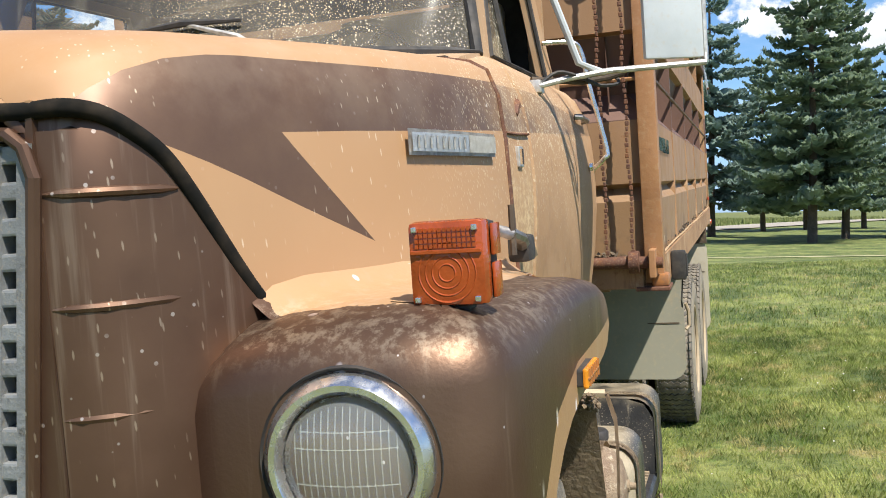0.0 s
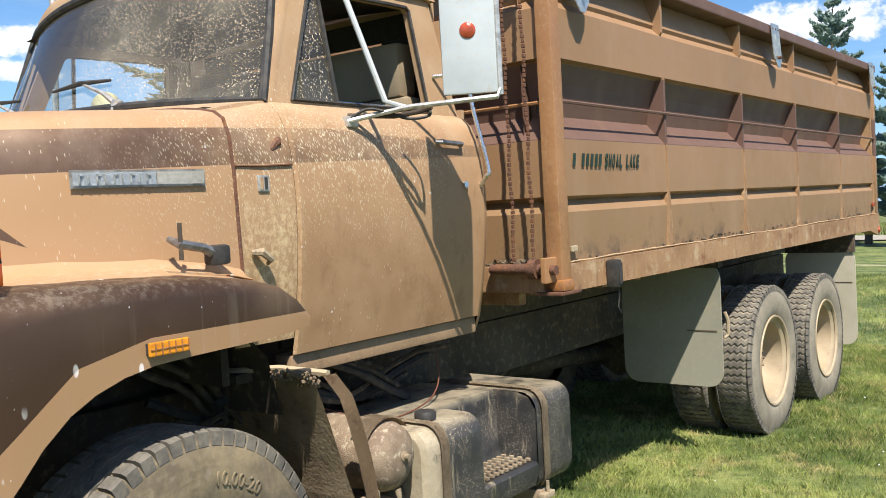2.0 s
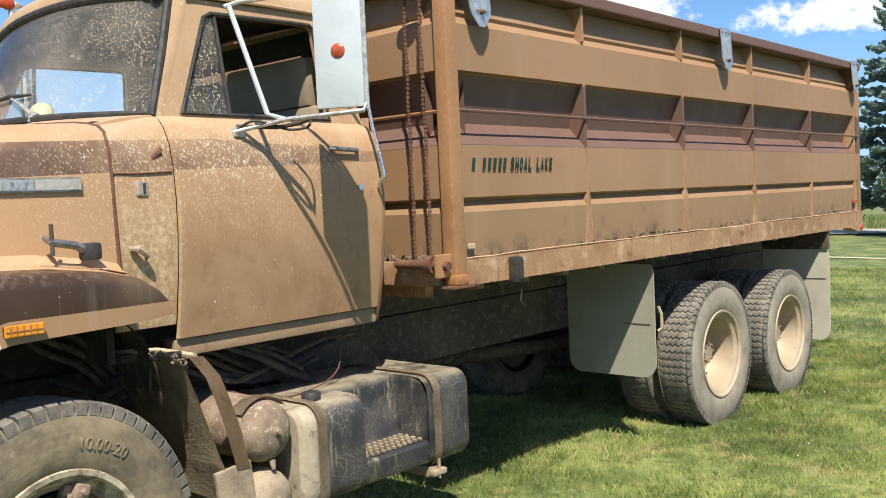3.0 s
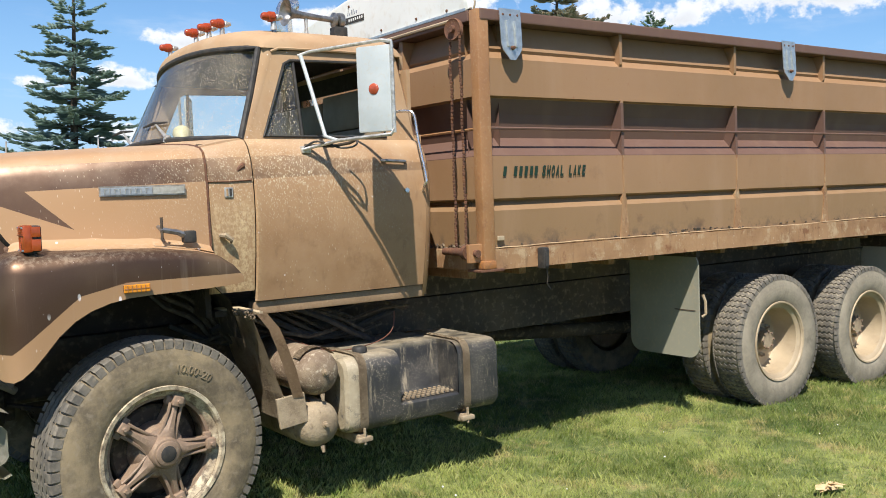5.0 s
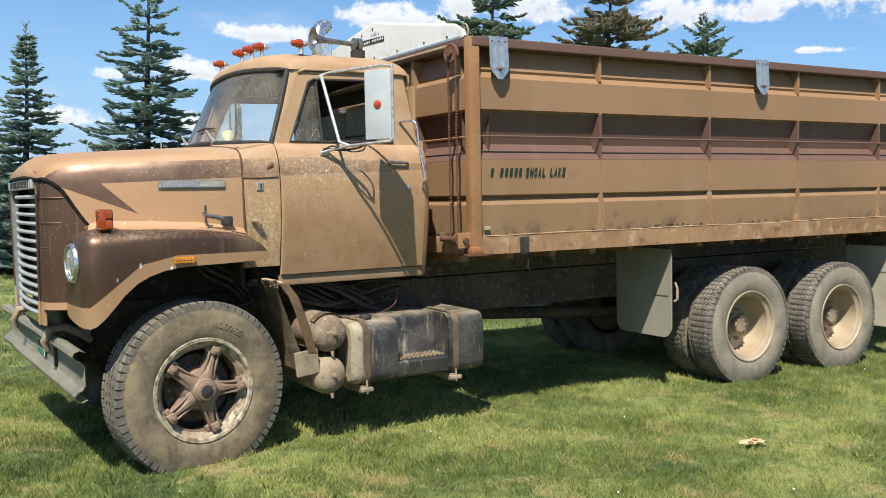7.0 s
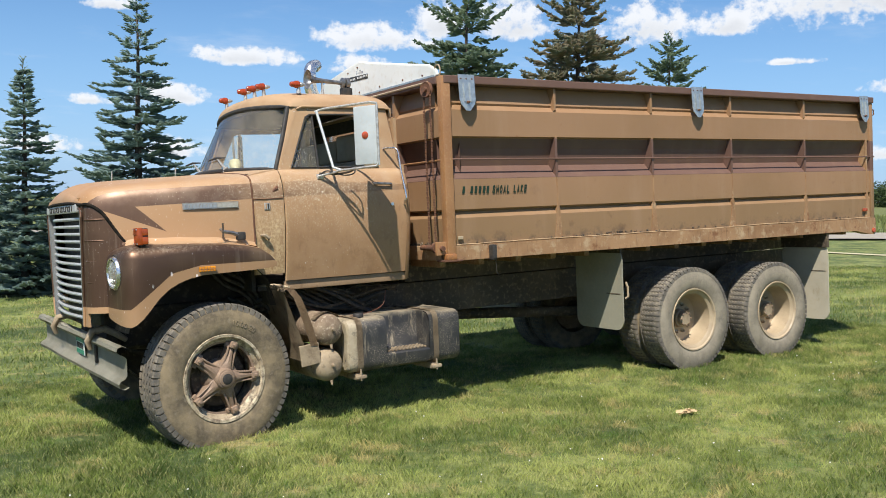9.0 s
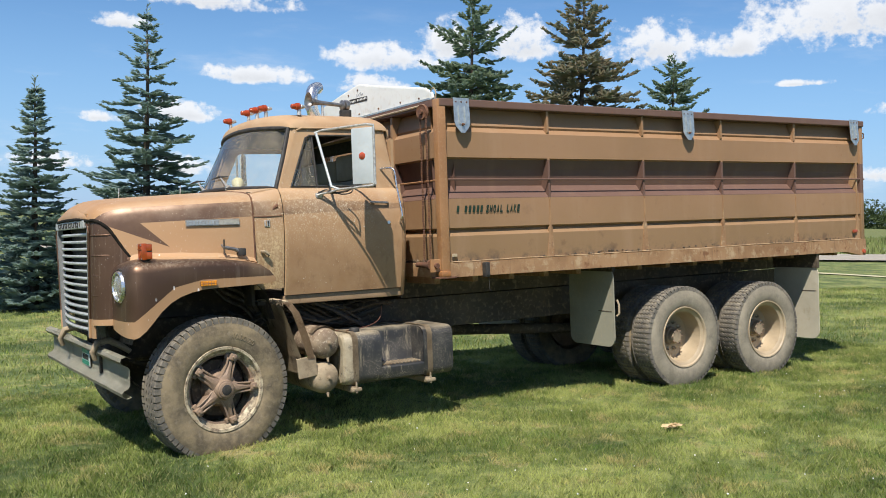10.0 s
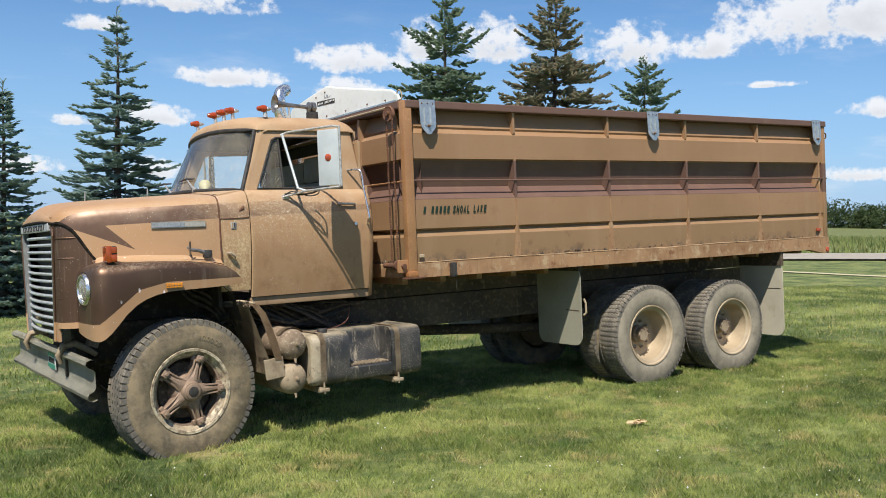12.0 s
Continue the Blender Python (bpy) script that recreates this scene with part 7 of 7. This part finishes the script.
def build_spruce(x, y, height, spread, seed, mat, bare=0.03, detail=1.0, open_top=1.0, tuft=1.0, label="blue spruce tree with tiered drooping branches"):
    rng = random.Random(seed)
    z0 = ground_height(x, y)
    tree = tagged(new("spruce_tree"), label, "tree", group="spruces round the lawn")
    tree.matrix_basis = Matrix.Translation((x, y, z0))
    r0 = 0.012 * height + 0.05
    pts = [(0.02 * height * 0.1 * math.sin(k * 1.3 + seed), 0.02 * height * 0.1 * math.cos(k * 0.9 + seed), height * k / 10 - (0.1 if k == 0 else 0)) for k in range(11)]
    bm = tube(pts, [r0 * (1 - k / 10.4) for k in range(11)], 10)
    verts, faces, tip_v, tip_f = [], [], [], []
    limbs = bm
    h = height * bare
    while h < height * 0.955:
        f = h / height
        reach = spread * (1 - f) ** (0.95 if detail > 1 else 0.78) * (0.40 + 0.60 * min(1, (f - bare) / 0.10 + 0.45))
        n = max(4, int(4.6 + 8 * (1 - f))) if detail > 0.8 else max(5, int(7 + 6 * (1 - f)))
        a0 = rng.uniform(0, 6.283)
        for k in range(n):
            a = a0 + 6.283 * k / n + rng.uniform(-0.32, 0.32)
            ln = max(reach * rng.uniform(0.62, 1.12), 0.08)
            rise = rng.uniform(0.25, 0.60) if f > 0.75 else rng.uniform(-0.20, 0.20)
            ca, sa = math.cos(a), math.sin(a)
            zb = h + rng.uniform(-0.12, 0.12) * height / (24 if detail > 1 else 10)
            branch = []
            for q in range(6):
                t = q / 5
                droop = -0.30 * ln * t * t + 0.36 * ln * t**3 if f < 0.75 else 0.10 * ln * t * t
                branch.append(Vector((ca * ln * t, sa * ln * t, zb + rise * ln * t + droop)))
            tube(branch[:6:2], [0.007 * ln + 0.005, 0.004 * ln + 0.004, 0.003], 4, limbs, False)
            # sprays of needles along the branch, short flat tufts to both sides and hanging
            step = (0.050 if detail > 0.8 else 0.074) / detail
            t = 0.16 if f < 0.9 else 0.02
            while t <= 1.0:
                q = min(int(t * 5), 4)
                base = branch[q].lerp(branch[q + 1], t * 5 - q)
                for sgn in (-1, 1):
                    sl = (0.30 * ln * (1 - t) + 0.10 + 0.02 * height / 8) * rng.uniform(0.6, 1.15)
                    sl = min(sl * 1.1, 0.60) * tuft**0.5
                    aa = a + sgn * rng.uniform(0.55, 1.15)
                    ex = Vector((math.cos(aa), math.sin(aa), rng.uniform(-0.12, 0.30) if detail > 1 else rng.uniform(-0.25, 0.45)))
                    tipp = base + ex * sl
                    wdt = (0.66 if detail > 0.8 else 1.0) * rng.uniform(0.034, 0.062) * (height / 8) ** 0.3 / detail**0.3 * tuft
                    side = ex.cross(Vector((0, 0, 1))).normalized() * wdt
                    upv = Vector((0, 0, wdt * (rng.uniform(0.5, 1.1) if detail > 1 else rng.uniform(0.8, 1.7))))
                    mid = base.lerp(tipp, 0.55)
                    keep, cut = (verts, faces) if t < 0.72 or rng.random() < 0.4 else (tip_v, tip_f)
                    i = len(keep)
                    keep.extend([base, mid + side, tipp, mid - side, mid + upv + side * 0.2, mid - upv])
                    cut.extend([(i, i + 1, i + 2), (i, i + 2, i + 3), (i, i + 4, i + 2), (i, i + 2, i + 5)])
                t += step / max(ln, 0.3) * rng.uniform(0.8, 1.25)
            tip = branch[-1]
            i = len(verts)
            ex = Vector((ca, sa, rise * 0.5 + 0.05))
            side = Vector((-sa, ca, 0)) * 0.03
            verts.extend([branch[-2], tip + side, tip + ex * 0.16, tip - side])
            faces.append((i, i + 1, i + 2)), faces.append((i, i + 2, i + 3))
        h += height * (rng.uniform(0.021, 0.034) if detail > 0.8 else rng.uniform(0.030, 0.047)) / detail**0.5 * (1 + 0.5 * open_top)
    # leader shoot
    for k in range(26):
        zc = height * (0.90 + 0.10 * k / 26)
        a = rng.uniform(0, 6.283)
        i = len(verts)
        b = Vector((0, 0, zc))
        e = Vector((math.cos(a) * 0.10, math.sin(a) * 0.10, zc + 0.10))
        w = Vector((-math.sin(a), math.cos(a), 0)) * 0.02
        verts.extend([b, e + w, e - w])
        faces.append((i, i + 1, i + 2))
    part("trunk", limbs, BARK, tree, "grey-brown trunk and limbs", True)
    me = bpy.data.meshes.new("crown")
    me.from_pydata([tuple(v) for v in verts], [], faces)
    me.materials.append(mat)
    crown = new("crown", me)
    crown.parent = tree
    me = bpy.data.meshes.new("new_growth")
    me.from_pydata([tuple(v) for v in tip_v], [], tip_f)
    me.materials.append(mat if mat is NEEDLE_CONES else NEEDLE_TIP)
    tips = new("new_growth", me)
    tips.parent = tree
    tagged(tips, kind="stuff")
    return tree


EYE = Vector((-2.19, -7.78, 1.95))


def from_eye(azimuth, distance):
    return EYE.x + distance * math.cos(radians(azimuth)), EYE.y + distance * math.sin(radians(azimuth))


# behind the truck
x, y = from_eye(82.2, 22.5)
build_spruce(x, y, 5.2, 1.6, 11, NEEDLE_BLUE, 0.02, 1.15, 0.45, 1.15)
x, y = from_eye(76.1, 24.5)
build_spruce(x, y, 7.45, 2.65, 23, NEEDLE_BLUE, 0.14, 1.1, 0.85, 1.2)
x, y = from_eye(56.4, 34.0)
build_spruce(x, y, 10.6, 4.5, 35, NEEDLE_GREEN, 0.06, 0.9, 1.0, 1.2, "green spruce tree with upswept branch tips")
x, y = from_eye(49.5, 34.0)
build_spruce(x, y, 10.9, 4.3, 41, NEEDLE_CONES, 0.06, 0.95, 0.8, 1.2, "spruce tree hung with brown cones")
x, y = from_eye(44.0, 35.0)
build_spruce(x, y, 8.1, 3.7, 57, NEEDLE_GREEN, 0.05, 0.9, 0.8, 1.2, "dark green spruce tree")
# the grove at the end of the lawn
for k, (x, y, h, sp, mt) in enumerate(((63.0, 0.4, 19.5, 4.6, NEEDLE_BLUE), (48.5, -5.0, 17.0, 4.3, NEEDLE_GREEN), (55.0, -7.2, 15.5, 3.6, NEEDLE_GREEN), (57.0, -11.5, 17.0, 3.8, NEEDLE_BLUE),
                                         (78.0, -3.2, 15.0, 4.0, NEEDLE_GREEN), (82.0, -6.8, 15.0, 4.0, NEEDLE_GREEN), (84.0, -11.6, 15.0, 4.2, NEEDLE_BLUE), (52.0, 6.4, 14.0, 3.8, NEEDLE_BLUE),
                                         (56.0, 11.8, 15.0, 3.9, NEEDLE_BLUE), (70.0, -15.0, 14.0, 4.0, NEEDLE_GREEN))):
    build_spruce(x, y, h, sp * 1.28, 100 + k, mt, 0.13, 0.55, 0.1, 1.75, "tall spruce tree with a bare lower trunk")


# road, footpath, hedge line
def strip(name, pts, half, z, mat, label, cat):
    rows = []
    for i, (x, y) in enumerate(pts):
        a, b = Vector(pts[max(i - 1, 0)]), Vector(pts[min(i + 1, len(pts) - 1)])
        n = (b - a).normalized()
        n = Vector((-n.y, n.x))
        rows.append([(x + n.x * d, y + n.y * d, ground_height(x + n.x * d, y + n.y * d) + z) for d in (-half, -half * 0.5, 0, half * 0.5, half)])
    ob = part(name, surf(rows), mat, None, "", True)
    return tagged(ob, label, cat, kind="structure")


GRAVEL = worn("pale_gravel", (0.33, 0.295, 0.24), (0.27, 0.24, 0.195), (0.25, 0.23, 0.19), 0.3, 0.95, scale=6, bump=0.5)
STRAW = worn("pale_path", (0.50, 0.45, 0.28), (0.42, 0.38, 0.22), (0.30, 0.30, 0.12), 0.3, 0.95, scale=4, bump=0.4)


def along(x0, y0, x1, y1, n):
    return [(x0 + (x1 - x0) * t, y0 + (y1 - y0) * t) for t in arange(0, 1, n)]


strip("road", along(-20, 52, 240, -65, 90), 4.2, 0.10, GRAVEL, "pale gravel road beyond the lawn", "road")
strip("pavement", along(26.0, 30, 35.5, -26, 60), 0.42, 0.03, STRAW, "narrow pale worn path across the lawn", "path")

FIELD = worn("rough_field_grass", (0.115, 0.155, 0.040), (0.165, 0.180, 0.060), (0.085, 0.110, 0.030), 0.5, 0.95, scale=0.12, bump=0.6)
rng_f = np.random.default_rng(4)
fv, ff = [], []
for _ in range(26000):
    t, d = rng_f.uniform(-15, 150), rng_f.uniform(5, 60)
    ux, uy = 0.912, -0.410
    x, y = 40 + ux * t - uy * 0 + 0.41 * d, 25 + uy * t + 0.912 * d
    z = ground_height(x, y) - 0.05
    h, a = rng_f.uniform(0.25, 0.75), rng_f.uniform(0, 6.283)
    w = rng_f.uniform(0.05, 0.16)
    i = len(fv)
    fv += [(x - w * math.cos(a), y - w * math.sin(a), z), (x + w * math.cos(a), y + w * math.sin(a), z), (x + rng_f.uniform(-0.2, 0.2), y + rng_f.uniform(-0.2, 0.2), z + h)]
    ff.append((i, i + 1, i + 2))
me = bpy.data.meshes.new("field_grass")
me.from_pydata(fv, [], ff)
me.materials.append(FIELD)
tagged(new("field_grass", me), "rough tall grass of the field beyond the road", "grass", kind="stuff")

LEAFY = needle_material("broadleaf_crown", (0.045, 0.075, 0.026), (0.085, 0.120, 0.040), (0.060, 0.085, 0.030))


def build_far_tree(x, y, h, w, seed):
    rng = random.Random(seed)
    z0 = ground_height(x, y)
    tree = tagged(new("broadleaf_tree"), "distant dark green broadleaf tree in a hedgerow", "tree", group="hedgerow trees")
    tree.matrix_basis = Matrix.Translation((x, y, z0))
    bm = tube([(0, 0, -0.2), (0.1, 0, h * 0.3), (0, 0.1, h * 0.75)], [0.25, 0.18, 0.04], 7)
    for k in range(6):
        a = k * 1.05
        tube([(0, 0, h * (0.2 + 0.05 * k)), (math.cos(a) * w * 0.3, math.sin(a) * w * 0.3, h * (0.45 + 0.05 * k)), (math.cos(a) * w * 0.45, math.sin(a) * w * 0.45, h * (0.6 + 0.05 * k))], [0.10, 0.06, 0.02], 5, bm, False)
    part("trunk", bm, BARK, tree)
    verts, faces = [], []
    lobes = [(Vector((rng.uniform(-0.32, 0.32) * w, rng.uniform(-0.32, 0.32) * w, h * rng.uniform(0.22, 0.82))), rng.uniform(0.16, 0.30) * w) for _ in range(16)]
    for _ in range(2600):
        c, r = rng.choice(lobes)
        v = Vector((rng.gauss(0, 1), rng.gauss(0, 1), rng.gauss(0, 1))).normalized() * r * rng.uniform(0.6, 1.05)
        p = c + v
        p.z = max(p.z, 0.15)
        s = rng.uniform(0.30, 0.75) * max(1.0, w / 11)
        d1, d2 = Vector((rng.gauss(0, 1), rng.gauss(0, 1), rng.gauss(0, 1))).normalized() * s, Vector((rng.gauss(0, 1), rng.gauss(0, 1), rng.gauss(0, 1))).normalized() * s
        i = len(verts)
        verts.extend([tuple(p), tuple(p + d1), tuple(p + d2)])
        faces.append((i, i + 1, i + 2))
    me = bpy.data.meshes.new("crown")
    me.from_pydata(verts, [], faces)
    me.materials.append(LEAFY)
    cr = new("crown", me)
    cr.parent = tree


for k, (az, d, h, w) in enumerate(((34.6, 150, 7.6, 9), (33.2, 150, 10.0, 11), (31.9, 152, 7.4, 10), (30.6, 155, 6.6, 10), (29.2, 158, 6.4, 9), (26, 165, 7.0, 12), (36.5, 150, 7, 11), (22, 175, 7.5, 13),
                                   (18, 180, 7, 12), (14, 190, 8, 14), (10, 200, 8, 14), (5, 200, 8, 14))):
    x, y = from_eye(az, d * 2.8)
    build_far_tree(x, y, h * 1.15, w * 1.9, 300 + k)


# utility pole far off
x, y = from_eye(20, 60)
pole = tagged(new("utility_pole"), "grey wooden utility pole", "pole")
x, y = -1.42 + 58 * math.cos(radians(12.9)), -3.56 + 58 * math.sin(radians(12.9))
pole.matrix_basis = Matrix.Translation((x, y, ground_height(x, y)))
part("shaft", tube([(0, 0, -0.2), (0, 0, 9.5)], [0.22, 0.15], 12), BARK, pole, "", True)

# dry leaf patch on the lawn and grass
gx, gy = 3.12, -2.66
bm = bmesh.new()
rng = random.Random(9)
for k in range(44):
    a, r = rng.uniform(0, 6.283), rng.uniform(0, 0.07)
    c = Vector((gx + r * 1.3 * math.cos(a), gy + r * 0.7 * math.sin(a), 0))
    c.z = ground_height(c.x, c.y) + rng.uniform(0.030, 0.044)
    s = rng.uniform(0.012, 0.03)
    d = rng.uniform(0, 6.283)
    vs = [bm.verts.new(c + Vector((s * math.cos(d + t) * (1.6 if t in (0, math.pi) else 0.6), s * math.sin(d + t), rng.uniform(-0.01, 0.02)))) for t in (0, 1.4, math.pi, 4.6)]
    bm.faces.new(vs)
tagged(part("straw_clump", bm, DRYLEAF), "small clump of dry straw on the lawn", "straw", kind="stuff")
build_grass("lawn_grass", 680000, (-3.2, 9.0, -6.3, 2.6), 0.016, 0.056, 0.0019, 1)
build_grass("lawn_grass", 130000, (9.0, 22.0, -12.0, 8.0), 0.025, 0.075, 0.006, 2)
build_grass("lawn_grass", 130000, (-15.0, 9.0, 2.6, 14.0), 0.025, 0.075, 0.006, 3)

# white clover heads in the lawn
rng = random.Random(21)
bm = bmesh.new()
for k in range(130):
    x, y = rng.uniform(-3.0, 8.0), rng.uniform(-6.0, -1.3)
    made = bmesh.ops.create_icosphere(bm, subdivisions=1, radius=rng.uniform(0.003, 0.007))["verts"]
    c = Vector((x, y, ground_height(x, y) + rng.uniform(0.03, 0.055)))
    for v in made:
        v.co += c
tagged(part("clover", bm, BINWHITE), "tiny white clover heads scattered in the lawn", "clover", kind="stuff")
